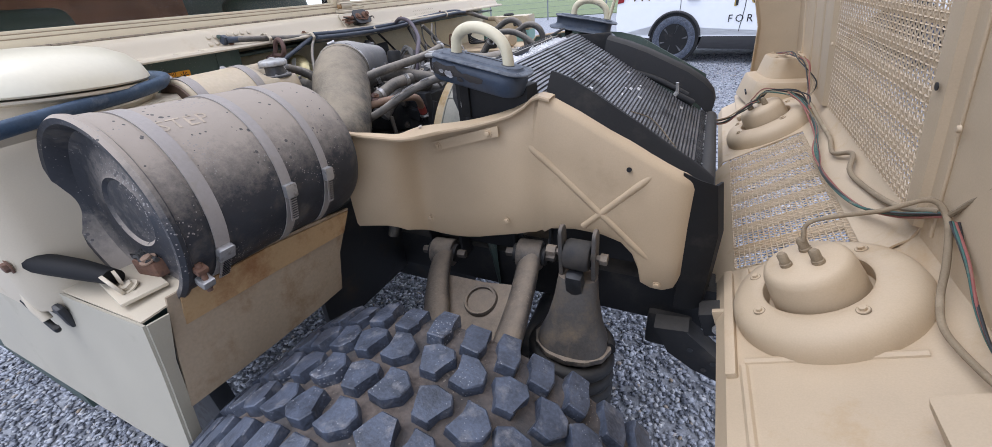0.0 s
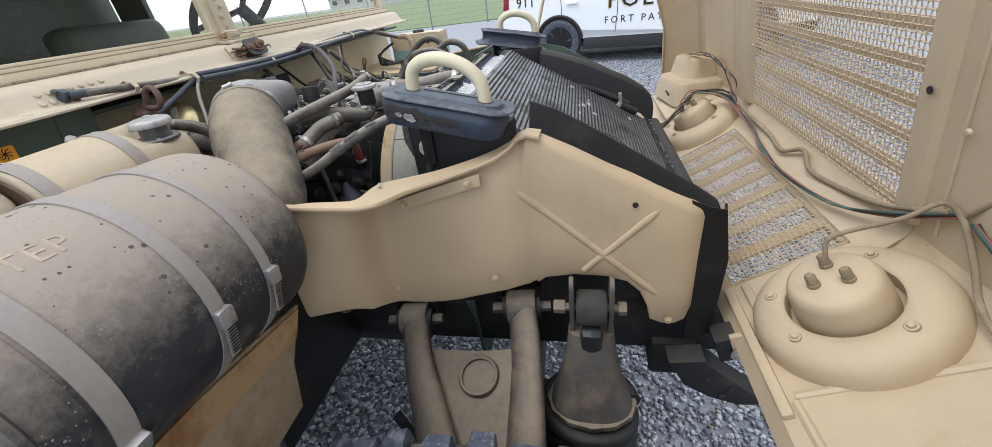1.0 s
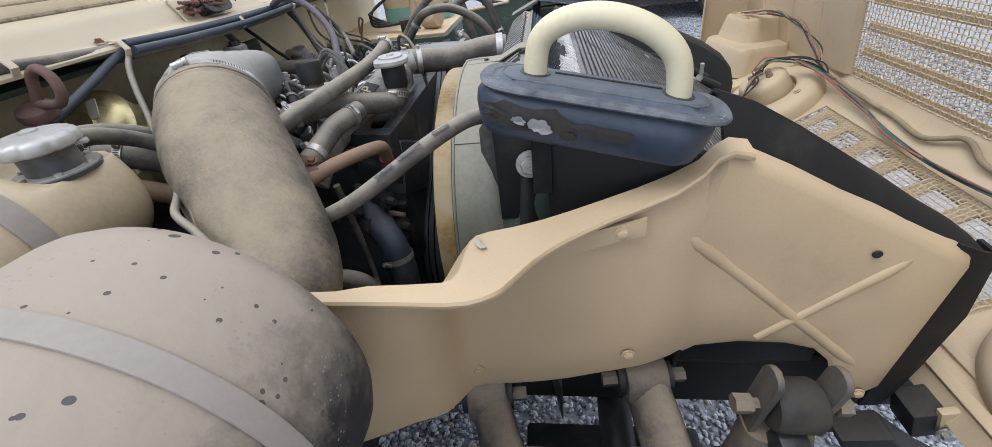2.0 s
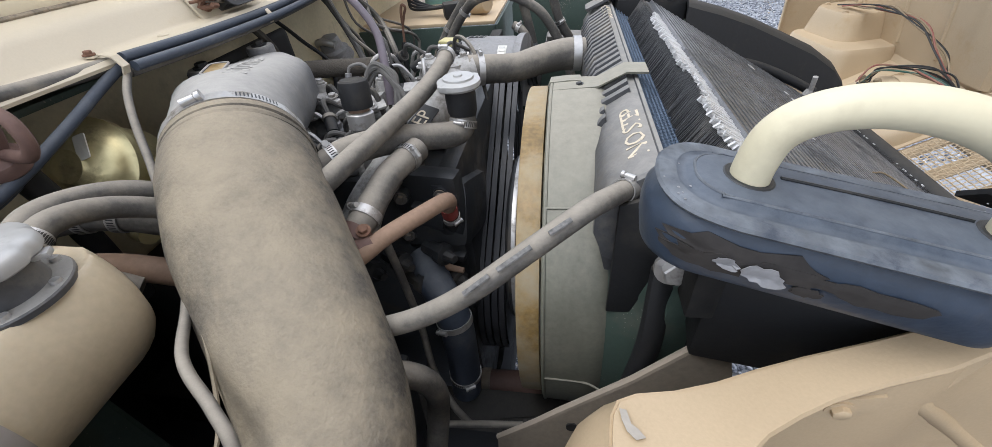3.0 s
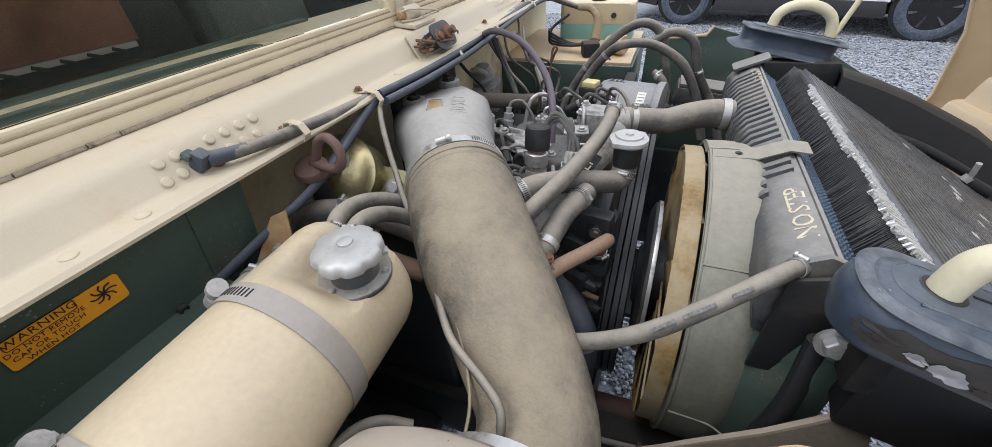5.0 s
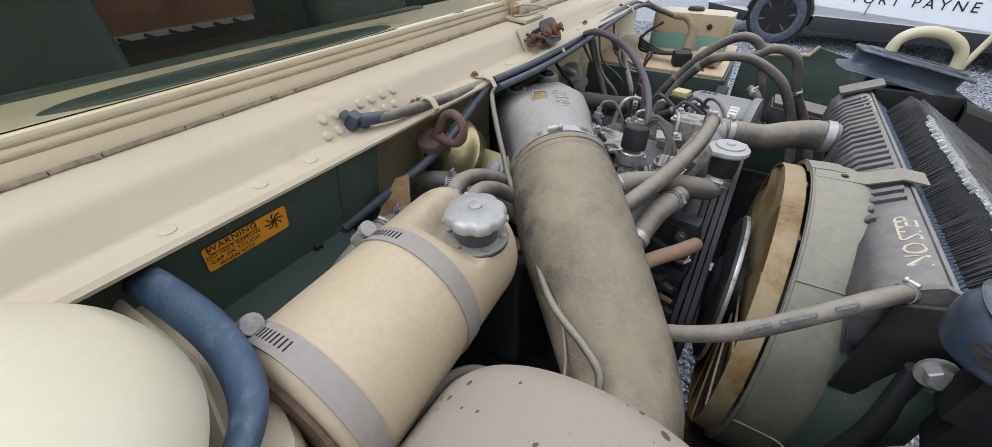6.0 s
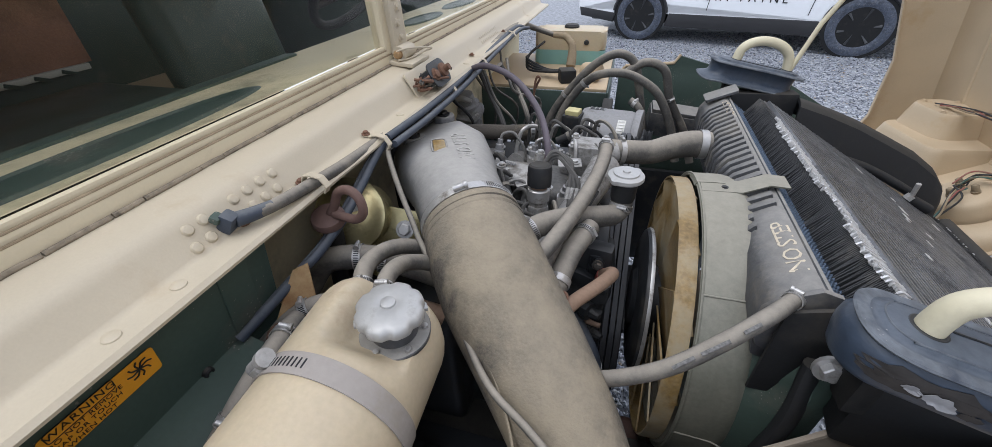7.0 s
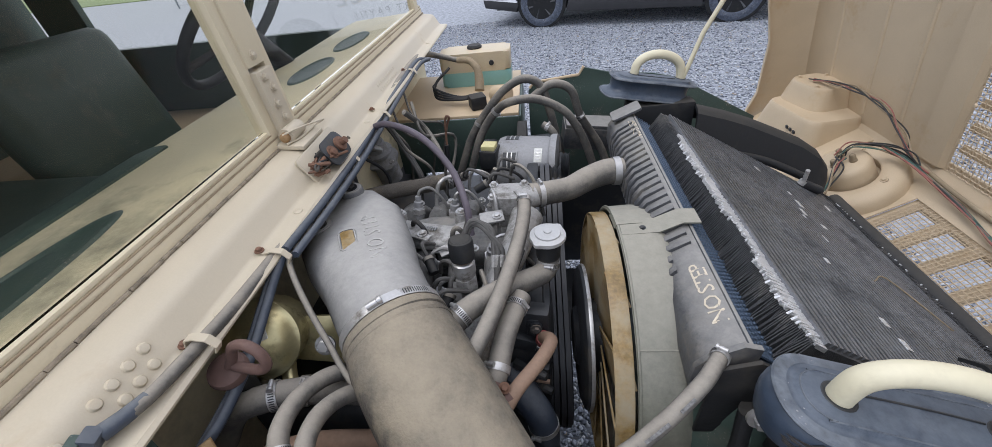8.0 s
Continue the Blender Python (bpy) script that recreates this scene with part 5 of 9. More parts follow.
for y, sc in ((0.914, (-0.72, 0, 0.70)), (0.788, (-0.62, 0, 0.78))):
    st = part("band", lat([(TR + 0.0004, -0.010), (TR + 0.0018, -0.010), (TR + 0.0018, 0.010), (TR + 0.0004, 0.010), (TR + 0.0004, -0.010)], (TX, y, TZ), (0, 1, 0), 64), STRAP, tank, "dusty steel band")
    s = Vector(sc).normalized()
    t = Vector((0, 1, 0)).cross(s)
    c = Vector((TX, y, TZ)) + s * (TR + 0.006)
    scr = bmesh.new()
    lathe(scr, [(0, -0.016), (0.006, -0.016), (0.006, 0.010), (0.008, 0.010), (0.008, 0.018), (0, 0.018)], c, t, 14)
    box(scr, c - s * 0.003, (0.016, 0.018, 0.007), (0, math.degrees(math.atan2(s.x, s.z)), 0), 0.001)
    part("band_screw", scr, ALU, st)
    for k in range(9):
        a = math.atan2(s.z, s.x) - 0.24 - 0.062 * k
        p = Vector((TX + (TR + 0.002) * math.cos(a), y, TZ + (TR + 0.002) * math.sin(a)))
        part("slot", boxb(p, (0.0011, 0.0085, 0.0008), (0, 90 - math.degrees(a), 0), 0), DARK, st)

# the tank lies a little askew: its near end is turned towards the radiator
skew = Matrix.Identity(4)
skew[0][1] = -0.06
base = tank.location
for ob in tank.children_recursive:
    ob.data.transform(Matrix.Translation(-base) @ Matrix.Translation((0, 1.0, 0)) @ skew @ Matrix.Translation((0, -1.0, 0)) @ Matrix.Translation(base))

# ---- lifting brackets


def lift_bracket(c, u, feet, rise, side, flared=False):
    """A handle that stands through a long moulded rubber boot: c is the middle of the boot's top, u its long way."""
    c, u = Vector(c), Vector(u).normalized()
    v = Vector((0, 0, 1)).cross(u).normalized()
    w = u.cross(v)
    root = thing("lift_bracket", c - Vector((0, 0, 0.12)), "cream steel lifting handle in a peeling blue-black rubber boot", "lifting bracket", "lifting brackets")
    L, W = 0.226, 0.090

    def at(p, q, h):
        return c + u * p + v * q + w * h

    def ring(inset, h, wave=0.0, shift=0.0):
        pts = rounded(L - 2 * inset, W - 2 * inset, W / 2 - 0.002 - inset, 12)
        return [at(p + shift, q, h + wave * math.sin(p * 46 + q * 30) + wave * 0.6 * math.sin(p * 90 - q * 50)) for p, q in pts]

    def lofted(rows, cap_last=True, cap_first=False):
        bm = bmesh.new()
        rings = [[bm.verts.new(p) for p in r] for r in rows]
        grid_faces(bm, rings)
        if cap_last:
            bm.faces.new(rings[-1])
        if cap_first:
            bm.faces.new(rings[0][::-1])
        return bm

    wv = 0.0012
    part("boot_top", lofted([ring(0.0105, 0.0012, wv), ring(0.0135, 0.0004, wv), ring(0.0170, 0.0018, wv), ring(0.0200, 0.0048, wv * 0.6), ring(0.0240, 0.0062, wv * 0.4), ring(0.034, 0.0066)]), BOOT, root)
    part("flange_rim", lofted([ring(0.0115, -0.0030, wv), ring(0.004, -0.0032, wv), ring(0.0005, -0.0030, wv), ring(-0.0008, -0.0012, wv), ring(0.0006, 0.0006, wv), ring(0.004, 0.0012, wv), ring(0.0110, 0.0012, wv)], False), WORN_EDGE, root, "scuffed pale rim of the rubber")
    shift = -0.006
    if flared:
        sk = [(0.010, -0.002), (0.012, -0.010), (0.013, -0.024), (0.010, -0.032), (0.002, -0.037), (-0.006, -0.040), (-0.008, -0.043), (-0.003, -0.046)]
        wave = 0.0022
    else:
        sk = [(0.0105, -0.002), (0.0065, -0.007), (0.0035, -0.013), (0.0035, -0.022), (0.0055, -0.032), (0.0085, -0.041), (0.0100, -0.0455), (0.0125, -0.0475)]
        wave = 0.0006
    part("skirt", lofted([ring(i, h, wave if h < -0.03 else 0.0, shift) for i, h in sk] + [ring(0.022, sk[-1][1] + 0.001, 0, shift)]), BOOT, root)
    if flared:
        part("lower_rim", tub(ring(-0.0085, -0.0425, wave, shift) + ring(-0.0085, -0.0425, wave, shift)[:1], 0.0022, n=8, per=2), WORN_EDGE, root, "scuffed lower rim of the rubber")
    part("plateau_line", tub(ring(0.0205, 0.0048, wv * 0.6) + ring(0.0205, 0.0048, wv * 0.6)[:1], 0.0009, n=6, per=2), WORN_EDGE, root)

    def on_skirt(ang, h, out):
        """A point of the skirt: ang round it from its near long side, h down from the top."""
        hs = [-q for _, q in sk]
        ins = float(np.interp(h, hs, [i for i, _ in sk]))
        p = rounded(L - 2 * ins, W - 2 * ins, W / 2 - 0.002 - ins, 12)
        p = p + p[:1]
        run = [0.0]
        for a, b in zip(p, p[1:]):
            run.append(run[-1] + math.hypot(b[0] - a[0], b[1] - a[1]))
        f = (0.75 + ang) % 1.0 * run[-1]
        i = max(0, min(len(p) - 2, next(j for j in range(len(run)) if run[j] >= f) - 1))
        a, b = p[i], p[i + 1]
        t = (f - run[i]) / max(1e-9, run[i + 1] - run[i])
        pt = (a[0] * (1 - t) + b[0] * t, a[1] * (1 - t) + b[1] * t)
        n2 = Vector((b[1] - a[1], a[0] - b[0])).normalized()
        return at(pt[0] + shift, pt[1], -h) + (u * n2.x + v * n2.y) * out

    if not flared:
        # places where the top layer has peeled: darker backing, and flaps that curl away
        for k, (a0, h0, da, dh, m, out) in enumerate(((-0.105, 0.020, 0.095, 0.011, RUST_PEEL, 0.0007), (-0.135, 0.027, 0.05, 0.008, RUST_PEEL, 0.0008), (-0.055, 0.022, 0.045, 0.006, RUST_PEEL, 0.0009), (0.022, 0.024, 0.052, 0.0075, RUST_PEEL, 0.0007),
                                                      (-0.033, 0.032, 0.016, 0.0045, RUST_PEEL, 0.0009), (-0.082, 0.026, 0.022, 0.0065, PEEL, 0.0026), (-0.118, 0.024, 0.014, 0.0035, PEEL, 0.0018))):
            pg = random.Random(k + 31)
            bm = bmesh.new()
            n = 22
            mid = bm.verts.new(on_skirt(a0, h0, out))
            inner, outer = [], []
            for j in range(n):
                t = 2 * math.pi * j / n
                g1 = 0.72 + 0.42 * pg.random()
                inner.append(bm.verts.new(on_skirt(a0 + da * 0.5 * math.cos(t), h0 + dh * 0.5 * math.sin(t), out)))
                outer.append(bm.verts.new(on_skirt(a0 + da * g1 * math.cos(t), min(0.045, h0 + dh * g1 * math.sin(t)), out + (0.0030 * max(0, math.sin(t + 0.6)) if m is PEEL else 0.0))))
            for j in range(n):
                bm.faces.new((mid, inner[j], inner[(j + 1) % n]))
                bm.faces.new((inner[j], outer[j], outer[(j + 1) % n], inner[(j + 1) % n]))
            bmesh.ops.recalc_face_normals(bm, faces=bm.faces)
            bmesh.ops.solidify(bm, geom=list(bm.faces), thickness=0.0005)
            part("peeled_patch" if m is RUST_PEEL else "torn_flap", bm, m, root, "dark backing where the rubber peeled" if m is RUST_PEEL else "curled grey flap of rubber")
        cg = random.Random(9)
        for k in range(34):
            a = cg.uniform(0, 1)
            r0 = ring(cg.uniform(0.002, 0.03), 0.0016)
            p = r0[int(a * len(r0)) % len(r0)]
            part("chip", lat([(0, 0.0005), (cg.uniform(0.0005, 0.0013), 0.0)], p + w * 0.0002, w, 6), PEEL, root)
    f0, f1 = Vector(feet[0]), Vector(feet[1])
    span = (f1 - f0).length
    d = (f1 - f0).normalized()
    up = Vector((0, 0, 1))
    arc = [f0 - up * 0.03, f0 - up * 0.002, f0 + up * (rise * 0.28) + d * span * 0.008]
    for k in range(1, 8):
        a = math.pi * k / 8
        arc.append(f0 + d * span * (0.5 - 0.49 * math.cos(a)) + up * (rise * 0.28 + rise * 0.72 * math.sin(a) ** 0.9))
    arc += [f1 + up * (rise * 0.28) - d * span * 0.008, f1 - up * 0.002, f1 - up * 0.03]
    part("handle", tub(arc, 0.0108, n=20, per=5), HANDLE, root)
    for f in (f0, f1):
        part("hole_edge", lat([(0.0112, 0.0), (0.0135, 0.0), (0.0150, -0.0012), (0.0112, -0.0012), (0.0112, 0.0)], f - up * ((f - c).dot(w) - 0.0074), w, 24), DARK, root, "dark gap round the handle's foot")
    part("slit", tub([at(p, side * (0.006 + 0.10 * (p + 0.05) * (0.06 - p) * 4), 0.0070) for p in (-0.045, -0.02, 0.005, 0.03, 0.052)], 0.0011, n=6), DARK, root, "dark slit in the rubber")
    part("mount", boxb(c + u * 0.020 + v * (side * 0.036) - Vector((0, 0, 0.110)), (0.150, 0.045, 0.135), (0, 0, math.degrees(math.atan2(u.y, u.x))), 0.006), BLACK, root)
    part("mount_lip", boxb(c - u * 0.062 + v * (side * 0.020) - Vector((0, 0, 0.085)), (0.022, 0.030, 0.090), (0, 0, 0), 0.004), BLACK_RUBBER, root)
    return root


lift_bracket((-0.3665, 1.070, 1.2655), (0.217, -0.034, -0.040), ((-0.4265, 1.080, 1.2770), (-0.3020, 1.058, 1.2560)), 0.060, 1)
lift_bracket((-0.377, 1.940, 1.270), (0.217, 0.020, -0.044), ((-0.4255, 1.945, 1.2740), (-0.3060, 1.957, 1.2590)), 0.060, -1, True)

# ---- intake box at the cowl's end, its cap and seal
plenum = thing("intake_box", (-0.95, 0.58, 1.0), "cream-painted sheet metal air intake box", "intake box")
part("box_wall", pri(rounded(0.31, 0.34, 0.05, 6), (-0.975, 0.595, 1.0), (1, 0, 0), (0, 1, 0), 0.265, 0.012), CREAM, plenum)
part("neck", lat([(0.07, 0), (0.09, 0), (0.09, 0.05), (0.07, 0.05)], (-0.93, 0.612, 1.26), (0, 0, 1), 40), CREAM, plenum)
rows = [[(-1.12, 0.735, 1.268), (-1.12, 0.752, 1.283)], [(-0.94, 0.735, 1.268), (-0.935, 0.752, 1.283)], [(-0.872, 0.718, 1.266), (-0.858, 0.730, 1.280)], [(-0.838, 0.668, 1.262), (-0.822, 0.675, 1.276)], [(-0.820, 0.578, 1.26), (-0.805, 0.582, 1.273)], [(-0.805, 0.455, 1.258), (-0.790, 0.456, 1.270)]]
part("seal_flange", sheet(rows, 0.003), CREAM, plenum)
seal = thing("rubber_seal", (-0.9, 0.7, 1.26), "dark blue-black rubber hood seal along the box edge", "seal")
part("bulb", tub([(-1.10, 0.765, 1.292), (-1.0, 0.770, 1.293), (-0.92, 0.767, 1.293), (-0.862, 0.748, 1.291), (-0.833, 0.705, 1.289), (-0.815, 0.645, 1.286), (-0.798, 0.565, 1.284), (-0.772, 0.475, 1.280)], 0.0150, n=18, flat=0.55), SEAL_BLUE, seal)
dome = thing("air_intake_cap", (-0.97, 0.60, 1.26), "cream-painted mushroom-shaped air intake cap", "intake cap")
part("dome", lat([(0, 0.058), (0.05, 0.056), (0.088, 0.050), (0.115, 0.038), (0.130, 0.022), (0.136, 0.006), (0.137, 0.0), (0.133, -0.003), (0.125, -0.001), (0.06, 0.03), (0, 0.035)], (-0.928, 0.612, 1.312), (0.02, 0.05, 1), 72), DOME, dome)
part("brim", lat([(0.08, -0.012), (0.122, -0.014), (0.132, -0.010), (0.133, -0.006), (0.12, -0.006), (0.08, -0.008)], (-0.928, 0.612, 1.312), (0.02, 0.05, 1), 72), CREAM, dome)

# ---- rocker panel behind the wheel, and the hood latch
rocker = thing("rocker_panel", (-0.9, 0.5, 0.78), "cream and tan painted body panel behind the wheel", "body panel")
part("wheel_well_wall", sheet([[(-0.615, 0.455, 0.86), (-0.615, 0.475, 0.95), (-0.612, 0.50, 1.045)], [(-0.62, 0.60, 0.845), (-0.62, 0.61, 0.93), (-0.615, 0.62, 1.040)], [(-0.625, 0.72, 0.838), (-0.622, 0.735, 0.93), (-0.612, 0.75, 1.025)], [(-0.63, 0.79, 0.835), (-0.625, 0.81, 0.92), (-0.607, 0.85, 1.012)]], 0.004), PLATE, rocker)
part("worn_strip", sheet([[(-0.606, 0.515, 1.04), (-0.612, 0.505, 0.99)], [(-0.608, 0.66, 1.031), (-0.614, 0.655, 0.978)], [(-0.603, 0.845, 1.008), (-0.610, 0.825, 0.965)]], 0.003), RUST_TAN, rocker, "tan strip with rust-stained paint")
# the side's cream is darker and greyer than the ledge's
part("outer_panel", sheet([[(-0.600, 0.462, 1.030), (-0.606, 0.452, 0.95), (-0.615, 0.422, 0.76)], [(-0.78, 0.456, 1.030), (-0.78, 0.446, 0.95), (-0.79, 0.418, 0.76)], [(-1.35, 0.45, 1.032), (-1.35, 0.44, 0.95), (-1.35, 0.412, 0.76)]], 0.004), CREAM_SIDE, rocker)
part("front_flange", sheet([[(-0.600, 0.462, 1.030), (-0.600, 0.490, 1.028)], [(-0.606, 0.452, 0.95), (-0.612, 0.47, 0.95)], [(-0.615, 0.422, 0.76), (-0.622, 0.44, 0.76)]], 0.003), CREAM_SIDE, rocker)
part("top_ledge", sheet([[(-0.61, 0.462, 1.032), (-0.61, 0.52, 1.036), (-0.66, 0.66, 1.04)], [(-0.80, 0.456, 1.034), (-0.80, 0.52, 1.038), (-0.80, 0.66, 1.042)], [(-1.35, 0.45, 1.034), (-1.35, 0.52, 1.038), (-1.35, 0.66, 1.042)]], 0.003), CREAM, rocker)
for x, z in ((-0.882, 1.022), (-0.858, 1.010), (-0.830, 0.992)):
    part("vent_slot", boxb((x, 0.442, z), (0.019, 0.012, 0.050), (6, 18, 0), 0.006), DARK, rocker)
part("seam", tub([(-1.075, 0.440, 0.935), (-1.03, 0.436, 0.84), (-0.98, 0.424, 0.765)], 0.0025, n=6, smooth=False), CREAM_SIDE, rocker)
for k in range(9):
    part("rivet", lat([(0.0035, 0), (0.003, 0.0015), (0, 0.0022)], (-1.065 + 0.0105 * k, 0.440 - 0.0017 * k, 0.93 - 0.020 * k), (0, -1, 0.1), 10), CREAM_SIDE, rocker)
latch = thing("hood_latch", (-0.72, 0.5, 1.04), "black rubber hood latch strap in a rusty cream bracket", "latch")
part("bracket", boxb((-0.71, 0.505, 1.044), (0.12, 0.06, 0.006), (0, 0, -10), 0.002), CREAM, latch)
part("lug", pri(rounded(0.050, 0.034, 0.015, 5), (-0.700, 0.484, 1.058), (1, -0.12, 0), (0, -0.3, 1), 0.005, 0.001), CREAM, latch)
part("strap_handle", tub([(-0.715, 0.492, 1.062), (-0.77, 0.478, 1.072), (-0.845, 0.458, 1.082)], [0.012, 0.016, 0.017], n=14, flat=1.4), BLACK_RUBBER, latch)
part("roller", lat([(0, -0.020), (0.019, -0.020), (0.022, -0.016), (0.022, 0.016), (0.019, 0.020), (0, 0.020)], (-0.872, 0.452, 1.090), (0.3, 1, 0), 20), RUBBER_BL, latch)
part("ear", lat([(0.006, -0.002), (0.015, -0.002), (0.015, 0.002), (0.006, 0.002), (0.006, -0.002)], (-0.705, 0.492, 1.060), (0.2, 1, 0), 24), CREAM, latch)
part("link", pri(rounded(0.026, 0.115, 0.012, 5), (-0.872, 0.434, 1.055), (0.9, 0, -0.42), (0.42, 0, 0.9), -0.004, 0.001), CREAM, latch, "cream steel latch link")
part("link_pin", blt((-0.850, 0.432, 1.092), (0, -1, 0), 0.008, 0.008), RUST, latch, "rusted link pin")
part("hook", tub([(-0.885, 0.432, 1.035), (-0.875, 0.428, 1.010), (-0.862, 0.428, 0.985)], [0.007, 0.008, 0.007], n=12), CREAM, latch)
part("hook_rod", tub([(-0.915, 0.428, 1.012), (-0.885, 0.427, 0.990), (-0.852, 0.427, 0.968), (-0.846, 0.427, 0.975)], 0.0045, n=10), BLACK, latch)
part("nut", blt((-0.690, 0.492, 1.048), (0, -0.3, 1), 0.010, 0.008), CREAM, latch)
block = thing("terminal_block", (-0.70, 0.54, 1.04), "burnt black and rusty electrical terminal block", "terminal block")
part("base", boxb((-0.70, 0.555, 1.058), (0.05, 0.065, 0.03), (0, 0, 8), 0.006), RUST, block)
for k in range(14):
    rng = random.Random(k)
    part("burnt_wire", tub([(-0.70 + rng.uniform(-0.03, 0.03), 0.555 + rng.uniform(-0.035, 0.035), 1.075) for _ in range(4)], 0.004, n=6, per=4), DARK, block)
part("terminal", blt((-0.685, 0.530, 1.074), (0, -0.3, 1), 0.008, 0.008), COPPER, block, "brown rusted terminal bolt")

# ---- radiator and condenser in detail
for k in range(23):
    y = 1.309 + 0.0212 * k
    part("rib", prism(bmesh.new(), [(-0.5045, 1.155), (-0.5035, 1.196), (-0.491, 1.2155), (-0.4870, 1.2185) if k < 2 else (-0.4590, 1.2350), (-0.484, 1.208) if k < 2 else (-0.455, 1.226), (-0.482, 1.19), (-0.492, 1.15)], (0, y + 0.0055, 0), (1, 0, 0), (0, 0, 1), 0.011, 0.002), RAD, radiator)
part("core_edge", ext([(-0.449, 1.2275), (-0.4475, 1.2305), (-0.4435, 1.2305), (-0.4415, 1.222)], 1.17, 1.84), RAD, radiator)
# honeycomb strip of core that shows between tank and condenser
V, Fc = [], []
for i in range(7):
    for j in range(92):
        x = -0.439 + 0.0064 * i
        z = 1.2195 - 0.0046 * i
        y = 1.18 + 0.0072 * j + (0.0036 if i % 2 else 0)
        b = len(V)
        for dx, dy in ((0, -0.003), (0.0052, 0), (0, 0.003), (-0.0052, 0)):
            V.append((x + dx * 0.55, y + dy * 0.8, z - dx * 0.3))
        V.append((x, y, z + 0.003))
        Fc += [(b, b + 1, b + 4), (b + 1, b + 2, b + 4), (b + 2, b + 3, b + 4), (b + 3, b, b + 4)]
me = bpy.data.meshes.new("core_mesh")
me.from_pydata([tuple(Vector(p) - radiator.location) for p in V], [], Fc)
me.materials.append(CORE)
cells = tagged(new("core_mesh", me), "blue-grey honeycomb core", kind="stuff")
cells.parent = radiator
part("core_top", sheet([[(-0.443, y, 1.2195), (-0.420, y, 1.203), (-0.388, y, 1.180)] for y in (1.17, 1.5, 1.84)], 0.003), CORE, radiator)
part("strap", ext([(-0.549, 1.2165), (-0.548, 1.2195), (-0.492, 1.2225), (-0.458, 1.2395), (-0.432, 1.2385), (-0.432, 1.2360), (-0.459, 1.237), (-0.493, 1.2195)], 1.384, 1.421), GREEN_L, radiator, "olive steel strap")
part("strap_bolt", blt((-0.515, 1.398, 1.2205), (-0.2, 0, 1), 0.004, 0.003), DARK, radiator)
letters("lettering", "NO STEP", 0.029, (-0.4645, 1.2560, 1.2285), (0, 1, 0), (-0.894, 0, -0.447), LETTER, radiator, 0.0002, 0.86, "stencilled cream lettering", (top_tank,))
letters("lettering", "NO STEP", 0.022, (-0.4620, 1.742, 1.2400), (0, 1, 0), (-0.894, 0, -0.447), LETTER, radiator, 0.0002, 1.0, "stencilled cream lettering", tuple(o for o in radiator.children if o.name.startswith(("rib", "top_tank"))))
part("end_plate", pri([(-0.492, 1.135), (-0.503, 1.165), (-0.502, 1.195), (-0.489, 1.213), (-0.455, 1.234), (-0.434, 1.228), (-0.436, 1.16), (-0.455, 1.115)], (0, 1.172, 0), (1, 0, 0), (0, 0, 1), 0.008, 0.002), RAD, radiator)
part("top_corner", pri(rounded(0.07, 0.05, 0.006, 3), (-0.462, 1.83, 1.232), (0.9, 0, 0.4), (0, 1, 0), 0.006, 0.001), RAD, radiator)
bolt_c = Vector((-0.439, 1.122, 1.167))
part("mount_plate", pri([(-0.045, -0.10), (0.035, -0.10), (0.035, 0.03), (0.0, 0.055), (-0.045, 0.04)], bolt_c + Vector((0, 0.035, 0)), (1, 0, 0), (0, 0, 1), 0.006, 0.002), BLACK, radiator)
part("mount_bolt", bolt(bmesh.new(), bolt_c, (0, -1, 0.15), 0.011, 0.014), STEEL, radiator, "zinc mounting bolt with washer")
part("mount_leg", tub([bolt_c + Vector((0, 0.02, -0.02)), bolt_c + Vector((-0.006, -0.004, -0.12)), bolt_c + Vector((-0.03, -0.012, -0.28))], [0.016, 0.018, 0.022], n=14, flat=0.6), BLACK, radiator)

# condenser: dense strips on top, crushed fins along its rear and front faces
V, Fc, V2, F2, V3, F3 = [], [], [], [], [], []


def add_box(V, Fc, c, a, b, d):
    """A small block: centre and three half vectors."""
    base = len(V)
    for sa in (-1, 1):
        for sb in (-1, 1):
            for sd in (-1, 1):
                V.append(tuple(c + a * sa + b * sb + d * sd))
    for q in ((0, 1, 3, 2), (4, 6, 7, 5), (0, 4, 5, 1), (2, 3, 7, 6), (0, 2, 6, 4), (1, 5, 7, 3)):
        Fc.append(tuple(base + i for i in q))


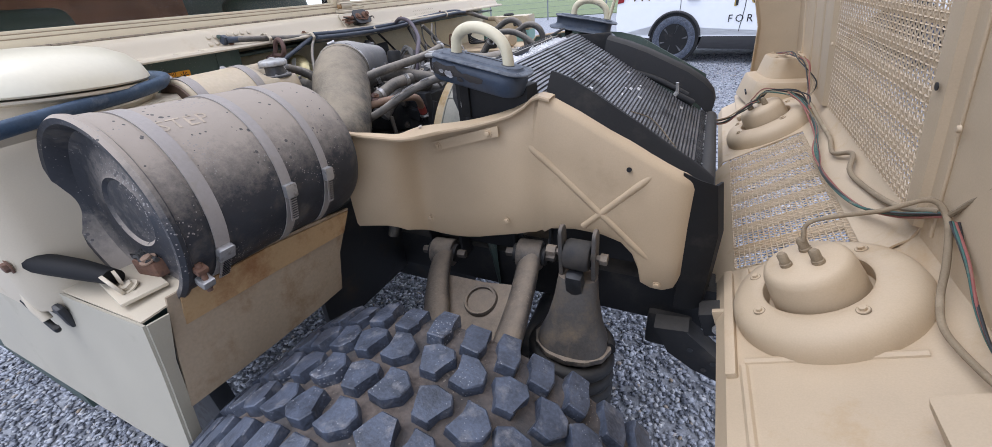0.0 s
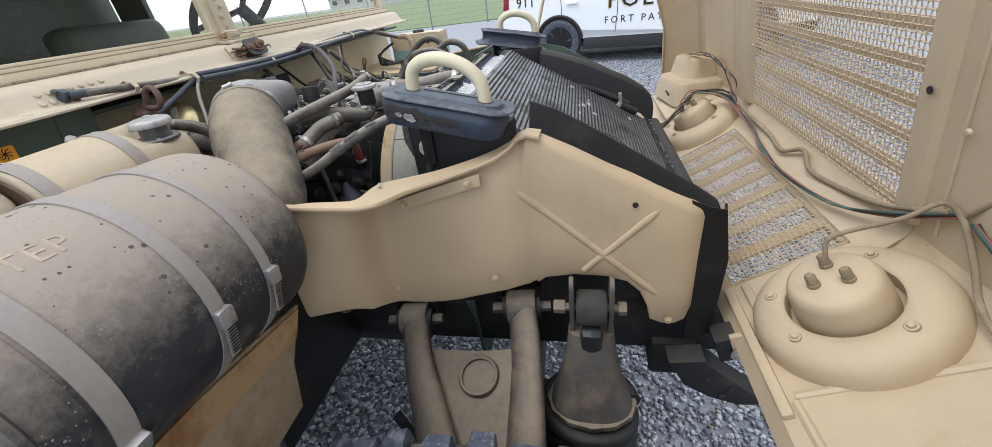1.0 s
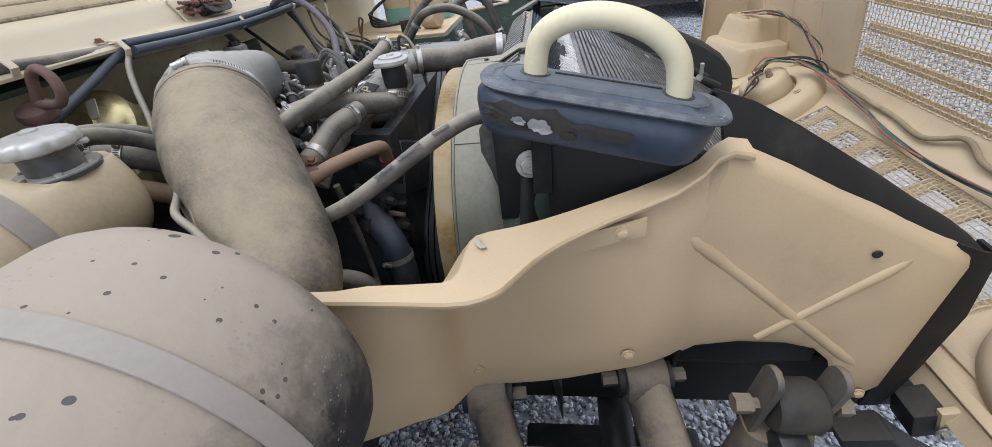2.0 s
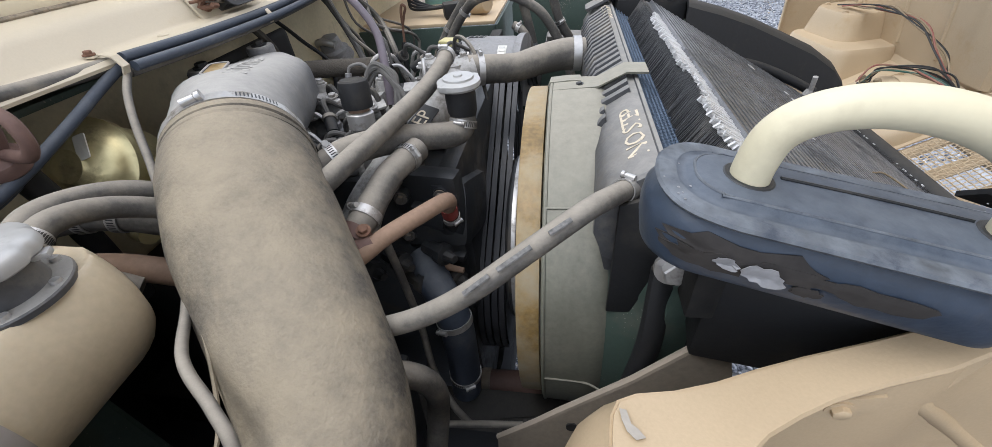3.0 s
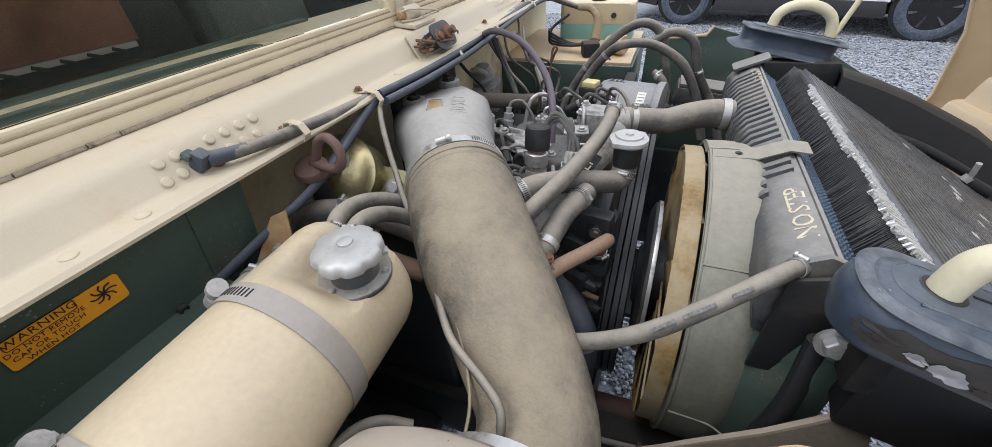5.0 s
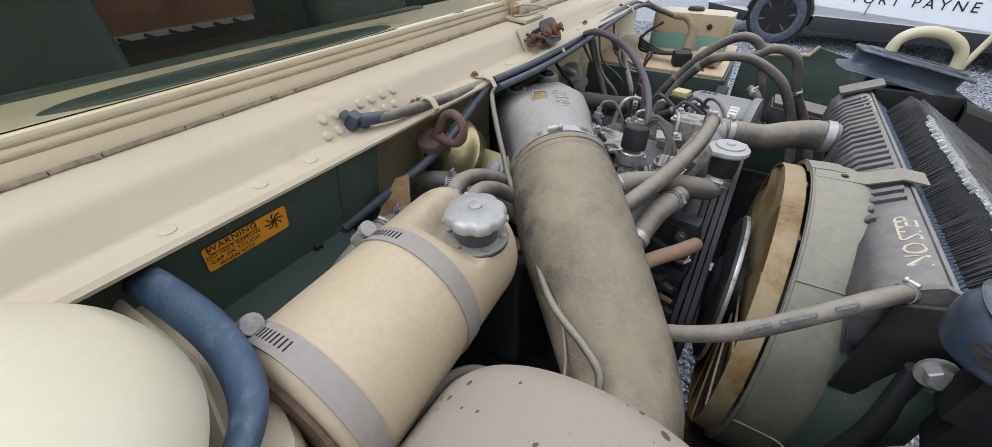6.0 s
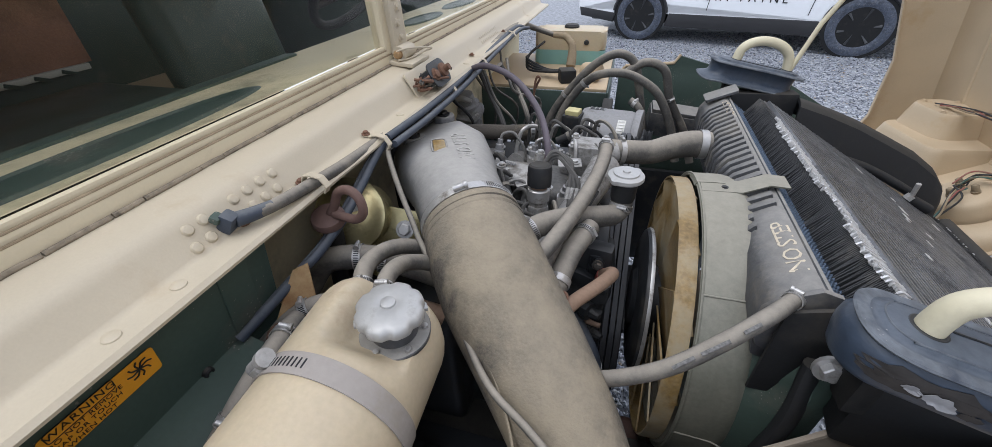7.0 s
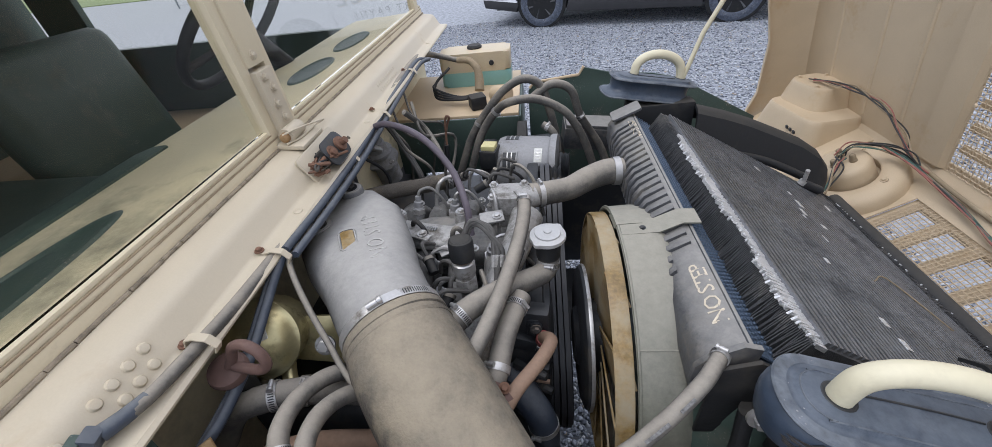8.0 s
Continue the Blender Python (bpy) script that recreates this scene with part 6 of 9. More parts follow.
frng = random.Random(21)
ey = Vector((0, 1, 0))
ym, yh = (RY0 + RY1) / 2, (RY1 - RY0) / 2 - 0.004
for j in range(50):
    f = 0.010 + 0.480 * j / 49
    bend = ey * yh + U_S * frng.uniform(-0.0006, 0.0006) + N_S * frng.uniform(-0.0003, 0.0003)
    add_box(V, Fc, C0 + U_S * f + N_S * 0.0028 + ey * ym, U_S * (0.0027 + frng.uniform(-0.0003, 0.0003)), bend, N_S * 0.0030)
nf = 230
for j in range(nf):
    f = j / (nf - 1)
    y = RY0 + (RY1 - RY0) * f
    bare = noise.noise(Vector((y * 9, 0.3, 0))) + 0.25 * noise.noise(Vector((y * 40, 4, 0)))
    tilt = Vector((frng.uniform(-0.3, 0.3), frng.uniform(-0.35, 0.35), 0))
    top = -0.004 + frng.uniform(-0.003, 0.003)
    add_box(V2, F2, C0 - U_S * 0.004 + ey * y - N_S * 0.024 + tilt * 0.004, U_S * 0.006, ey * 0.0008 + N_S * 0.0003 * frng.uniform(-1, 1), -N_S * 0.022 + tilt * 0.006)
    if bare > -0.30:
        ln = 0.012 + 0.034 * max(0, bare + 0.12) * frng.uniform(0.5, 1.4)
        add_box(V3, F3, C0 + U_S * (0.002 + frng.uniform(-0.003, 0.004)) + ey * y + N_S * (top * 0.4), U_S * ln * 0.6 + ey * frng.uniform(-0.002, 0.002), ey * 0.0015, N_S * 0.0030 + U_S * frng.uniform(-0.0015, 0.0015))
    add_box(V2, F2, C0 + U_S * 0.506 + ey * y - N_S * 0.012 + tilt * 0.003, U_S * 0.012, ey * 0.0009, N_S * 0.020 + tilt * 0.004)
    if frng.random() < 0.16:
        add_box(V3, F3, C0 + U_S * 0.515 + ey * y + N_S * 0.008, U_S * 0.005, ey * 0.0012, N_S * 0.002)
for k in range(11):
    s0, y = frng.uniform(0.05, 0.46), frng.uniform(RY0 + 0.03, RY1 - 0.03)
    add_box(V3, F3, C0 + U_S * s0 + ey * y + N_S * 0.0060, U_S * frng.uniform(0.002, 0.006), ey * frng.uniform(0.003, 0.014), N_S * 0.0005)
for name, v, f, m, lab in (("fin_pack", V, Fc, FIN_TOP, "dark fin strips"), ("fin_edge", V2, F2, FIN, "crushed black edge fins"), ("bare_fin_edge", V3, F3, FIN_BARE, "bent bare aluminium fins")):
    me = bpy.data.meshes.new(name)
    me.from_pydata([tuple(Vector(p) - condenser.location) for p in v], [], f)
    me.materials.append(m)
    ob = tagged(new(name, me), lab, kind="stuff")
    ob.parent = condenser
part("header_tube", tub([C0 + U_S * 0.530 + ey * RY0 + N_S * 0.004, C0 + U_S * 0.530 + ey * RY1 + N_S * 0.004], 0.019, n=14, smooth=False), BLACK, condenser)
for yy, s0 in ((1.205, 0.40), (1.775, 0.40)):
    f = part("service_valve", tub([C0 + U_S * s0 + ey * yy + N_S * 0.012, C0 + U_S * (s0 + 0.05) + ey * yy + N_S * 0.016], 0.011, n=12, smooth=False), BLACK, condenser, "black service valve")
    part("valve_stem", tub([C0 + U_S * s0 + ey * yy + N_S * 0.012, C0 + U_S * (s0 - 0.025) + ey * (yy - 0.006) + N_S * 0.045], 0.005, n=8, smooth=False), ALU, f)
    part("valve_cap", lat([(0, 0), (0.014, 0), (0.014, 0.012), (0, 0.014)], C0 + U_S * (s0 + 0.045) + ey * (yy + 0.012) + N_S * 0.01, U_S, 14), BLACK, f)
    part("valve_nut", lat([(0, 0), (0.010, 0), (0.010, 0.012), (0, 0.012)], C0 + U_S * (s0 - 0.004) + ey * yy + N_S * 0.008, N_S, 6), ALU, f)
part("twig", tub([C0 + U_S * 0.30 + ey * 1.40 + N_S * 0.006, C0 + U_S * 0.36 + ey * 1.43 + N_S * 0.008, C0 + U_S * 0.44 + ey * 1.35 + N_S * 0.006], 0.0013, n=5), LOOM, condenser, "dry twig")

# rubber air seals beside the stack
side_seal = thing("radiator_side_seal", (-0.1, 1.13, 0.9), "black rubber air seal beside the condenser", "seal")
part("flap", sheet([[(x, 1.090, z - 0.006), (x, 1.104, z + 0.3 * h), (x, 1.118, z + 0.75 * h), (x, 1.128, z + h), (x, 1.142, z + h - 0.002), (x, 1.162, z + h - 0.018)]
                    for x, z, h in ((-0.240, 1.203, 0.034), (-0.20, 1.184, 0.038), (-0.15, 1.157, 0.036), (-0.10, 1.129, 0.032), (-0.05, 1.103, 0.026), (0.0, 1.075, 0.020), (0.05, 1.050, 0.014), (0.085, 1.030, 0.008))], 0.004), BLACK_RUBBER, side_seal)
part("front_flap", sheet([[(0.030, 1.086, 1.062), (0.046, 1.086, 0.95), (0.050, 1.088, 0.84), (0.052, 1.09, 0.735)], [(0.062, 1.088, 1.048), (0.080, 1.088, 0.94), (0.080, 1.09, 0.83), (0.080, 1.092, 0.735)], [(0.088, 1.098, 1.036), (0.106, 1.098, 0.93), (0.104, 1.10, 0.82), (0.100, 1.102, 0.74)], [(0.098, 1.13, 1.030), (0.116, 1.13, 0.925), (0.113, 1.13, 0.815), (0.108, 1.13, 0.74)]], 0.005), BLACK_RUBBER, side_seal)
far_seal = thing("radiator_side_seal", (-0.1, 1.87, 0.9), "thick curved black rubber air seal beside the condenser", "seal")
rows = []
for x, z in ((-0.285, 1.213), (-0.215, 1.192), (-0.15, 1.168), (-0.08, 1.136), (-0.01, 1.103), (0.045, 1.066), (0.072, 1.035), (0.082, 1.005)):
    rows.append([(x, 1.835, z - 0.075), (x, 1.845, z - 0.03), (x + 0.002, 1.853, z - 0.006), (x + 0.004, 1.866, z), (x + 0.006, 1.890, z + 0.004), (x + 0.006, 1.915, z - 0.004), (x + 0.004, 1.92, z - 0.04)])
part("flap", sheet(rows, 0.006), BLACK, far_seal)
part("pipe", tub([(-0.19, 1.825, 1.105), (-0.12, 1.828, 1.085), (-0.06, 1.825, 1.06), (0.0, 1.82, 1.03)], 0.010, n=10), BLACK, far_seal)

# ---- shroud, fan, belts
part("seam", tub([FANC + Vector((-0.5505, 0.2500 * math.cos(a), 0.2500 * math.sin(a))) for a in np.linspace(0, 2 * math.pi, 60)], 0.0022, n=8), GREEN_L, shroud)
for a in (132, 183):
    ca, sa = math.cos(radians(a)), math.sin(radians(a))
    part("joint", tub([FANC + Vector((-0.550, 0.2508 * ca, 0.2508 * sa)), FANC + Vector((-0.502, 0.2526 * ca, 0.2526 * sa)), FANC + Vector((-0.480, 0.262 * ca, 0.262 * sa))], 0.0014, n=6), GREEN_L, shroud)
part("top_lip", sheet([[FANC + Vector((x, r * math.cos(a), r * math.sin(a))) for x, r in ((-0.556, 0.2455), (-0.553, 0.2525), (-0.530, 0.2545), (-0.512, 0.2545))] for a in np.linspace(radians(72), radians(84), 5)], 0.003), GREEN_L, shroud)
part("cowling", sheet([[(-0.484, FANC.y + 0.2465 * math.cos(a), FANC.z + 0.2465 * math.sin(a)), (-0.460, FANC.y + 0.252 * math.cos(a), min(1.14, FANC.z + 0.258 * math.sin(a))), (-0.435, min(1.79, max(1.120, FANC.y + 0.30 * math.cos(a))), min(1.13, max(0.62, FANC.z + 0.30 * math.sin(a)))),
                        (-0.405, min(1.80, max(1.13, 1.485 + 0.50 * math.cos(a))), min(1.13, max(0.55, 0.90 + 0.45 * math.sin(a))))] for a in np.linspace(0, 2 * math.pi, 65)], 0.003), GREEN, shroud, "dark green shroud cowling")
pul = thing("fan_pulley", (-0.60, 1.383, 0.83), "shiny steel fan pulley behind the belts", "pulley")
part("disc", lat([(0, -0.612), (0.118, -0.612), (0.134, -0.606), (0.137, -0.600), (0.137, -0.596), (0.130, -0.594), (0, -0.594)], FANC, (1, 0, 0), 56), DARK, pul)
part("bright_rim", lat([(0.1345, -0.601), (0.1385, -0.601), (0.1390, -0.598), (0.1385, -0.595), (0.1345, -0.595), (0.1345, -0.601)], FANC, (1, 0, 0), 64), STEEL, pul, "polished steel rim")


def belt(x, loop, w=0.0095, t=0.006):
    """A flat V-belt round the points of a loop in the plane of x."""
    pts = loop
    n = len(pts)
    bm = bmesh.new()
    rings = []
    for i in range(n):
        a, b, c = Vector(pts[i - 1]), Vector(pts[i]), Vector(pts[(i + 1) % n])
        tng = (c - a).normalized()
        nr = Vector((tng.y, -tng.x))
        ring = []
        for dx, dn in ((-w / 2, t / 2), (w / 2, t / 2), (w * 0.35, -t / 2), (-w * 0.35, -t / 2)):
            q = b + nr * dn
            ring.append(bm.verts.new((x + dx, q.x, q.y)))
        rings.append(ring)
    grid_faces(bm, rings, close_v=True)
    return bm


def wrap(circles):
    """The outer loop round circles of (y, z, r), taken counter-clockwise."""
    out = []
    n = len(circles)
    for i in range(n):
        (y0, z0, r0), (y1, z1, r1), (y2, z2, r2) = circles[i - 1], circles[i], circles[(i + 1) % n]

        def out_angle(ya, za, ra, yb, zb, rb):
            d = math.hypot(yb - ya, zb - za)
            return math.atan2(zb - za, yb - ya) - math.acos(max(-1, min(1, (ra - rb) / d)))
        a0 = out_angle(y0, z0, r0, y1, z1, r1)
        a1 = out_angle(y1, z1, r1, y2, z2, r2)
        while a1 < a0:
            a1 += 2 * math.pi
        for k in range(13):
            a = a0 + (a1 - a0) * k / 12
            out.append((y1 + r1 * math.cos(a), z1 + r1 * math.sin(a)))
    return out


loops = [wrap([(1.425, 0.822, 0.135), (1.62, 0.90, 0.05), (1.715, 1.125, 0.036)]), wrap([(1.425, 0.822, 0.135), (1.56, 0.93, 0.11), (1.70, 1.10, 0.04)])]
for i, x in enumerate((-0.668, -0.656, -0.643, -0.631)):
    solo("drive_belt", belt(x, loops[0 if i < 2 else 1]), RUBBER_BELT, "worn black rubber engine drive belt", "belt", group="drive belts")
for i, (y, z, r) in enumerate(((1.425, 0.822, 0.131), (1.715, 1.125, 0.032), (1.58, 0.92, 0.07))):
    prof = []
    for k in range(4):
        x = -0.674 + 0.0124 * k
        prof += [(r + 0.003, x), (r - 0.006, x + 0.006)]
    prof += [(r + 0.003, -0.624), (0, -0.624)]
    solo("grooved_pulley", lat([(0, -0.674)] + prof, (0, y, z), (1, 0, 0), 40), DARK, "black grooved belt pulley", "pulley", group="belt pulleys")

# ---- engine: castings, sensors, pipes
manifold = thing("intake_manifold", (-0.85, 1.5, 1.05), "dusty cast aluminium intake manifold on the engine", "manifold")
part("plenum_casting", loft([((-0.72, 1.50, 1.115), (0, 0.045, 0), (0, 0, 0.028), 0.7), ((-0.78, 1.50, 1.125), (0, 0.060, 0), (0, 0, 0.030), 0.6), ((-0.90, 1.49, 1.130), (0, 0.062, 0), (0, 0, 0.030), 0.6), ((-1.0, 1.47, 1.13), (0, 0.05, 0), (0, 0, 0.026), 0.6)]), CAST_DARK, manifold)
part("cast_bar", loft([((-0.955, 1.475, 1.172), (0.014, 0.026, 0), (0, 0, 0.016), 0.7), ((-0.90, 1.452, 1.178), (0.012, 0.026, 0), (0, 0, 0.016), 0.7), ((-0.845, 1.440, 1.178), (0.008, 0.028, 0), (0, 0, 0.014), 0.7), ((-0.815, 1.455, 1.184), (0.002, 0.034, 0), (0, 0, 0.012), 0.7)]), ALU, manifold, "bare cast aluminium runner")
for x, y, z in ((-0.945, 1.495, 1.196), (-0.822, 1.478, 1.204)):
    part("boss", lat([(0, -0.02), (0.013, -0.02), (0.012, 0.004), (0, 0.005)], (x, y, z), (0.1, 0.1, 1), 18), ALU, manifold)
    part("bolt", blt((x, y, z + 0.005), (0.1, 0.1, 1), 0.0065, 0.007), STEEL, manifold)
for k in range(4):
    x = -0.76 - 0.065 * k
    for s in (-1, 1):
        part("runner", tub([(x, 1.49 + s * 0.06, 1.145), (x, 1.49 + s * 0.11, 1.13), (x + 0.005, 1.49 + s * 0.15, 1.09)], [0.020, 0.019, 0.022], n=12), CAST_DARK, manifold)
        part("bolt", blt((x + 0.03, 1.49 + s * 0.075, 1.172), (0, 0, 1), 0.006, 0.008), STEEL, manifold)
letters("cast_mark", "I I I I I I I", 0.014, (-0.880, 1.452, 1.1945), (0.93, -0.3, 0.02), (0.3, 0.93, 0), ALT, manifold, 0.001, 0.8)
cross = thing("coolant_crossover", (-0.72, 1.4, 1.05), "dusty cast aluminium coolant crossover with a black sticker", "coolant casting")
part("arm", tub([(-0.700, 1.475, 1.195), (-0.715, 1.42, 1.185), (-0.745, 1.34, 1.165), (-0.775, 1.26, 1.135), (-0.79, 1.22, 1.10)], [0.030, 0.026, 0.024, 0.024, 0.026], n=18), ALU, cross)
part("outlet", loft([((-0.735, 1.535, 1.15), (0.04, 0.0, 0), (0, 0.03, 0), 0.7), ((-0.735, 1.535, 1.188), (0.04, 0.0, 0), (0, 0.032, 0), 0.6), ((-0.735, 1.535, 1.214), (0.036, 0.0, 0), (0, 0.028, 0), 0.5)]), ALU, cross)
part("outlet_neck", tub([(-0.72, 1.525, 1.194), (-0.685, 1.542, 1.197)], 0.0235, n=20, smooth=False), ALU, cross)
for dx, dy in ((-0.03, -0.022), (0.03, 0.022), (-0.03, 0.022)):
    part("bolt", blt((-0.735 + dx, 1.535 + dy, 1.214), (0, 0, 1), 0.006, 0.008), STEEL, cross)
sd, sn = Vector((0.30, 0.93, 0.24)).normalized(), Vector((0.12, -0.42, 0.90))
sn = (sn - sd * sn.dot(sd)).normalized()
su = sn.cross(sd)
sc = Vector((-0.7255, 1.366, 1.1725)) + sn * 0.0248
st = part("sticker", prism(bmesh.new(), rounded(0.048, 0.026, 0.003, 3), sc, sd, su, 0.0012), INK, cross, "black sticker")
letters("sticker_text", "EP", 0.028, sc + sn * 0.0016 - sd * 0.002, sd, su, LETTER, cross, 0.0002, 1.0)

neck = thing("filler_neck", (-0.667, 1.37, 1.1), "black filler neck with a grey metal cap", "filler neck")
part("tube", lat([(0.0, 1.198), (0.0170, 1.198), (0.0195, 1.206), (0.0200, 1.226), (0.0185, 1.238), (0, 1.238)], (-0.6655, 1.360, 0), (0, 0, 1), 28), BLACK, neck)
capb = bmesh.new()
rings = []
for r, h in ((0.020, 1.236), (0.026, 1.237), (0.028, 1.240), (0.0275, 1.245), (0.020, 1.2475), (0.0195, 1.250), (0.006, 1.2505), (0.0055, 1.2525), (0, 1.253)):
    rings.append([capb.verts.new((-0.6655 + r * (1 + (0.16 * max(0, math.cos(2 * a)) ** 12 if r > 0.025 else 0)) * math.cos(a + 0.9), 1.360 + r * (1 + (0.16 * max(0, math.cos(2 * a)) ** 12 if r > 0.025 else 0)) * math.sin(a + 0.9), h)) for a in np.linspace(0, 2 * math.pi, 56, endpoint=False)])
grid_faces(capb, rings)
bmesh.ops.remove_doubles(capb, verts=capb.verts, dist=0.00005)
part("cap", capb, CAP_METAL, neck, "eared grey metal cap")


def hose(pts, r, material, label, clamps=(), n=18, cat="hose", group=""):
    """A hose with worm clamps at the given fractions of its length."""
    mid = pts[len(pts) // 2]
    root = thing("hose", mid, label, cat, group)
    part("tube", tub(pts, r, n=n), material, root)
    C = curve_points(pts)
    rr = r if not isinstance(r, (list, tuple)) else None
    for f, screw in clamps:
        i = min(len(C) - 2, max(1, int(f * (len(C) - 1))))
        ax = C[i + 1] - C[i - 1]
        rad = rr if rr else float(np.interp(f, np.linspace(0, 1, len(r)), r))
        clamp_parts(root, C[i], ax, rad + 0.0004, 0.010, screw)
    return root


uh = hose([(-0.502, 1.633, 1.188), (-0.535, 1.628, 1.190), (-0.575, 1.605, 1.190), (-0.615, 1.575, 1.188), (-0.655, 1.555, 1.193), (-0.695, 1.54, 1.197)], [0.027, 0.027, 0.025, 0.0235, 0.0235, 0.0245], RUBBER, "thick dusty rubber upper radiator hose", [(0.90, (0, 0, 1))], 26)
clamp_parts(uh, Vector((-0.515, 1.632, 1.189)), (-1, -0.1, 0.03), 0.0285, 0.014, (0, 1, 0.2))
vent_hose = hose([(-0.476, 1.168, 1.214), (-0.490, 1.150, 1.219), (-0.512, 1.126, 1.222), (-0.552, 1.096, 1.208), (-0.599, 1.071, 1.183), (-0.640, 1.062, 1.160), (-0.68, 1.06, 1.142), (-0.72, 1.065, 1.125), (-0.76, 1.08, 1.10)], 0.0092, RUBBER, "grey rubber coolant vent hose crossing the shroud", [(0.03, (0.2, 0.3, 1))], 16)
for p, q in (((-0.603, 1.066, 1.1845), (-0.584, 1.0760, 1.1955)), ((-0.578, 1.079, 1.1985), (-0.553, 1.0920, 1.2115)), ((-0.540, 1.1015, 1.2165), (-0.524, 1.1130, 1.2215))):
    d = Vector((-0.12, -0.72, 0.68)).normalized() * 0.0082
    part("printed_bar", tub([Vector(p) + d, (Vector(p) + Vector(q)) / 2 + d, Vector(q) + d], 0.0022, n=6, flat=0.5), PRINT, vent_hose, "worn pale printing")
hose([(-0.86, 1.17, 1.13), (-0.825, 1.20, 1.175), (-0.790, 1.24, 1.203), (-0.745, 1.280, 1.203), (-0.705, 1.315, 1.190), (-0.678, 1.338, 1.182), (-0.667, 1.353, 1.186), (-0.6655, 1.359, 1.202)], 0.0170, RUBBER, "dusty rubber bypass hose bending up to the filler neck", [(0.90, (0, -0.7, 0.7)), (0.30, (-0.4, 0.2, 1))], 20)
hose([(-0.702, 1.452, 1.250), (-0.703, 1.41, 1.243), (-0.712, 1.35, 1.235), (-0.730, 1.27, 1.229), (-0.755, 1.19, 1.220), (-0.79, 1.13, 1.200), (-0.83, 1.09, 1.165)], 0.0115, RUBBER, "dusty grey heater hose from the filler neck", [(0.02, (0, 0, 1))], 16)
hose([(-0.708, 1.285, 1.190), (-0.7247, 1.235, 1.187), (-0.734, 1.200, 1.176), (-0.742, 1.165, 1.164), (-0.765, 1.12, 1.14)], 0.0152, RUBBER, "short rubber coolant hose with steel clamps", [(0.12, (1, 0, 0.6)), (0.68, (-0.5, -0.5, 0.8))], 16)
hose([(-0.678, 1.268, 1.114), (-0.670, 1.252, 1.134), (-0.668, 1.232, 1.150), (-0.684, 1.198, 1.157), (-0.712, 1.160, 1.157), (-0.735, 1.125, 1.153), (-0.78, 1.09, 1.14)], 0.0098, COPPER, "dusty brown coolant pipe with red end", (), 16)
strap = thing("pipe_clip", (-0.735, 1.15, 1.15), "brown rusted band clip joining two coolant pipes", "clip")
for at, ax, r in (((-0.7425, 1.156, 1.160), (0.25, 0.8, 0.3), 0.0165), ((-0.728, 1.143, 1.1555), (0.7, 0.7, 0.05), 0.0112)):
    part("band", lat([(r - 0.0006, -0.007), (r + 0.0014, -0.007), (r + 0.0014, 0.007), (r - 0.0006, 0.007), (r - 0.0006, -0.007)], at, ax, 24), RUST_RUBBER, strap)
part("bolt", blt((-0.728, 1.150, 1.172), (0.2, -0.3, 0.9), 0.005, 0.006), RUST, strap)
fit = thing("pipe_fitting", (-0.66, 1.275, 1.05), "red and black pipe fitting with a steel clamp", "fitting")
part("elbow", tub([(-0.6775, 1.267, 1.116), (-0.679, 1.272, 1.106), (-0.680, 1.276, 1.097)], 0.0112, n=14), RED_RUBBER, fit, "red rubber sleeve")
part("stub", tub([(-0.680, 1.276, 1.100), (-0.682, 1.284, 1.075), (-0.690, 1.30, 1.05)], 0.0100, n=12), DARK, fit)
clamp_parts(fit, Vector((-0.6805, 1.279, 1.090)), (0.05, -0.3, 0.9), 0.0115, 0.009, (0.6, -0.6, 0.2))
hose([(-0.735, 1.285, 1.01), (-0.712, 1.245, 0.995), (-0.690, 1.222, 0.972), (-0.682, 1.214, 0.940), (-0.681, 1.212, 0.90), (-0.683, 1.212, 0.84), (-0.688, 1.215, 0.78), (-0.70, 1.22, 0.68)], 0.025, RUBBER_BL, "black rubber lower radiator hose", [(0.40, (-0.4, -1, 0)), (0.80, (0.6, -1, 0))], 22)
hose([(-0.76, 1.10, 0.99), (-0.725, 1.09, 1.012), (-0.700, 1.09, 1.012), (-0.683, 1.094, 0.995), (-0.677, 1.098, 0.96), (-0.684, 1.10, 0.91), (-0.69, 1.08, 0.86), (-0.70, 1.06, 0.80)], 0.0145, RUBBER, "grey rubber drain hose beside the frame", (), 18)
hose([(-1.07, 1.535, 1.195), (-1.03, 1.558, 1.200), (-0.975, 1.590, 1.194), (-0.915, 1.618, 1.186), (-0.862, 1.645, 1.181)], [0.016, 0.0165, 0.016, 0.0165, 0.0185], LOOM_DARK, "dusty braided engine harness", [(0.95, (0, 0, 1))], 18, "harness")
hose([(-1.03, 1.66, 1.305), (-0.975, 1.63, 1.326), (-0.90, 1.585, 1.315), (-0.840, 1.535, 1.272), (-0.808, 1.47, 1.232), (-0.802, 1.445, 1.18)], 0.0065, PURPLE, "thin purple-grey vacuum hose over the engine", (), 12)
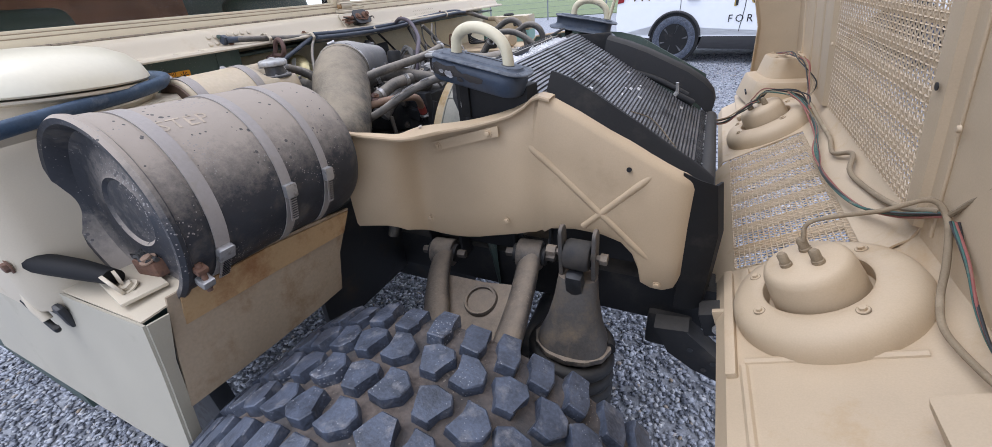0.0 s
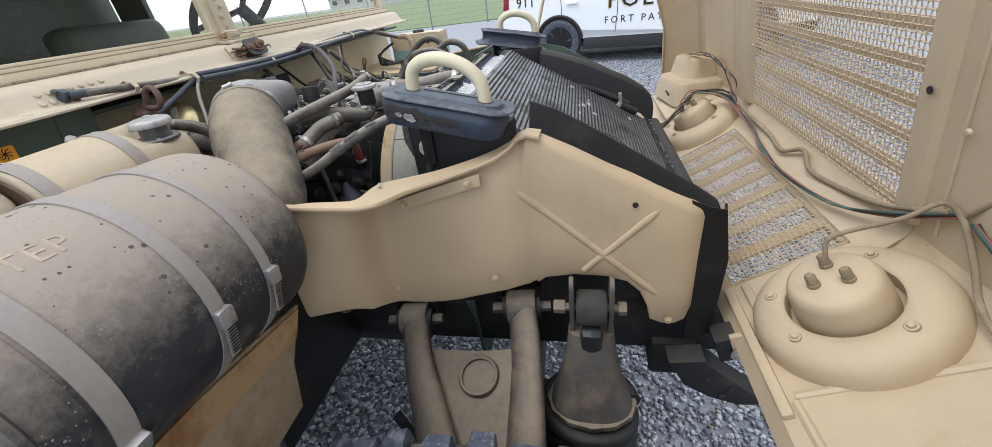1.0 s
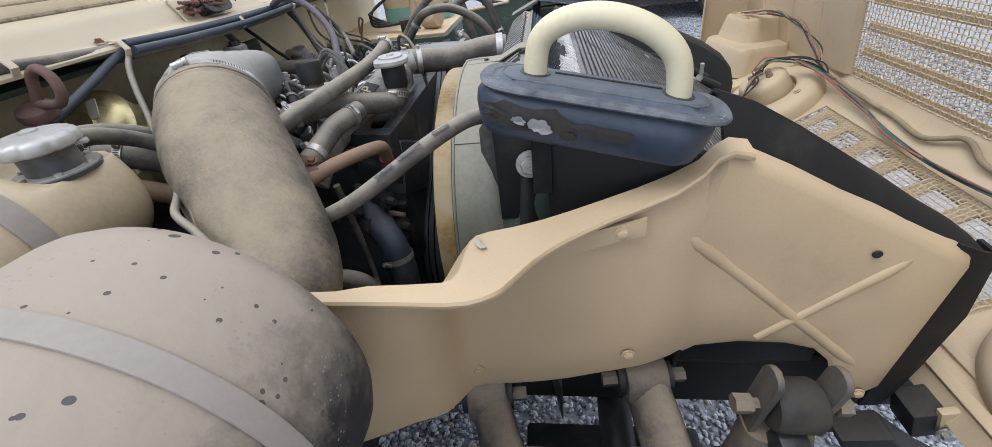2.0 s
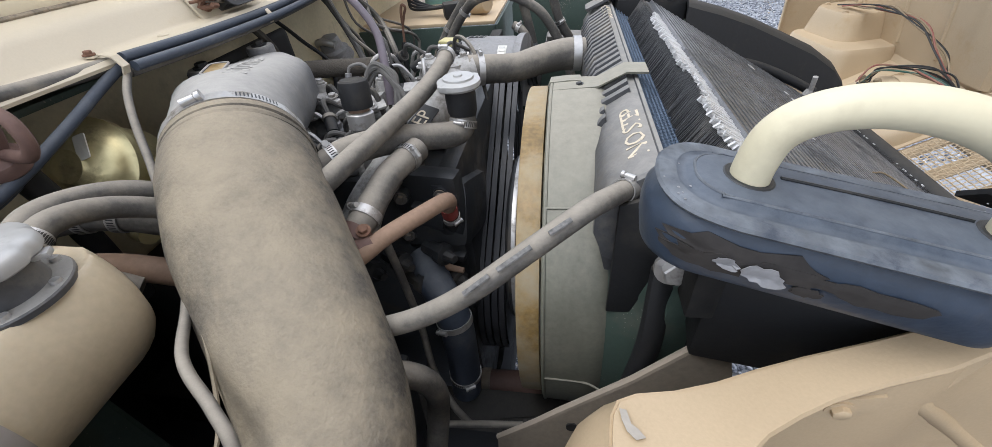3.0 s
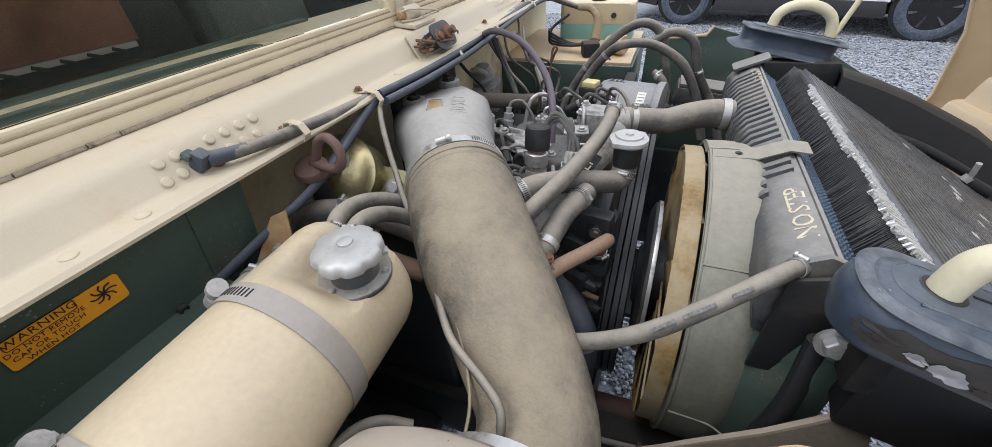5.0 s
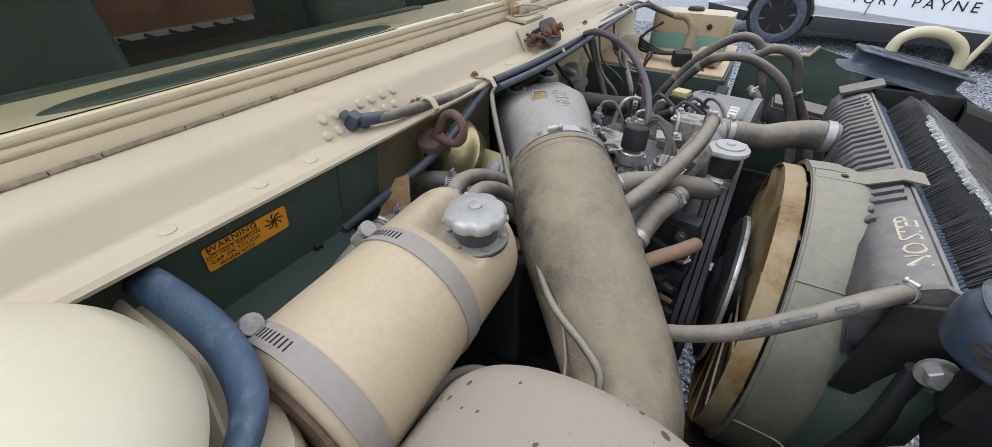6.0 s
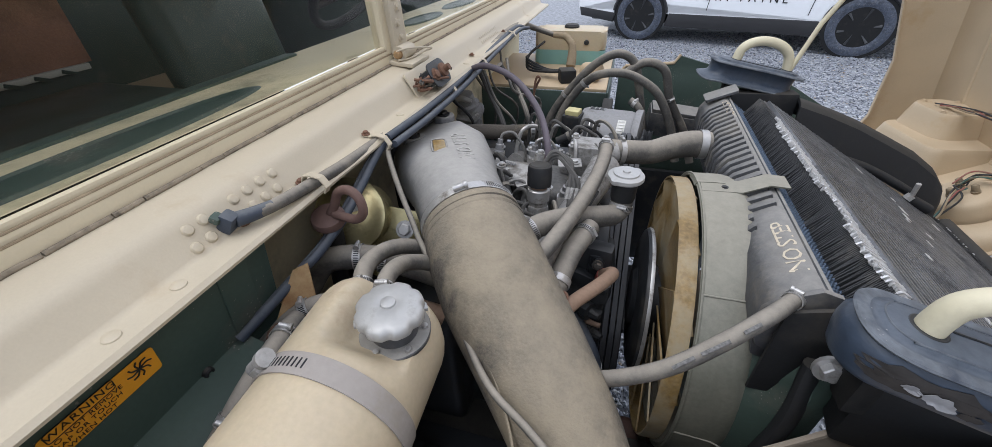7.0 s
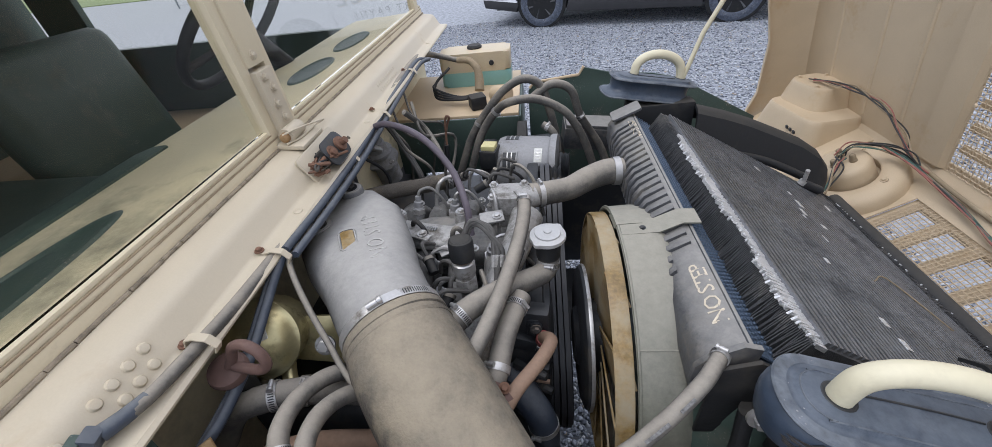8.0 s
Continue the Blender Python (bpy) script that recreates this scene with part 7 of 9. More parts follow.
# hoses over the far bank
hose([(-0.922, 1.98, 1.0), (-0.872, 2.0, 1.115), (-0.803, 2.0, 1.209), (-0.753, 2.0, 1.257), (-0.703, 2.0, 1.276), (-0.660, 2.0, 1.250), (-0.634, 2.0, 1.166), (-0.606, 1.98, 1.05)], 0.0115, RUBBER, "dusty rubber fuel hose arching over the engine", [(0.2, (1, 0, 0.3))], 14)
hose([(-0.875, 1.95, 1.04), (-0.84, 1.97, 1.13), (-0.79, 1.97, 1.20), (-0.745, 1.95, 1.233), (-0.676, 1.95, 1.236), (-0.609, 1.95, 1.204), (-0.574, 1.95, 1.164), (-0.538, 1.95, 1.093), (-0.508, 1.94, 1.0)], 0.0115, RUBBER, "dusty rubber fuel hose arching over the engine", [(0.25, (1, 0, 0.3))], 14)
hose([(-0.684, 1.99, 1.227), (-0.631, 2.0, 1.256), (-0.579, 2.0, 1.236), (-0.551, 2.0, 1.159), (-0.493, 2.0, 1.065), (-0.46, 1.98, 0.98)], 0.0115, RUBBER, "dusty rubber fuel hose arching over the engine", [(0.62, (0.4, -1, 0.3))], 14)
hose([(-0.62, 1.90, 1.10), (-0.625, 1.905, 1.14), (-0.64, 1.91, 1.165), (-0.66, 1.92, 1.175)], 0.010, RUBBER, "short grey rubber hose end beside the shelf", [(0.8, (0, -0.5, 1))], 12)

alt = thing("alternator", (-0.70, 1.835, 1.0), "dusty cast aluminium alternator with vent windows", "alternator")
AX = Vector((1, -0.14, 0.0)).normalized()
AC = Vector((-0.705, 1.852, 1.092))
part("housing", lat([(0, -0.078), (0.060, -0.078), (0.071, -0.073), (0.075, -0.062), (0.076, 0.05), (0.073, 0.062), (0.055, 0.070), (0, 0.070)], AC, AX, 56), ALT, alt)
part("rear_cover", lat([(0, -0.118), (0.055, -0.118), (0.064, -0.110), (0.064, -0.080), (0, -0.080)], AC, AX, 32), DARK, alt)
for k in range(9):
    a = radians(200 + 20 * k)
    p = AC + AX * -0.100 + (Vector((0, 0, 1)) * math.sin(a + math.pi) + Vector((0, 1, 0)) * math.cos(a)) * 0.065
    part("fin", boxb(p, (0.03, 0.005, 0.014), (math.degrees(-a), 0, -8), 0.001), DARK, alt)
AY = AX.cross(Vector((0, 0, 1))).normalized() * -1


def wrapped(x0, x1, a0, a1, r, thick):
    """A plate that follows the housing's round side."""
    return sheet([[AC + AX * x + (AY * math.cos(radians(a)) + Vector((0, 0, 1)) * math.sin(radians(a))) * r for x in (x0, (x0 + x1) / 2, x1)] for a in np.linspace(a0, a1, 9)], thick)


for a0, a1 in ((128, 160), (60, 92), (190, 220)):
    win = part("vent_window", wrapped(-0.054, -0.020, a0, a1, 0.0762, 0.0014), DARK, alt, "dark vent window")
    for e in (0.3, 0.62):
        part("bar", wrapped(-0.054 + 0.034 * e, -0.051 + 0.034 * e, a0, a1, 0.0772, 0.0016), STEEL, win)
    part("rim", wrapped(-0.020, -0.017, a0 - 2, a1 + 2, 0.0768, 0.002), ALT, win)
    part("rim", wrapped(-0.057, -0.054, a0 - 2, a1 + 2, 0.0768, 0.002), ALT, win)
part("label_plate", wrapped(0.026, 0.046, 118, 146, 0.0765, 0.0012), PAPER, alt, "small pale label plate")
for k in range(4):
    part("bar", wrapped(0.029, 0.043, 121 + 6 * k, 123.5 + 6 * k, 0.0775, 0.0006), STEEL, alt)
part("front_flange", lat([(0, 0.062), (0.079, 0.062), (0.082, 0.066), (0.082, 0.080), (0, 0.082)], AC, AX, 40), ALT, alt)
part("pulley", lat([(0, 0.088), (0.034, 0.088), (0.034, 0.092), (0.029, 0.097), (0.034, 0.102), (0.029, 0.107), (0.034, 0.112), (0, 0.114)], AC, AX, 32), DARK, alt)
reg = thing("regulator_box", (-0.80, 1.82, 1.12), "black regulator with a yellowed square cap", "regulator")
part("body", boxb((-0.80, 1.82, 1.14), (0.045, 0.05, 0.05), (0, 0, -12), 0.004), DARK, reg)
part("square_cap", boxb((-0.80, 1.818, 1.170), (0.036, 0.034, 0.014), (0, 0, -12), 0.003), CAP_YELLOW, reg, "yellowed plastic square cap")

sensor = thing("pressure_sensor", (-0.80, 1.32, 1.1), "zinc hex pressure sensor with a black plug", "sensor")
SA, SB = Vector((-0.7975, 1.322, 1.12)), Vector((0.0, 0.14, 1)).normalized()
part("stem", lat([(0, 0.0), (0.011, 0.0), (0.011, 0.05), (0, 0.05)], SA, SB, 20), STEEL, sensor)
part("hex_nut", lat([(0, 0.045), (0.0185, 0.046), (0.0195, 0.049), (0.0195, 0.066), (0.0185, 0.069), (0, 0.069)], SA, SB, 6), STEEL, sensor)
part("hex_body", lat([(0.0155, 0.069), (0.0155, 0.076), (0.0182, 0.078), (0.0182, 0.096), (0.0165, 0.098), (0.0140, 0.099), (0, 0.099)], SA, SB, 12), STEEL, sensor)
part("collar", lat([(0.0125, 0.097), (0.0135, 0.097), (0.0135, 0.105), (0.0125, 0.105)], SA, SB, 24), COPPER, sensor)
part("plug", lat([(0, 0.104), (0.0190, 0.104), (0.0195, 0.107), (0.0195, 0.132), (0.0182, 0.137), (0.0150, 0.139), (0.0120, 0.1375), (0, 0.1375)], SA, SB, 28), BLACK, sensor, "black round plug")
wrng = random.Random(11)
for k in range(4):
    d = [wrng.uniform(-0.008, 0.008) for _ in range(6)]
    part("cable", tub([(-0.802 + d[0], 1.36, 1.225), (-0.785, 1.378 + d[1], 1.255 + d[2]), (-0.758 + d[3], 1.372, 1.252), (-0.744 + d[4], 1.352, 1.222), (-0.748, 1.325 + d[5], 1.185), (-0.765, 1.30, 1.155), (-0.79, 1.28, 1.13)], 0.0036, n=8), WIRE_GREY, sensor)
    part("terminal_sleeve", tub([(-0.744 + d[4], 1.348, 1.217), (-0.746 + d[4] * 0.8, 1.336, 1.202)], 0.0046, n=8, smooth=False), ALU, sensor)

# injectors, plugs and brackets along the near bank
for k, (x, y, z, tilt) in enumerate(((-0.925, 1.385, 1.150, 0.3), (-0.868, 1.392, 1.152, 0.35), (-0.905, 1.330, 1.150, 0.5), (-0.845, 1.335, 1.140, 0.45), (-0.765, 1.420, 1.150, 0.2), (-0.775, 1.515, 1.165, 0.0), (-0.850, 1.545, 1.160, -0.1), (-0.93, 1.56, 1.160, -0.2))):
    q = thing("injector", (x, y, z), "dusty pale steel fuel injector on the engine", "injector", "injectors")
    ax = Vector((0.1, -tilt, 1)).normalized()
    part("body", lat([(0, -0.03), (0.0115, -0.03), (0.0115, 0.006), (0.0095, 0.008), (0.0095, 0.020), (0.0060, 0.022), (0.0060, 0.032), (0, 0.033)], (x, y, z), ax, 16), ALT, q)
    part("hex_nut", lat([(0, -0.006), (0.0145, -0.006), (0.0145, 0.005), (0, 0.005)], (x, y, z), ax, 6), STEEL, q)
    p = Vector((x, y, z)) + ax * 0.031
    part("return_line", tub([p, p + Vector((0.006, 0.004, 0.012)), p + Vector((0.026, 0.012, 0.012)), p + Vector((0.046, 0.010, -0.012)), p + Vector((0.056, 0.012, -0.040))], 0.0030, n=8), CAST_DARK if k % 2 else STEEL, q)
for c, size, rot in (((-0.825, 1.405, 1.190), (0.060, 0.022, 0.004), (10, -6, 30)), ((-0.895, 1.425, 1.200), (0.050, 0.018, 0.004), (-8, 4, -20)), ((-0.765, 1.475, 1.196), (0.044, 0.030, 0.005), (6, 0, 12)), ((-0.885, 1.285, 1.165), (0.046, 0.020, 0.004), (26, 0, 40))):
    q = thing("small_bracket", c, "small dusty aluminium bracket on the engine", "bracket", "engine brackets")
    part("plate", boxb(c, size, rot, 0.001), ALU, q)
    part("bolt", blt(Vector(c) + Vector((0.010, 0, 0.003)), (0, -0.1, 1), 0.006, 0.006), STEEL, q)

# glow-plug wires, injector lines and small connectors over the block
crng = random.Random(17)
for k in range(16):
    x0, y0 = crng.uniform(-0.95, -0.74), crng.uniform(1.28, 1.64)
    z0 = 1.12 + crng.uniform(0, 0.05)
    x1, y1 = x0 + crng.uniform(-0.09, 0.09), y0 + crng.uniform(-0.09, 0.09)
    hi = z0 + crng.uniform(0.03, 0.08)
    wire("injector_line" if k % 3 else "engine_wire", [(x0, y0, z0), (x0 * 0.8 + x1 * 0.2, y0 * 0.7 + y1 * 0.3, hi), (x0 * 0.3 + x1 * 0.7, y0 * 0.3 + y1 * 0.7, hi + crng.uniform(-0.02, 0.01)), (x1, y1, z0 - 0.01)], crng.choice((0.003, 0.0035, 0.0045)), crng.choice((WIRE_GREY, BLACK, RUBBER, STEEL)), "thin dusty engine line looping over the block", cat="engine line")
for x, y, z, rot in ((-0.845, 1.27, 1.175, 40), (-0.825, 1.30, 1.165, 70), (-0.86, 1.31, 1.17, 20), (-0.84, 1.62, 1.2, -30), (-0.775, 1.66, 1.18, 50), (-0.885, 1.28, 1.16, 60), (-0.86, 1.36, 1.19, 120), (-0.79, 1.58, 1.2, 10)):
    q = thing("connector", (x, y, z - 0.02), "dusty black electrical connector on the engine", "connector", "engine connectors")
    d = Vector((math.cos(radians(rot)), math.sin(radians(rot)), 0.5)).normalized()
    part("shell", tub([Vector((x, y, z)) - d * 0.018, Vector((x, y, z)) + d * 0.012], 0.0085, n=12, smooth=False), BLACK, q)
    part("collar", lat([(0, 0), (0.010, 0), (0.010, 0.006), (0, 0.006)], Vector((x, y, z)) + d * 0.006, d, 12), RUBBER, q)
    part("lead", tub([Vector((x, y, z)) + d * 0.012, Vector((x, y, z)) + d * 0.03 + Vector((0, 0, 0.012)), Vector((x, y, z)) + d * 0.05 + Vector((0.02, 0.01, -0.02))], 0.0035, n=8), WIRE_GREY, q)
for x, y, z in ((-0.70, 1.26, 1.04), (-0.73, 1.24, 1.0), (-0.76, 1.25, 1.03), (-0.69, 1.27, 0.98), (-0.80, 1.24, 1.02)):
    q = thing("engine_fitting", (x, y, z), "oily iron fitting on the engine's flank", "fitting", "flank fittings")
    part("body", lat([(0, -0.03), (0.011, -0.03), (0.011, 0), (0.016, 0), (0.016, 0.012), (0.009, 0.014), (0.006, 0.03), (0, 0.03)], (x, y, z), (0.8, -0.5, 0.1), 8), DARK, q)
cover = thing("front_casting", (-0.71, 1.29, 0.85), "oily black cast front cover with bosses and bolts", "engine cover")
part("plate", boxb((-0.715, 1.302, 1.02), (0.10, 0.03, 0.26), (0, 0, -8), 0.010), DARK, cover)
part("lug", boxb((-0.712, 1.282, 1.090), (0.050, 0.022, 0.030), (0, 12, -8), 0.006), DARK, cover)
part("lug", boxb((-0.735, 1.280, 0.955), (0.034, 0.024, 0.046), (0, -8, -8), 0.006), DARK, cover)
part("rib", boxb((-0.708, 1.283, 1.020), (0.078, 0.014, 0.012), (0, 6, -8), 0.003), DARK, cover)
part("rib", boxb((-0.718, 1.283, 0.985), (0.016, 0.016, 0.080), (0, 4, -8), 0.003), DARK, cover)
for x, z in ((-0.745, 1.12), (-0.690, 1.125), (-0.748, 1.055), (-0.742, 1.00), (-0.690, 0.95), (-0.705, 0.918)):
    part("boss", lat([(0, 0.0), (0.011, 0.0), (0.010, 0.014), (0, 0.014)], (x, 1.290, z), (0.1, -1, 0.1), 14), DARK, cover)
    part("bolt", blt((x + 0.001, 1.276, z + 0.001), (0.1, -1, 0.1), 0.006, 0.007), SUSP_DARK, cover)
part("sensor_stub", tub([(-0.712, 1.268, 1.010), (-0.690, 1.262, 1.009), (-0.670, 1.258, 1.008)], [0.0060, 0.0050, 0.0042], n=10), COPPER, cover, "dull brass sensor stub")
hose([(-0.745, 1.21, 1.10), (-0.742, 1.215, 1.02), (-0.735, 1.21, 0.93), (-0.72, 1.18, 0.87), (-0.69, 1.15, 0.83), (-0.665, 1.14, 0.79)], 0.0055, RUBBER, "thin black hose down the engine's flank", (), 10)

# ---- cables and hoses along the cowl
cowl_run = [(-1.036, 1.014, 1.3345), (-1.024, 1.045, 1.332), (-1.020, 1.10, 1.327), (-1.020, 1.162, 1.320), (-1.022, 1.256, 1.313), (-1.022, 1.387, 1.307), (-1.026, 1.568, 1.304), (-1.034, 1.815, 1.310), (-1.036, 2.08, 1.316), (-1.03, 2.227, 1.305), (-0.99, 2.27, 1.285), (-0.93, 2.26, 1.27)]
hose(cowl_run, [0.0062, 0.0065, 0.0070, 0.0075, 0.0082, 0.0088, 0.0095, 0.010, 0.010, 0.010, 0.009, 0.008], RUBBER, "black wiring conduit clipped along the cowl", (), 14, "conduit")
for k, (dx, dz, r) in enumerate(((0.014, 0.006, 0.0058), (0.024, -0.003, 0.0055), (0.012, -0.010, 0.0052))):
    hose([(x + dx, y, z + dz) for x, y, z in cowl_run[4:9]] + [(-1.02 + dx, 2.15, 1.31)], r, RUBBER_BL if k < 2 else RUBBER, "bundled black cable along the cowl", (), 10, "cable", "cowl cables")
plug = thing("cable_plug", (-1.06, 1.0, 1.32), "weathered blue-grey cable gland on the cowl", "cable gland")
part("gland", boxb((-1.0410, 1.007, 1.3355), (0.014, 0.015, 0.020), (0, 30, 12), 0.003), RUBBER_BL, plug)
part("boot", tub([(-1.038, 1.012, 1.335), (-1.030, 1.028, 1.3335), (-1.024, 1.046, 1.332)], [0.0078, 0.0072, 0.0066], n=14), RUBBER_BL, plug)
part("green_seal", boxb((-1.0450, 1.001, 1.3430), (0.010, 0.012, 0.008), (0, 30, 12), 0.003), GREEN, plug, "green corroded seal")
part("strap", sheet([[(-1.0475, y, 1.3315), (-1.0400, y, 1.3225), (-1.0300, y, 1.3210)] for y in (1.008, 1.022)], 0.002), CREAM, plug)
part("screw", blt((-1.0425, 1.022, 1.3275), face_n, 0.005, 0.006), RUST, plug)
for y, z, ang in ((1.105, 1.3265, 0), (1.248, 1.314, 0), (1.52, 1.303, 0), (1.72, 1.307, 0), (2.0, 1.315, 0)):
    c = thing("cable_clip", (-1.04, y, z), "cream-painted steel cable clip on the cowl flange", "clip", "cable clips")
    part("loop", sheet([[(-1.040, y + w, 1.3235), (-1.034, y + w, 1.3245), (-1.029, y + w, z + 0.010), (-1.020, y + w, z + 0.0125), (-1.006, y + w, z + 0.010), (-0.999, y + w, z - 0.001), (-1.004, y + w, z - 0.010)] for w in (-0.0045, 0.0045)], 0.0015), CREAM, c)
    part("screw", blt((-1.037, y, 1.3250), (0.05, 0, 1), 0.004, 0.005), RUST, c)
hose([(-1.014, 1.262, 1.314), (-1.0134, 1.2178, 1.2989), (-1.0105, 1.1817, 1.2868), (-1.0075, 1.147, 1.276), (-1.007, 1.118, 1.2665), (-1.0095, 1.090, 1.2575), (-1.0115, 1.064, 1.2515), (-1.02, 1.0425, 1.243), (-1.034, 1.005, 1.226), (-1.05, 0.965, 1.208)], 0.0056, RUBBER_BL, "blue-black cable running down past the brake chamber", (), 12, "cable", "down cables")
hose([(-1.020, 1.27, 1.312), (-1.021, 1.22, 1.297), (-1.020, 1.18, 1.282), (-1.019, 1.147, 1.269), (-1.019, 1.118, 1.259), (-1.022, 1.090, 1.249), (-1.027, 1.055, 1.240), (-1.042, 1.01, 1.222), (-1.06, 0.96, 1.198)], 0.0046, RUBBER_BL, "blue-black cable running down past the brake chamber", (), 12, "cable", "down cables")
hose([(-1.012, 1.262, 1.308), (-1.003, 1.243, 1.300), (-0.985, 1.218, 1.290), (-0.960, 1.188, 1.272), (-0.932, 1.158, 1.250), (-0.908, 1.132, 1.233), (-0.8480, 1.076, 1.207), (-0.8100, 1.0253, 1.200), (-0.7726, 0.981, 1.205), (-0.733, 0.955, 1.203), (-0.7105, 0.9390, 1.197), (-0.7050, 0.9260, 1.182), (-0.705, 0.918, 1.155)], 0.0039, RUBBER, "grey rubber vacuum line lying along the intake elbow", (), 12)

# ---- brake chamber, pull ring and the hoses behind the tank
boost = thing("brake_chamber", (-1.05, 1.2, 1.15), "yellow zinc-plated brake chamber with a paper label", "brake chamber")
bax = Vector((0.12, -0.80, 0.52)).normalized()
bc = Vector((-1.052, 1.188, 1.222))
part("shell", lat([(0, 0.030), (0.018, 0.030), (0.022, 0.026), (0.036, 0.022), (0.046, 0.012), (0.050, 0.006), (0.055, 0.004), (0.055, -0.003), (0.049, -0.006), (0.048, -0.05), (0.040, -0.06), (0, -0.06)], bc, bax, 56), GOLD, boost)
part("label", pri(rounded(0.014, 0.026, 0.002, 3), bc + bax * 0.0245 + Vector((0.018, 0.010, 0.018)), Vector((0.9, 0.3, 0.25)), Vector((-0.2, 0.5, 0.8)), 0.0015), PAPER, boost, "white paper label")
part("bracket", pri([(-0.05, -0.03), (0.05, -0.045), (0.075, -0.01), (0.06, 0.03), (-0.05, 0.03)], bc - bax * 0.045 + Vector((0.055, 0.0, -0.015)), (0.9, 0.2, -0.2), (0.1, 0.5, 0.85), 0.006, 0.001), GOLD, boost)
part("bolt", blt(bc + Vector((0.088, 0.0, -0.012)), bax, 0.009, 0.010), STEEL, boost)
part("outlet", tub([bc - Vector((-0.02, 0.0, 0.045)), bc + Vector((0.035, -0.03, -0.062)), bc + Vector((0.07, -0.045, -0.06))], 0.010, n=12), GOLD, boost)
ring = thing("pull_ring", (-1.02, 1.11, 1.24), "rusty dipstick pull ring in a brown rubber stopper", "dipstick")
part("stopper", lat([(0, -0.012), (0.013, -0.012), (0.020, -0.006), (0.021, 0.0), (0.019, 0.005), (0.012, 0.008), (0, 0.009)], (-1.018, 1.108, 1.276), (0.15, -0.3, 0.95), 28), RUST_RUBBER, ring)
part("ring", tub([(-1.014, 1.109, 1.281), (-1.004, 1.110, 1.296), (-0.994, 1.110, 1.314), (-0.976, 1.107, 1.322), (-0.962, 1.104, 1.314), (-0.960, 1.102, 1.297), (-0.972, 1.103, 1.285), (-0.992, 1.106, 1.283), (-1.006, 1.108, 1.284)], 0.0056, n=12), RUST_RUBBER, ring)
part("tube", tub([(-1.02, 1.112, 1.268), (-1.035, 1.125, 1.22), (-1.06, 1.14, 1.15), (-1.08, 1.15, 1.05)], 0.0125, n=14), BLACK, ring)
hose([(-0.898, 1.018, 1.258), (-0.904, 1.045, 1.262), (-0.906, 1.075, 1.252), (-0.898, 1.105, 1.232), (-0.88, 1.135, 1.200)], 0.0095, RUBBER, "black rubber tank hose with a steel clamp", [(0.10, (0, 0, 1))], 16, "hose", "tank hoses")
hose([(-0.925, 1.02, 1.250), (-0.938, 1.055, 1.258), (-0.938, 1.095, 1.250), (-0.925, 1.13, 1.232), (-0.90, 1.16, 1.200)], 0.0100, RUBBER, "black rubber tank hose with a steel clamp", [(0.10, (-0.3, 0, 1))], 16, "hose", "tank hoses")
hose([(-1.07, 1.08, 1.16), (-1.04, 1.098, 1.205), (-1.005, 1.112, 1.212), (-0.965, 1.125, 1.206), (-0.92, 1.135, 1.19), (-0.87, 1.145, 1.165)], 0.0165, RUBBER, "thick black heater hose behind the tank", [(0.45, (-0.2, 0, 1)), (0.62, (0, -0.2, 1))], 18, "hose", "heater hoses")
hose([(-1.06, 1.03, 1.10), (-1.02, 1.045, 1.17), (-0.975, 1.06, 1.19), (-0.93, 1.075, 1.185), (-0.87, 1.09, 1.16)], 0.0125, COPPER, "dusty brown heater hose behind the tank", [(0.3, (-0.3, 0, 1))], 16, "hose", "heater hoses")
hose([(-1.05, 0.985, 1.17), (-1.015, 1.01, 1.205), (-0.985, 1.03, 1.215), (-0.955, 1.045, 1.205), (-0.91, 1.065, 1.17)], 0.0115, RUBBER, "dusty hose behind the surge tank", [(0.35, (-0.3, 0, 1))], 14, "hose", "heater hoses")
hose([(-0.99, 0.87, 1.195), (-0.985, 0.92, 1.222), (-0.99, 0.97, 1.226), (-1.01, 1.01, 1.205)], 0.0115, RUBBER, "clamped overflow hose beside the tank", [(0.15, (0.3, 0, 1)), (0.7, (0.3, 0, 1))], 14, "hose", "tank hoses")
hose([(-0.850, 0.800, 1.125), (-0.8475, 0.834, 1.138), (-0.8470, 0.870, 1.142), (-0.8425, 0.898, 1.141), (-0.8255, 0.918, 1.138), (-0.800, 0.930, 1.125)], 0.0062, RUBBER, "grey drain line between the tank and the canister", (), 12)
brk = thing("rusty_bracket", (-1.02, 1.02, 1.15), "rusty steel bracket with peeling paint below the cables", "bracket")
part("plate", pri([(-0.02, -0.05), (0.03, -0.05), (0.028, 0.0), (0.012, 0.055), (-0.006, 0.055), (-0.022, 0.0)], (-1.02, 1.015, 1.205), (0.75, 0.6, 0.25), (0.05, 0.45, 0.88), 0.004, 0.001), RUST_TAN, brk)
part("rust_disc", lat([(0, 0), (0.019, 0), (0.019, 0.003), (0, 0.004)], (-1.018, 0.990, 1.192), (0.5, -0.75, 0.4), 20), RUST, brk)
part("bolt", blt((-1.010, 0.978, 1.200), (0.5, -0.75, 0.4), 0.006, 0.007), STEEL, brk)

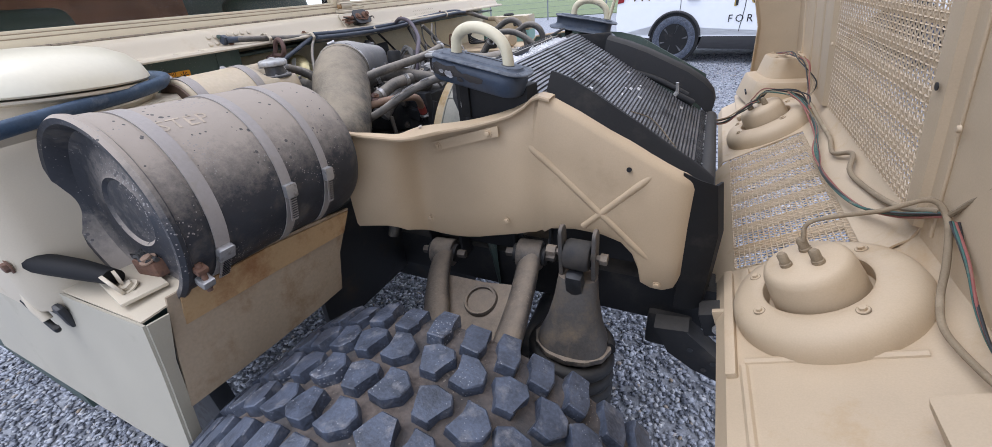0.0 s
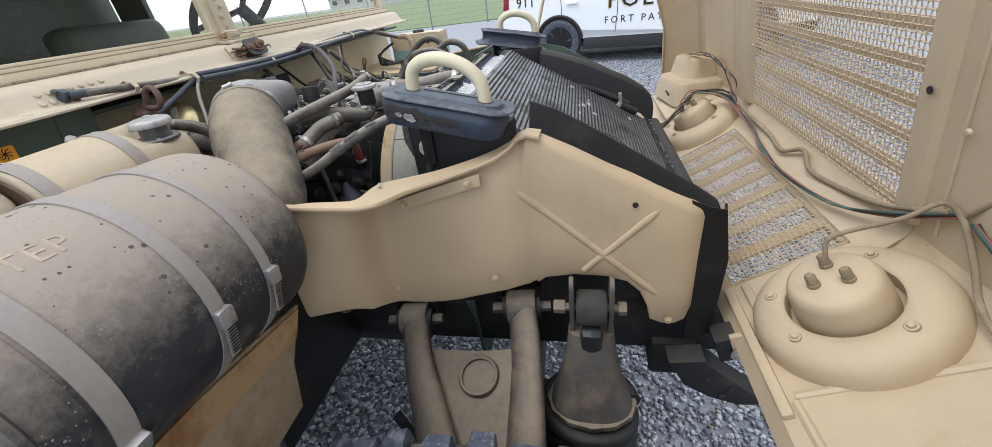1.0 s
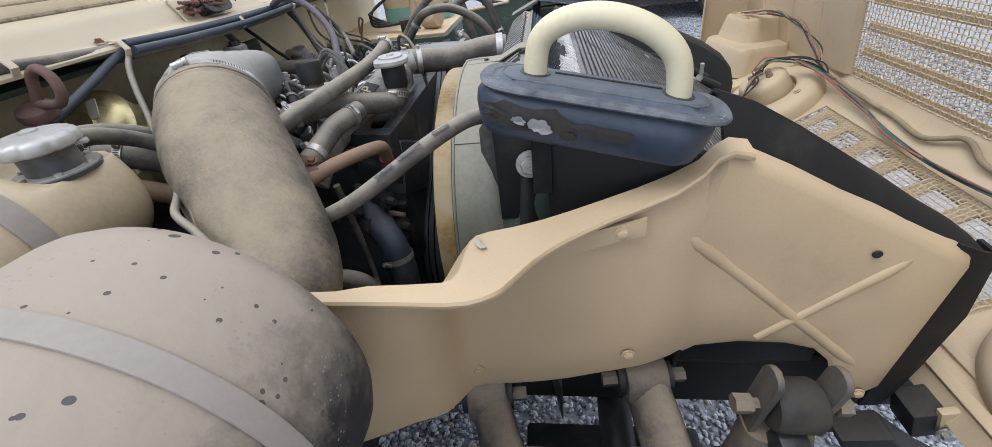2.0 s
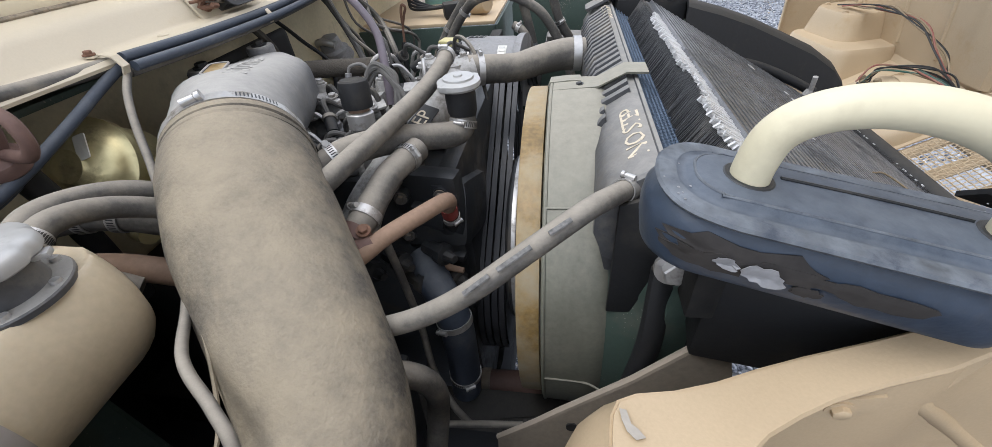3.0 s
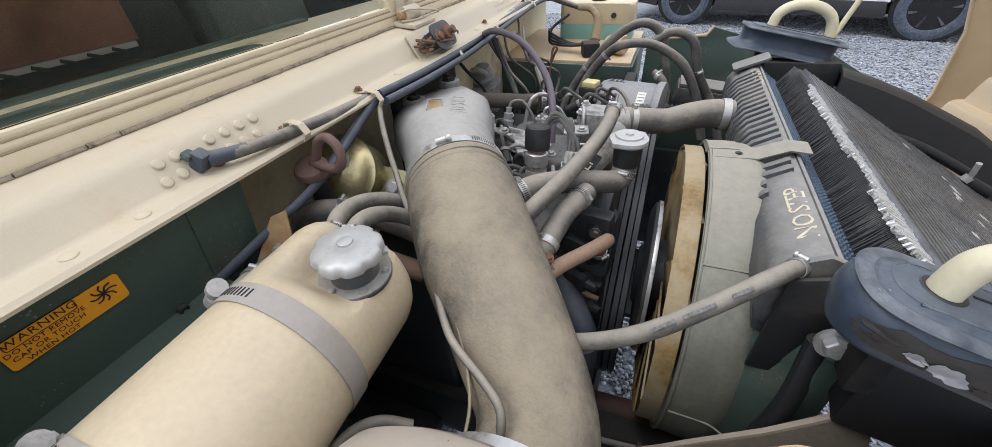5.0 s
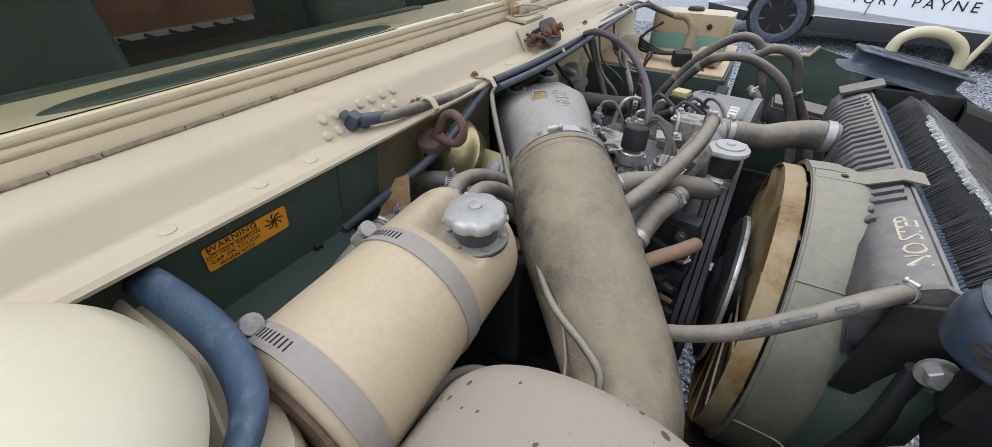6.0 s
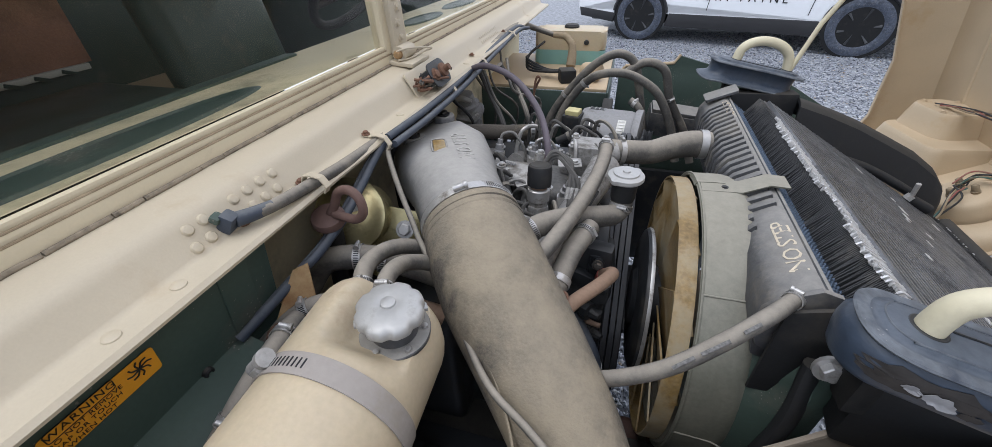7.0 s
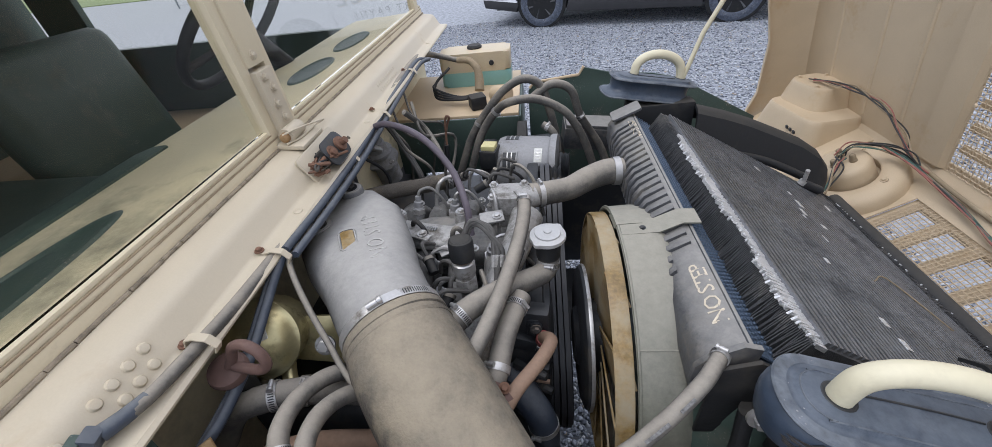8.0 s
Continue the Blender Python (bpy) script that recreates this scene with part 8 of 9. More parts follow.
# ---- linkage housing and boot on the firewall
pump = thing("linkage_housing", (-1.12, 1.86, 1.05), "dusty grey cast linkage housing on the firewall", "housing")
part("body", lat([(0, -0.10), (0.034, -0.10), (0.036, -0.03), (0.040, -0.02), (0.040, 0.0), (0.030, 0.006), (0.026, 0.030), (0.016, 0.034), (0, 0.034)], (-1.115, 1.86, 1.155), (-0.1, -0.2, 1), 28), ALT, pump)
part("flange", pri(rounded(0.105, 0.070, 0.018, 5), (-1.112, 1.845, 1.135), (0.96, -0.1, -0.05), (0.1, 0.8, 0.5), 0.012, 0.002), ALT, pump)
part("lever", tub([(-1.15, 1.83, 1.17), (-1.115, 1.82, 1.185), (-1.085, 1.825, 1.175)], 0.008, n=10), STEEL, pump)
for dx, dz in ((-0.042, -0.012), (0.042, -0.016)):
    part("bolt", blt((-1.112 + dx, 1.828, 1.148 + dz), (0, -0.5, 0.85), 0.007, 0.008), STEEL, pump)
boot = thing("rubber_boot", (-1.19, 1.85, 1.10), "black ribbed rubber boot bending down the firewall", "rubber boot")
part("bellows", tub([(-1.200, 1.86, 1.30), (-1.192, 1.855, 1.255), (-1.188, 1.85, 1.215), (-1.195, 1.85, 1.175), (-1.205, 1.855, 1.13)], 0.027, n=20), BLACK_RUBBER, boot)
for k in range(7):
    part("rib", lat([(0.026, -0.004), (0.0305, 0.0), (0.026, 0.004), (0.024, 0.0), (0.026, -0.004)], (-1.198 + 0.010 * math.sin(k * 0.5), 1.853, 1.275 - 0.020 * k), (0.1, -0.1, 1), 24), BLACK_RUBBER, boot)

# dark bulk round the engine: heater box and bell housing
for nm, c, size, m, lab in (("heater_box", (-1.225, 1.58, 1.15), (0.20, 0.30, 0.20), BLACK, "black heater housing on the firewall"),
                            ("transmission_tunnel", (-1.05, 1.42, 0.80), (0.30, 0.5, 0.5), DARK, "oily dark rear of the engine")):
    q = thing(nm, (c[0], c[1], c[2] - size[2] / 2), lab, nm.replace("_", " "))
    part("body", boxb(c, size, (0, 0, 0), 0.02, 3), m, q)
    part("lid", boxb((c[0], c[1], c[2] + size[2] / 2), (size[0] * 0.9, size[1] * 0.9, 0.016), (0, 0, 0), 0.004), m, q)
    for sx in (-1, 1):
        part("bolt", blt((c[0] + sx * size[0] * 0.35, c[1] - size[1] * 0.3, c[2] + size[2] / 2 + 0.008), (0, 0, 1), 0.006, 0.006), STEEL, q)
for k in range(9):
    a, b = crng.uniform(-1.12, -0.98), crng.uniform(1.55, 1.95)
    wire("firewall_wire", [(a, b, 1.29), (a + 0.03, b + crng.uniform(-0.05, 0.05), 1.22), (a + 0.08, b + crng.uniform(-0.08, 0.08), 1.15), (a + 0.05, b + crng.uniform(-0.1, 0.1), 1.02)], crng.choice((0.003, 0.004, 0.007)), crng.choice((BLACK, RUBBER, WIRE_GREY)), "dark wire hanging in front of the firewall", cat="wire")
dip = thing("dipstick", (-0.92, 1.83, 1.1), "dark wire-loop dipstick handle", "dipstick")
part("loop", tub([(-0.915, 1.84, 1.16), (-0.912, 1.845, 1.20), (-0.905, 1.848, 1.225), (-0.897, 1.846, 1.242), (-0.903, 1.843, 1.248), (-0.908, 1.842, 1.235), (-0.911, 1.843, 1.21)], 0.003, n=8), RUST, dip)
part("tube", tub([(-0.915, 1.84, 1.17), (-0.92, 1.83, 1.10), (-0.93, 1.81, 1.0)], 0.0065, n=8), BLACK, dip)

# ---- far side of the bay
shelf = thing("battery_shelf", (-0.93, 2.25, 1.0), "tan-painted steel shelf with dark green sides at the cowl", "shelf")
part("top", boxb((-0.93, 2.27, 1.152), (0.40, 0.42, 0.010), bevel=0.003), TAN, shelf)
part("front", boxb((-0.93, 2.057, 1.057), (0.40, 0.008, 0.180), bevel=0.002), GREEN, shelf)
part("side", boxb((-0.727, 2.27, 1.057), (0.008, 0.42, 0.180), bevel=0.002), GREEN, shelf)
for x in (-1.06, -0.9, -0.77):
    part("bolt", blt((x, 2.052, 1.075), (0, -1, 0), 0.005, 0.005), GREEN, shelf)
wt = thing("washer_tank", (-0.89, 2.37, 1.157), "translucent teal and cream plastic washer fluid tank", "washer tank")
part("lower_tank", pri(rounded(0.25, 0.115, 0.02, 5), (-0.885, 2.385, 1.1575), (1, 0, 0), (0, 1, 0), 0.050, 0.010), TEAL, wt, "teal fluid-filled lower tank")
part("upper_tank", pri(rounded(0.25, 0.115, 0.02, 5), (-0.885, 2.385, 1.2065), (1, 0, 0), (0, 1, 0), 0.064, 0.014), TANK_TEAL, wt, "cream upper tank")
part("cap", lat([(0, 1.268), (0.026, 1.268), (0.027, 1.275), (0.022, 1.281), (0, 1.282)], (-0.888, 2.40, 0), (0, 0, 1), 24), BLACK, wt)
part("grommet", lat([(0, 0), (0.009, 0), (0.008, 0.006), (0, 0.007)], (-0.825, 2.327, 1.235), (0, -1, 0), 14), DARK, wt)
sol = thing("solenoid", (-0.79, 2.15, 1.157), "tan-painted round solenoid with a wiring plug", "solenoid")
part("can", lat([(0, -0.03), (0.026, -0.03), (0.028, -0.024), (0.028, 0.024), (0.024, 0.03), (0, 0.03)], (-0.785, 2.15, 1.185), (0.85, -0.5, 0.15), 28), TAN, sol)
part("plug", boxb((-0.86, 2.12, 1.178), (0.05, 0.05, 0.04), (0, 0, 20), 0.005), BLACK, sol)
for k in range(4):
    part("wire", tub([(-0.86, 2.12 + 0.008 * k, 1.19), (-0.93, 2.14 + 0.01 * k, 1.18), (-1.0, 2.17, 1.18 + 0.01 * k), (-1.0, 2.20, 1.22), (-0.96, 2.24 + 0.004 * k, 1.25)], 0.004, n=8), BLACK, sol)
part("conduit_elbow", tub([(-0.93, 2.26, 1.27), (-0.89, 2.25, 1.268), (-0.865, 2.235, 1.245), (-0.86, 2.22, 1.215), (-0.86, 2.20, 1.185)], [0.010, 0.011, 0.012, 0.015, 0.016], n=14), LOOM, sol)
apron = thing("far_apron", (-0.4, 2.23, 0.8), "dark green painted far inner fender panel", "fender panel")
part("panel", pri([(-0.70, 0.80), (-0.70, 1.16), (-0.685, 1.186), (-0.53, 1.200), (-0.520, 1.226), (-0.427, 1.200), (-0.30, 1.19), (-0.22, 1.17), (0.05, 1.02), (0.05, 0.80)], (0, 2.232, 0), (1, 0, 0), (0, 0, 1), 0.006, 0.001), GREEN, apron)
part("rolled_edge", tub([(-0.695, 2.229, 1.17), (-0.68, 2.229, 1.188), (-0.535, 2.229, 1.202), (-0.520, 2.229, 1.228)], 0.005, n=8, smooth=False), TAN, apron, "scuffed tan top edge")
relay = thing("relay_box", (-0.52, 2.08, 1.02), "dusty grey relay box on the far fender", "relay box")
part("box", boxb((-0.515, 2.09, 1.06), (0.16, 0.10, 0.07), (0, 6, 0), 0.006), RAD, relay)
part("lid", boxb((-0.515, 2.085, 1.10), (0.145, 0.085, 0.012), (0, 6, 0), 0.003), RAD, relay)
part("cap", lat([(0, 0), (0.016, 0), (0.014, 0.012), (0, 0.013)], (-0.54, 2.08, 1.107), (0, 0, 1), 16), DARK, relay)
pump = thing("steering_pump", (-0.62, 1.99, 0.95), "dark power steering pump body", "pump")
part("body", lat([(0, -0.07), (0.05, -0.07), (0.055, 0.05), (0.03, 0.06), (0, 0.06)], (-0.66, 1.98, 1.06), (1, 0, 0), 28), DARK, pump)
part("flange", boxb((-0.72, 1.98, 1.09), (0.03, 0.12, 0.10), bevel=0.006), BLACK, pump)
rod = thing("hood_prop_rod", (-0.30, 1.955, 1.25), "slim tan-painted hood prop rod", "prop rod")
part("rod", tub([(-0.305, 1.955, 1.24), (-0.27, 1.957, 1.367), (-0.14, 1.965, 1.64), (0.02, 1.975, 1.98)], 0.0055, n=10, smooth=False), HANDLE, rod)

# ---- cowl details
for y, z in ((0.9725, 1.3294), (0.9889, 1.3298), (1.0437, 1.3305), (1.0612, 1.3308), (1.0792, 1.3309), (0.9779, 1.3440), (0.9948, 1.3442), (1.0314, 1.3444), (1.0495, 1.3445), (1.068, 1.3449), (1.0868, 1.3449)):
    part("rivet", lat([(0.0056, 0), (0.0055, 0.0012), (0.0042, 0.0030), (0, 0.0038)], Vector((-1.0435 - 0.0120 * (z - 1.3255) / 0.021, y, z)), face_n, 16), CREAM, cowl)
for y in (0.56, 0.68, 0.80, 0.8796, 0.9355, 1.15, 1.34, 1.66, 1.90, 2.1, 2.3):
    part("flange_rivet", lat([(0.0068, 0), (0.0064, 0.0012), (0.004, 0.0022), (0, 0.0026)], (-1.0300, y, 1.3208), (0.05, 0, 1), 16), CREAM, cowl)
for k in range(22):
    part("vent_dimple", lat([(0.004, 0), (0.0035, 0.0012), (0, 0.0018)], (-1.0465 - 0.0066 * (k % 2), 1.83 + 0.014 * (k // 2), 1.3300 + 0.0115 * (k % 2)), face_n, 8), CREAM, cowl)
hinge = part("hinge", bar(1.503, 0.022, 1.503, 0.118, 0.044, 0.046), CREAM, ws, "cream hinge with a bent wire clip")
part("foot", boxb((-1.083, 1.497, 1.3665), (0.050, 0.075, 0.008), (0, 5, 0), 0.003), CREAM, hinge)
part("knuckle", lat([(0, -0.022), (0.013, -0.022), (0.013, 0.022), (0, 0.022)], (-1.088, 1.492, 1.382), (0, 1, 0), 24), CREAM, hinge)
part("pin", lat([(0, 0), (0.008, 0), (0.0075, 0.007), (0.005, 0.010), (0, 0.0105)], (-1.088, 1.470, 1.382), (0, -1, 0), 16), RUST_TAN, hinge, "rusty hinge pin")
part("wire_clip", tub([(-1.088, 1.462, 1.388), (-1.074, 1.475, 1.391), (-1.062, 1.520, 1.384), (-1.060, 1.552, 1.376), (-1.070, 1.540, 1.373), (-1.074, 1.490, 1.372), (-1.084, 1.458, 1.374)], 0.0017, n=6), CREAM, hinge)
for h, dy in ((0.040, 0.0), (0.064, -0.004), (0.088, 0.004), (0.108, -0.006)):
    part("bolt", blt(ws_at(1.503 + dy, h, 0.0228), WS_N, 0.0052, 0.006), CREAM, hinge)
for h in (0.140, 0.25, 0.36):
    part("bolt", blt(ws_at(1.503, h, 0.0168), WS_N, 0.005, 0.005), CREAM, ws)
wm = thing("wiper_pivot", (-1.07, 1.52, 1.33), "dirty black wiper pivot on a cream backing plate", "wiper pivot")
wc = Vector((-1.0455, 1.488, 1.3335))
wn_ = face_n.copy()
part("backing_plate", pri(rounded(0.135, 0.060, 0.006, 3), wc, (0, 1, 0), (-0.51, 0, 0.86), 0.004, 0.001), CREAM, wm)
part("gearbox", boxb(wc + wn_ * 0.014, (0.030, 0.060, 0.026), (0, 59, 0), 0.006), DARK, wm, "greasy black pivot housing")
part("pivot_plate", pri(rounded(0.070, 0.046, 0.014, 5), wc + wn_ * 0.027, (0, 1, 0), (-0.51, 0, 0.86), 0.003, 0.001), DARK, wm, "greasy pivot plate")
part("spindle", lat([(0, 0), (0.013, 0), (0.013, 0.006), (0.006, 0.008), (0.006, 0.018), (0, 0.018)], wc + wn_ * 0.029 + Vector((0, 0.014, 0)), wn_, 16), RUST, wm)
part("nut", blt(wc + wn_ * 0.029 + Vector((0, -0.016, 0)), wn_, 0.008, 0.007), RUST, wm)
for dy in (-0.054, 0.050):
    part("screw", blt(wc + wn_ * 0.004 + Vector((0.006, dy, 0)), wn_, 0.006, 0.007), RUST, wm)
g = random.Random(40)
for k in range(16):
    c = wc + wn_ * g.uniform(0.002, 0.018) + Vector((g.uniform(-0.024, 0.028), g.uniform(-0.062, 0.045), 0))
    pts = [c + Vector((g.uniform(-0.016, 0.016), g.uniform(-0.024, 0.024), g.uniform(-0.002, 0.014))) for _ in range(4)]
    part("dirt_strand", tub(pts, g.choice((0.0014, 0.0022, 0.0030)), n=6, per=4), g.choice((DARK, RUST, LOOM_DARK)), wm)

# ---- warning label on the firewall
wl_root = thing("warning_label", (-1.044, 0.855, 1.25), "yellow warning label with black text and a symbol", "label")
wu, wv = Vector((0, 1, 0)), Vector((0.19, 0, 0.98)).normalized()
wo = Vector((-1.0412, 0.8555, 1.2725)) + Vector((0.98, 0, -0.19)) * 0.0006
part("sheet", prism(bmesh.new(), rounded(0.083, 0.0285, 0.003, 3), wo, wu, wv, 0.0006), YELLOW, wl_root)
nrm = wu.cross(wv)


def wl_at(a, b):
    return wo + wu * a + wv * b + nrm * 0.0010


letters("text", "WARNING", 0.0092, wl_at(-0.014, 0.0105), wu, wv, INK, wl_root, 0.0001, 1.1)
for k, tx in enumerate(("DO NOT REMOVE", "CAP OR TOUCH", "WHEN HOT")):
    letters("text", tx, 0.0062, wl_at(-0.014, 0.0018 - 0.0062 * k), wu, wv, INK, wl_root, 0.0001, 1.05)
part("text_border", tub([wl_at(-0.014 + a, 0.0105 + b) for a, b in rounded(0.046, 0.0105, 0.002, 2)] + [wl_at(-0.014 + 0.023, 0.0105 + 0.00325)], 0.0004, n=4, smooth=False), INK, wl_root)
g = random.Random(2)
for a in range(8):
    t = radians(45 * a)
    part("symbol", tub([wl_at(0.027, 0.003), wl_at(0.027 + 0.006 * math.cos(t + 0.3), 0.003 + 0.006 * math.sin(t + 0.3)), wl_at(0.027 + 0.010 * math.cos(t), 0.003 + 0.009 * math.sin(t))], 0.0007, n=5), INK, wl_root)

# ---- suspension, frame and front bracket
arm = thing("control_arm", (-0.36, 0.93, 0.6), "dirt-caked black steel upper control arm", "control arm")
for p0, p1, p2 in (((-0.525, 1.055, 0.785), (-0.485, 0.95, 0.765), (-0.395, 0.78, 0.70)), ((-0.283, 1.075, 0.815), (-0.262, 0.95, 0.775), (-0.252, 0.78, 0.70))):
    part("arm_leg", tub([p0, p1, p2], [0.036, 0.037, 0.046], n=20, flat=0.65), SUSP, arm)
    part("eye", lat([(0, -0.030), (0.034, -0.030), (0.037, -0.026), (0.037, 0.026), (0.034, 0.030), (0, 0.030)], p0, (1, 0.1, 0), 28), SUSP, arm)
part("web", sheet([[(-0.47, 0.985, 0.770), (-0.37, 0.985, 0.772), (-0.285, 0.985, 0.785)], [(-0.46, 0.93, 0.755), (-0.365, 0.93, 0.757), (-0.28, 0.93, 0.765)], [(-0.41, 0.82, 0.715), (-0.335, 0.82, 0.717), (-0.260, 0.82, 0.715)]], 0.008), SUSP, arm)
part("hole_rim", lat([(0.033, 0.014), (0.038, 0.016), (0.041, 0.010), (0.040, 0.002), (0.033, 0.002), (0.033, 0.014)], (-0.355, 0.935, 0.754), (0, -0.35, 0.94), 36), SUSP, arm)
part("hole", lat([(0, 0.0050), (0.034, 0.0050), (0.034, 0.0060), (0, 0.0060)], (-0.355, 0.935, 0.754), (0, -0.35, 0.94), 32), SUSP, arm, "dirt-filled drain recess")
for x, y, z in ((-0.525, 1.055, 0.785), (-0.283, 1.075, 0.815)):
    part("bushing", lat([(0, -0.040), (0.024, -0.040), (0.024, 0.040), (0, 0.040)], (x, y, z), (1, 0.1, 0), 24), BLACK, arm)
    part("pivot_bolt", lat([(0, -0.062), (0.011, -0.062), (0.011, 0.062), (0, 0.062)], (x, y, z), (1, 0.1, 0), 6), SUSP, arm)
    for dx in (-0.048, 0.048):
        part("hanger", boxb((x + dx, y + 0.036, z + 0.04), (0.007, 0.05, 0.13), (4, 0, 0), 0.003), BLACK, arm)
strut = thing("coil_spring", (-0.14, 0.97, 0.4), "black coil spring with a dirty steel upper seat", "spring")
part("yoke", loft([((-0.140, 0.950, 0.690), (0.078, 0, 0), (0, 0.058, 0), 0.8), ((-0.140, 0.955, 0.712), (0.074, 0, 0), (0, 0.054, 0), 0.8), ((-0.140, 0.965, 0.745), (0.060, 0, 0), (0, 0.046, 0), 0.8), ((-0.140, 0.978, 0.800), (0.047, 0, 0), (0, 0.034, 0), 0.75), ((-0.140, 0.988, 0.850), (0.041, 0, 0), (0, 0.026, 0), 0.7)]), SUSP_DARK, strut)
part("slot", boxb((-0.140, 0.966, 0.838), (0.040, 0.034, 0.080), (14, 0, 0), 0.016), DARK, strut, "dark open slot")
part("seat_rim", prism(bmesh.new(), [(0.086 * math.cos(a), 0.066 * math.sin(a)) for a in np.linspace(0, 2 * math.pi, 13)[:-1]], (-0.140, 0.950, 0.684), (1, 0, 0), (0, 1, 0), 0.014, 0.003), SUSP, strut, "tan dirt-caked spring seat rim")
for dx in (-0.038, 0.030):
    part("ear", pri(rounded(0.034, 0.14, 0.016, 5), (-0.140 + dx, 0.988, 0.900), (0, 1, 0), (0, -0.1, 1), 0.008, 0.002), SUSP_DARK, strut)
part("eye_bushing", lat([(0, -0.026), (0.028, -0.026), (0.032, -0.020), (0.032, 0.020), (0.028, 0.026), (0, 0.026)], (-0.140, 0.982, 0.905), (1, 0, 0), 28), BLACK, strut)
part("eye_bolt", lat([(0, -0.066), (0.012, -0.066), (0.012, -0.046), (0.007, -0.046), (0.007, 0.046), (0.012, 0.046), (0.012, 0.06), (0, 0.06)], (-0.140, 0.982, 0.905), (1, 0, 0), 6), SUSP, strut)
part("coil", tub([(-0.145 + 0.082 * math.cos(a), 0.955 + 0.070 * math.sin(a), 0.690 - 0.042 * a / (2 * math.pi)) for a in np.linspace(0, 2 * math.pi * 6, 73)], 0.017, n=12, per=2), BLACK, strut)
part("damper", lat([(0, 0.30), (0.045, 0.30), (0.045, 0.70), (0, 0.70)], (-0.145, 0.955, 0), (0, 0, 1), 24), DARK, strut)
rail = thing("frame_rail", (-0.3, 1.2, 0.6), "dirty black steel chassis frame rail", "frame")
part("rail", boxb((-0.45, 1.183, 0.695), (1.75, 0.075, 0.12), bevel=0.008), BLACK, rail)
part("cross_member", boxb((-0.40, 1.62, 0.62), (0.12, 0.50, 0.10), bevel=0.01), SUSP, rail)
part("cross_member", boxb((0.05, 1.5, 0.62), (0.10, 0.75, 0.10), bevel=0.01), BLACK, rail)
part("cross_tube", tub([(-0.70, 1.252, 0.708), (-0.60, 1.256, 0.708), (-0.46, 1.262, 0.708)], 0.027, n=20), RUST_RUBBER, rail, "brown dirty cross tube")
for x in (-0.665, -0.555):
    part("tube_band", lat([(0.0272, -0.008), (0.0288, -0.008), (0.0288, 0.008), (0.0272, 0.008), (0.0272, -0.008)], (x, 1.254, 0.708), (1, 0.04, 0), 28), SUSP, rail)
hose([(-0.72, 1.13, 0.80), (-0.64, 1.125, 0.83), (-0.55, 1.12, 0.86), (-0.45, 1.12, 0.92), (-0.36, 1.11, 0.99)], 0.005, RUBBER, "thin black line along the frame", (), 10)
hose([(-0.62, 1.16, 0.76), (-0.50, 1.16, 0.80), (-0.42, 1.15, 0.86), (-0.34, 1.15, 0.90)], 0.008, BLACK, "black brake pipe along the frame", (), 10)
hose([(-0.60, 0.97, 0.55), (-0.55, 0.95, 0.50), (-0.47, 0.95, 0.47), (-0.40, 0.98, 0.49)], 0.013, DARK, "oily brake hose near the wheel", (), 12)
part("hanger_plate", boxb((-0.40, 1.11, 0.86), (0.16, 0.008, 0.12), bevel=0.003), BLACK, rail)
part("shock_tower", boxb((-0.14, 1.105, 0.90), (0.20, 0.02, 0.14), bevel=0.006), BLACK, rail)
axle = thing("half_shaft", (-0.29, 0.9, 0.45), "dark half shaft and lower suspension behind the wheel", "axle")
part("shaft", tub([(-0.29, 0.70, 0.46), (-0.29, 1.25, 0.52)], 0.035, n=16, smooth=False), DARK, axle)
part("lower_arm", boxb((-0.29, 0.97, 0.36), (0.40, 0.50, 0.05), (6, 0, 0), 0.015), DARK, axle)
bum = thing("hood_hinge_bracket", (0.13, 1.07, 0.58), "black steel hood hinge bracket with bolt holes", "bracket")
part("arm", pri([(0.02, 0.70), (0.09, 0.71), (0.135, 0.66), (0.215, 0.605), (0.21, 0.585), (0.17, 0.58), (0.11, 0.60), (0.055, 0.635)], (0, 1.095, 0), (1, 0, 0), (0, 0, 1), 0.05, 0.005), BLACK, bum)
part("hook", tub([(0.165, 1.07, 0.60), (0.185, 1.07, 0.575), (0.21, 1.07, 0.575), (0.218, 1.07, 0.60)], 0.011, n=12), BLACK, bum)
for x, z in ((0.10, 0.66), (0.15, 0.635), (0.135, 0.61)):
    part("hole", lat([(0, 0), (0.006, 0), (0.006, 0.001), (0, 0.001)], (x, 1.0435, z), (0, -1, 0), 12), DARK, bum)
part("hinge_block", boxb((0.135, 1.08, 0.735), (0.05, 0.05, 0.06), (0, -20, 0), 0.005), BLACK, bum)
part("hinge_plate", boxb((0.150, 1.055, 0.755), (0.035, 0.012, 0.055), (0, -20, 0), 0.003), TAN_HOOD, bum)
part("hinge_bolt", blt((0.145, 1.046, 0.735), (0, -1, 0), 0.009, 0.010), STEEL, bum)
front = thing("front_bumper", (0.12, CY, 0.5), "black steel front bumper channel", "bumper")
part("channel", boxb((0.06, CY, 0.70), (0.05, 0.72, 0.24), (0, -12, 0), 0.006), BLACK, front)
part("rubber_lip", boxb((0.115, CY, 0.74), (0.02, 0.72, 0.05), (0, -12, 0), 0.006), DARK, front)

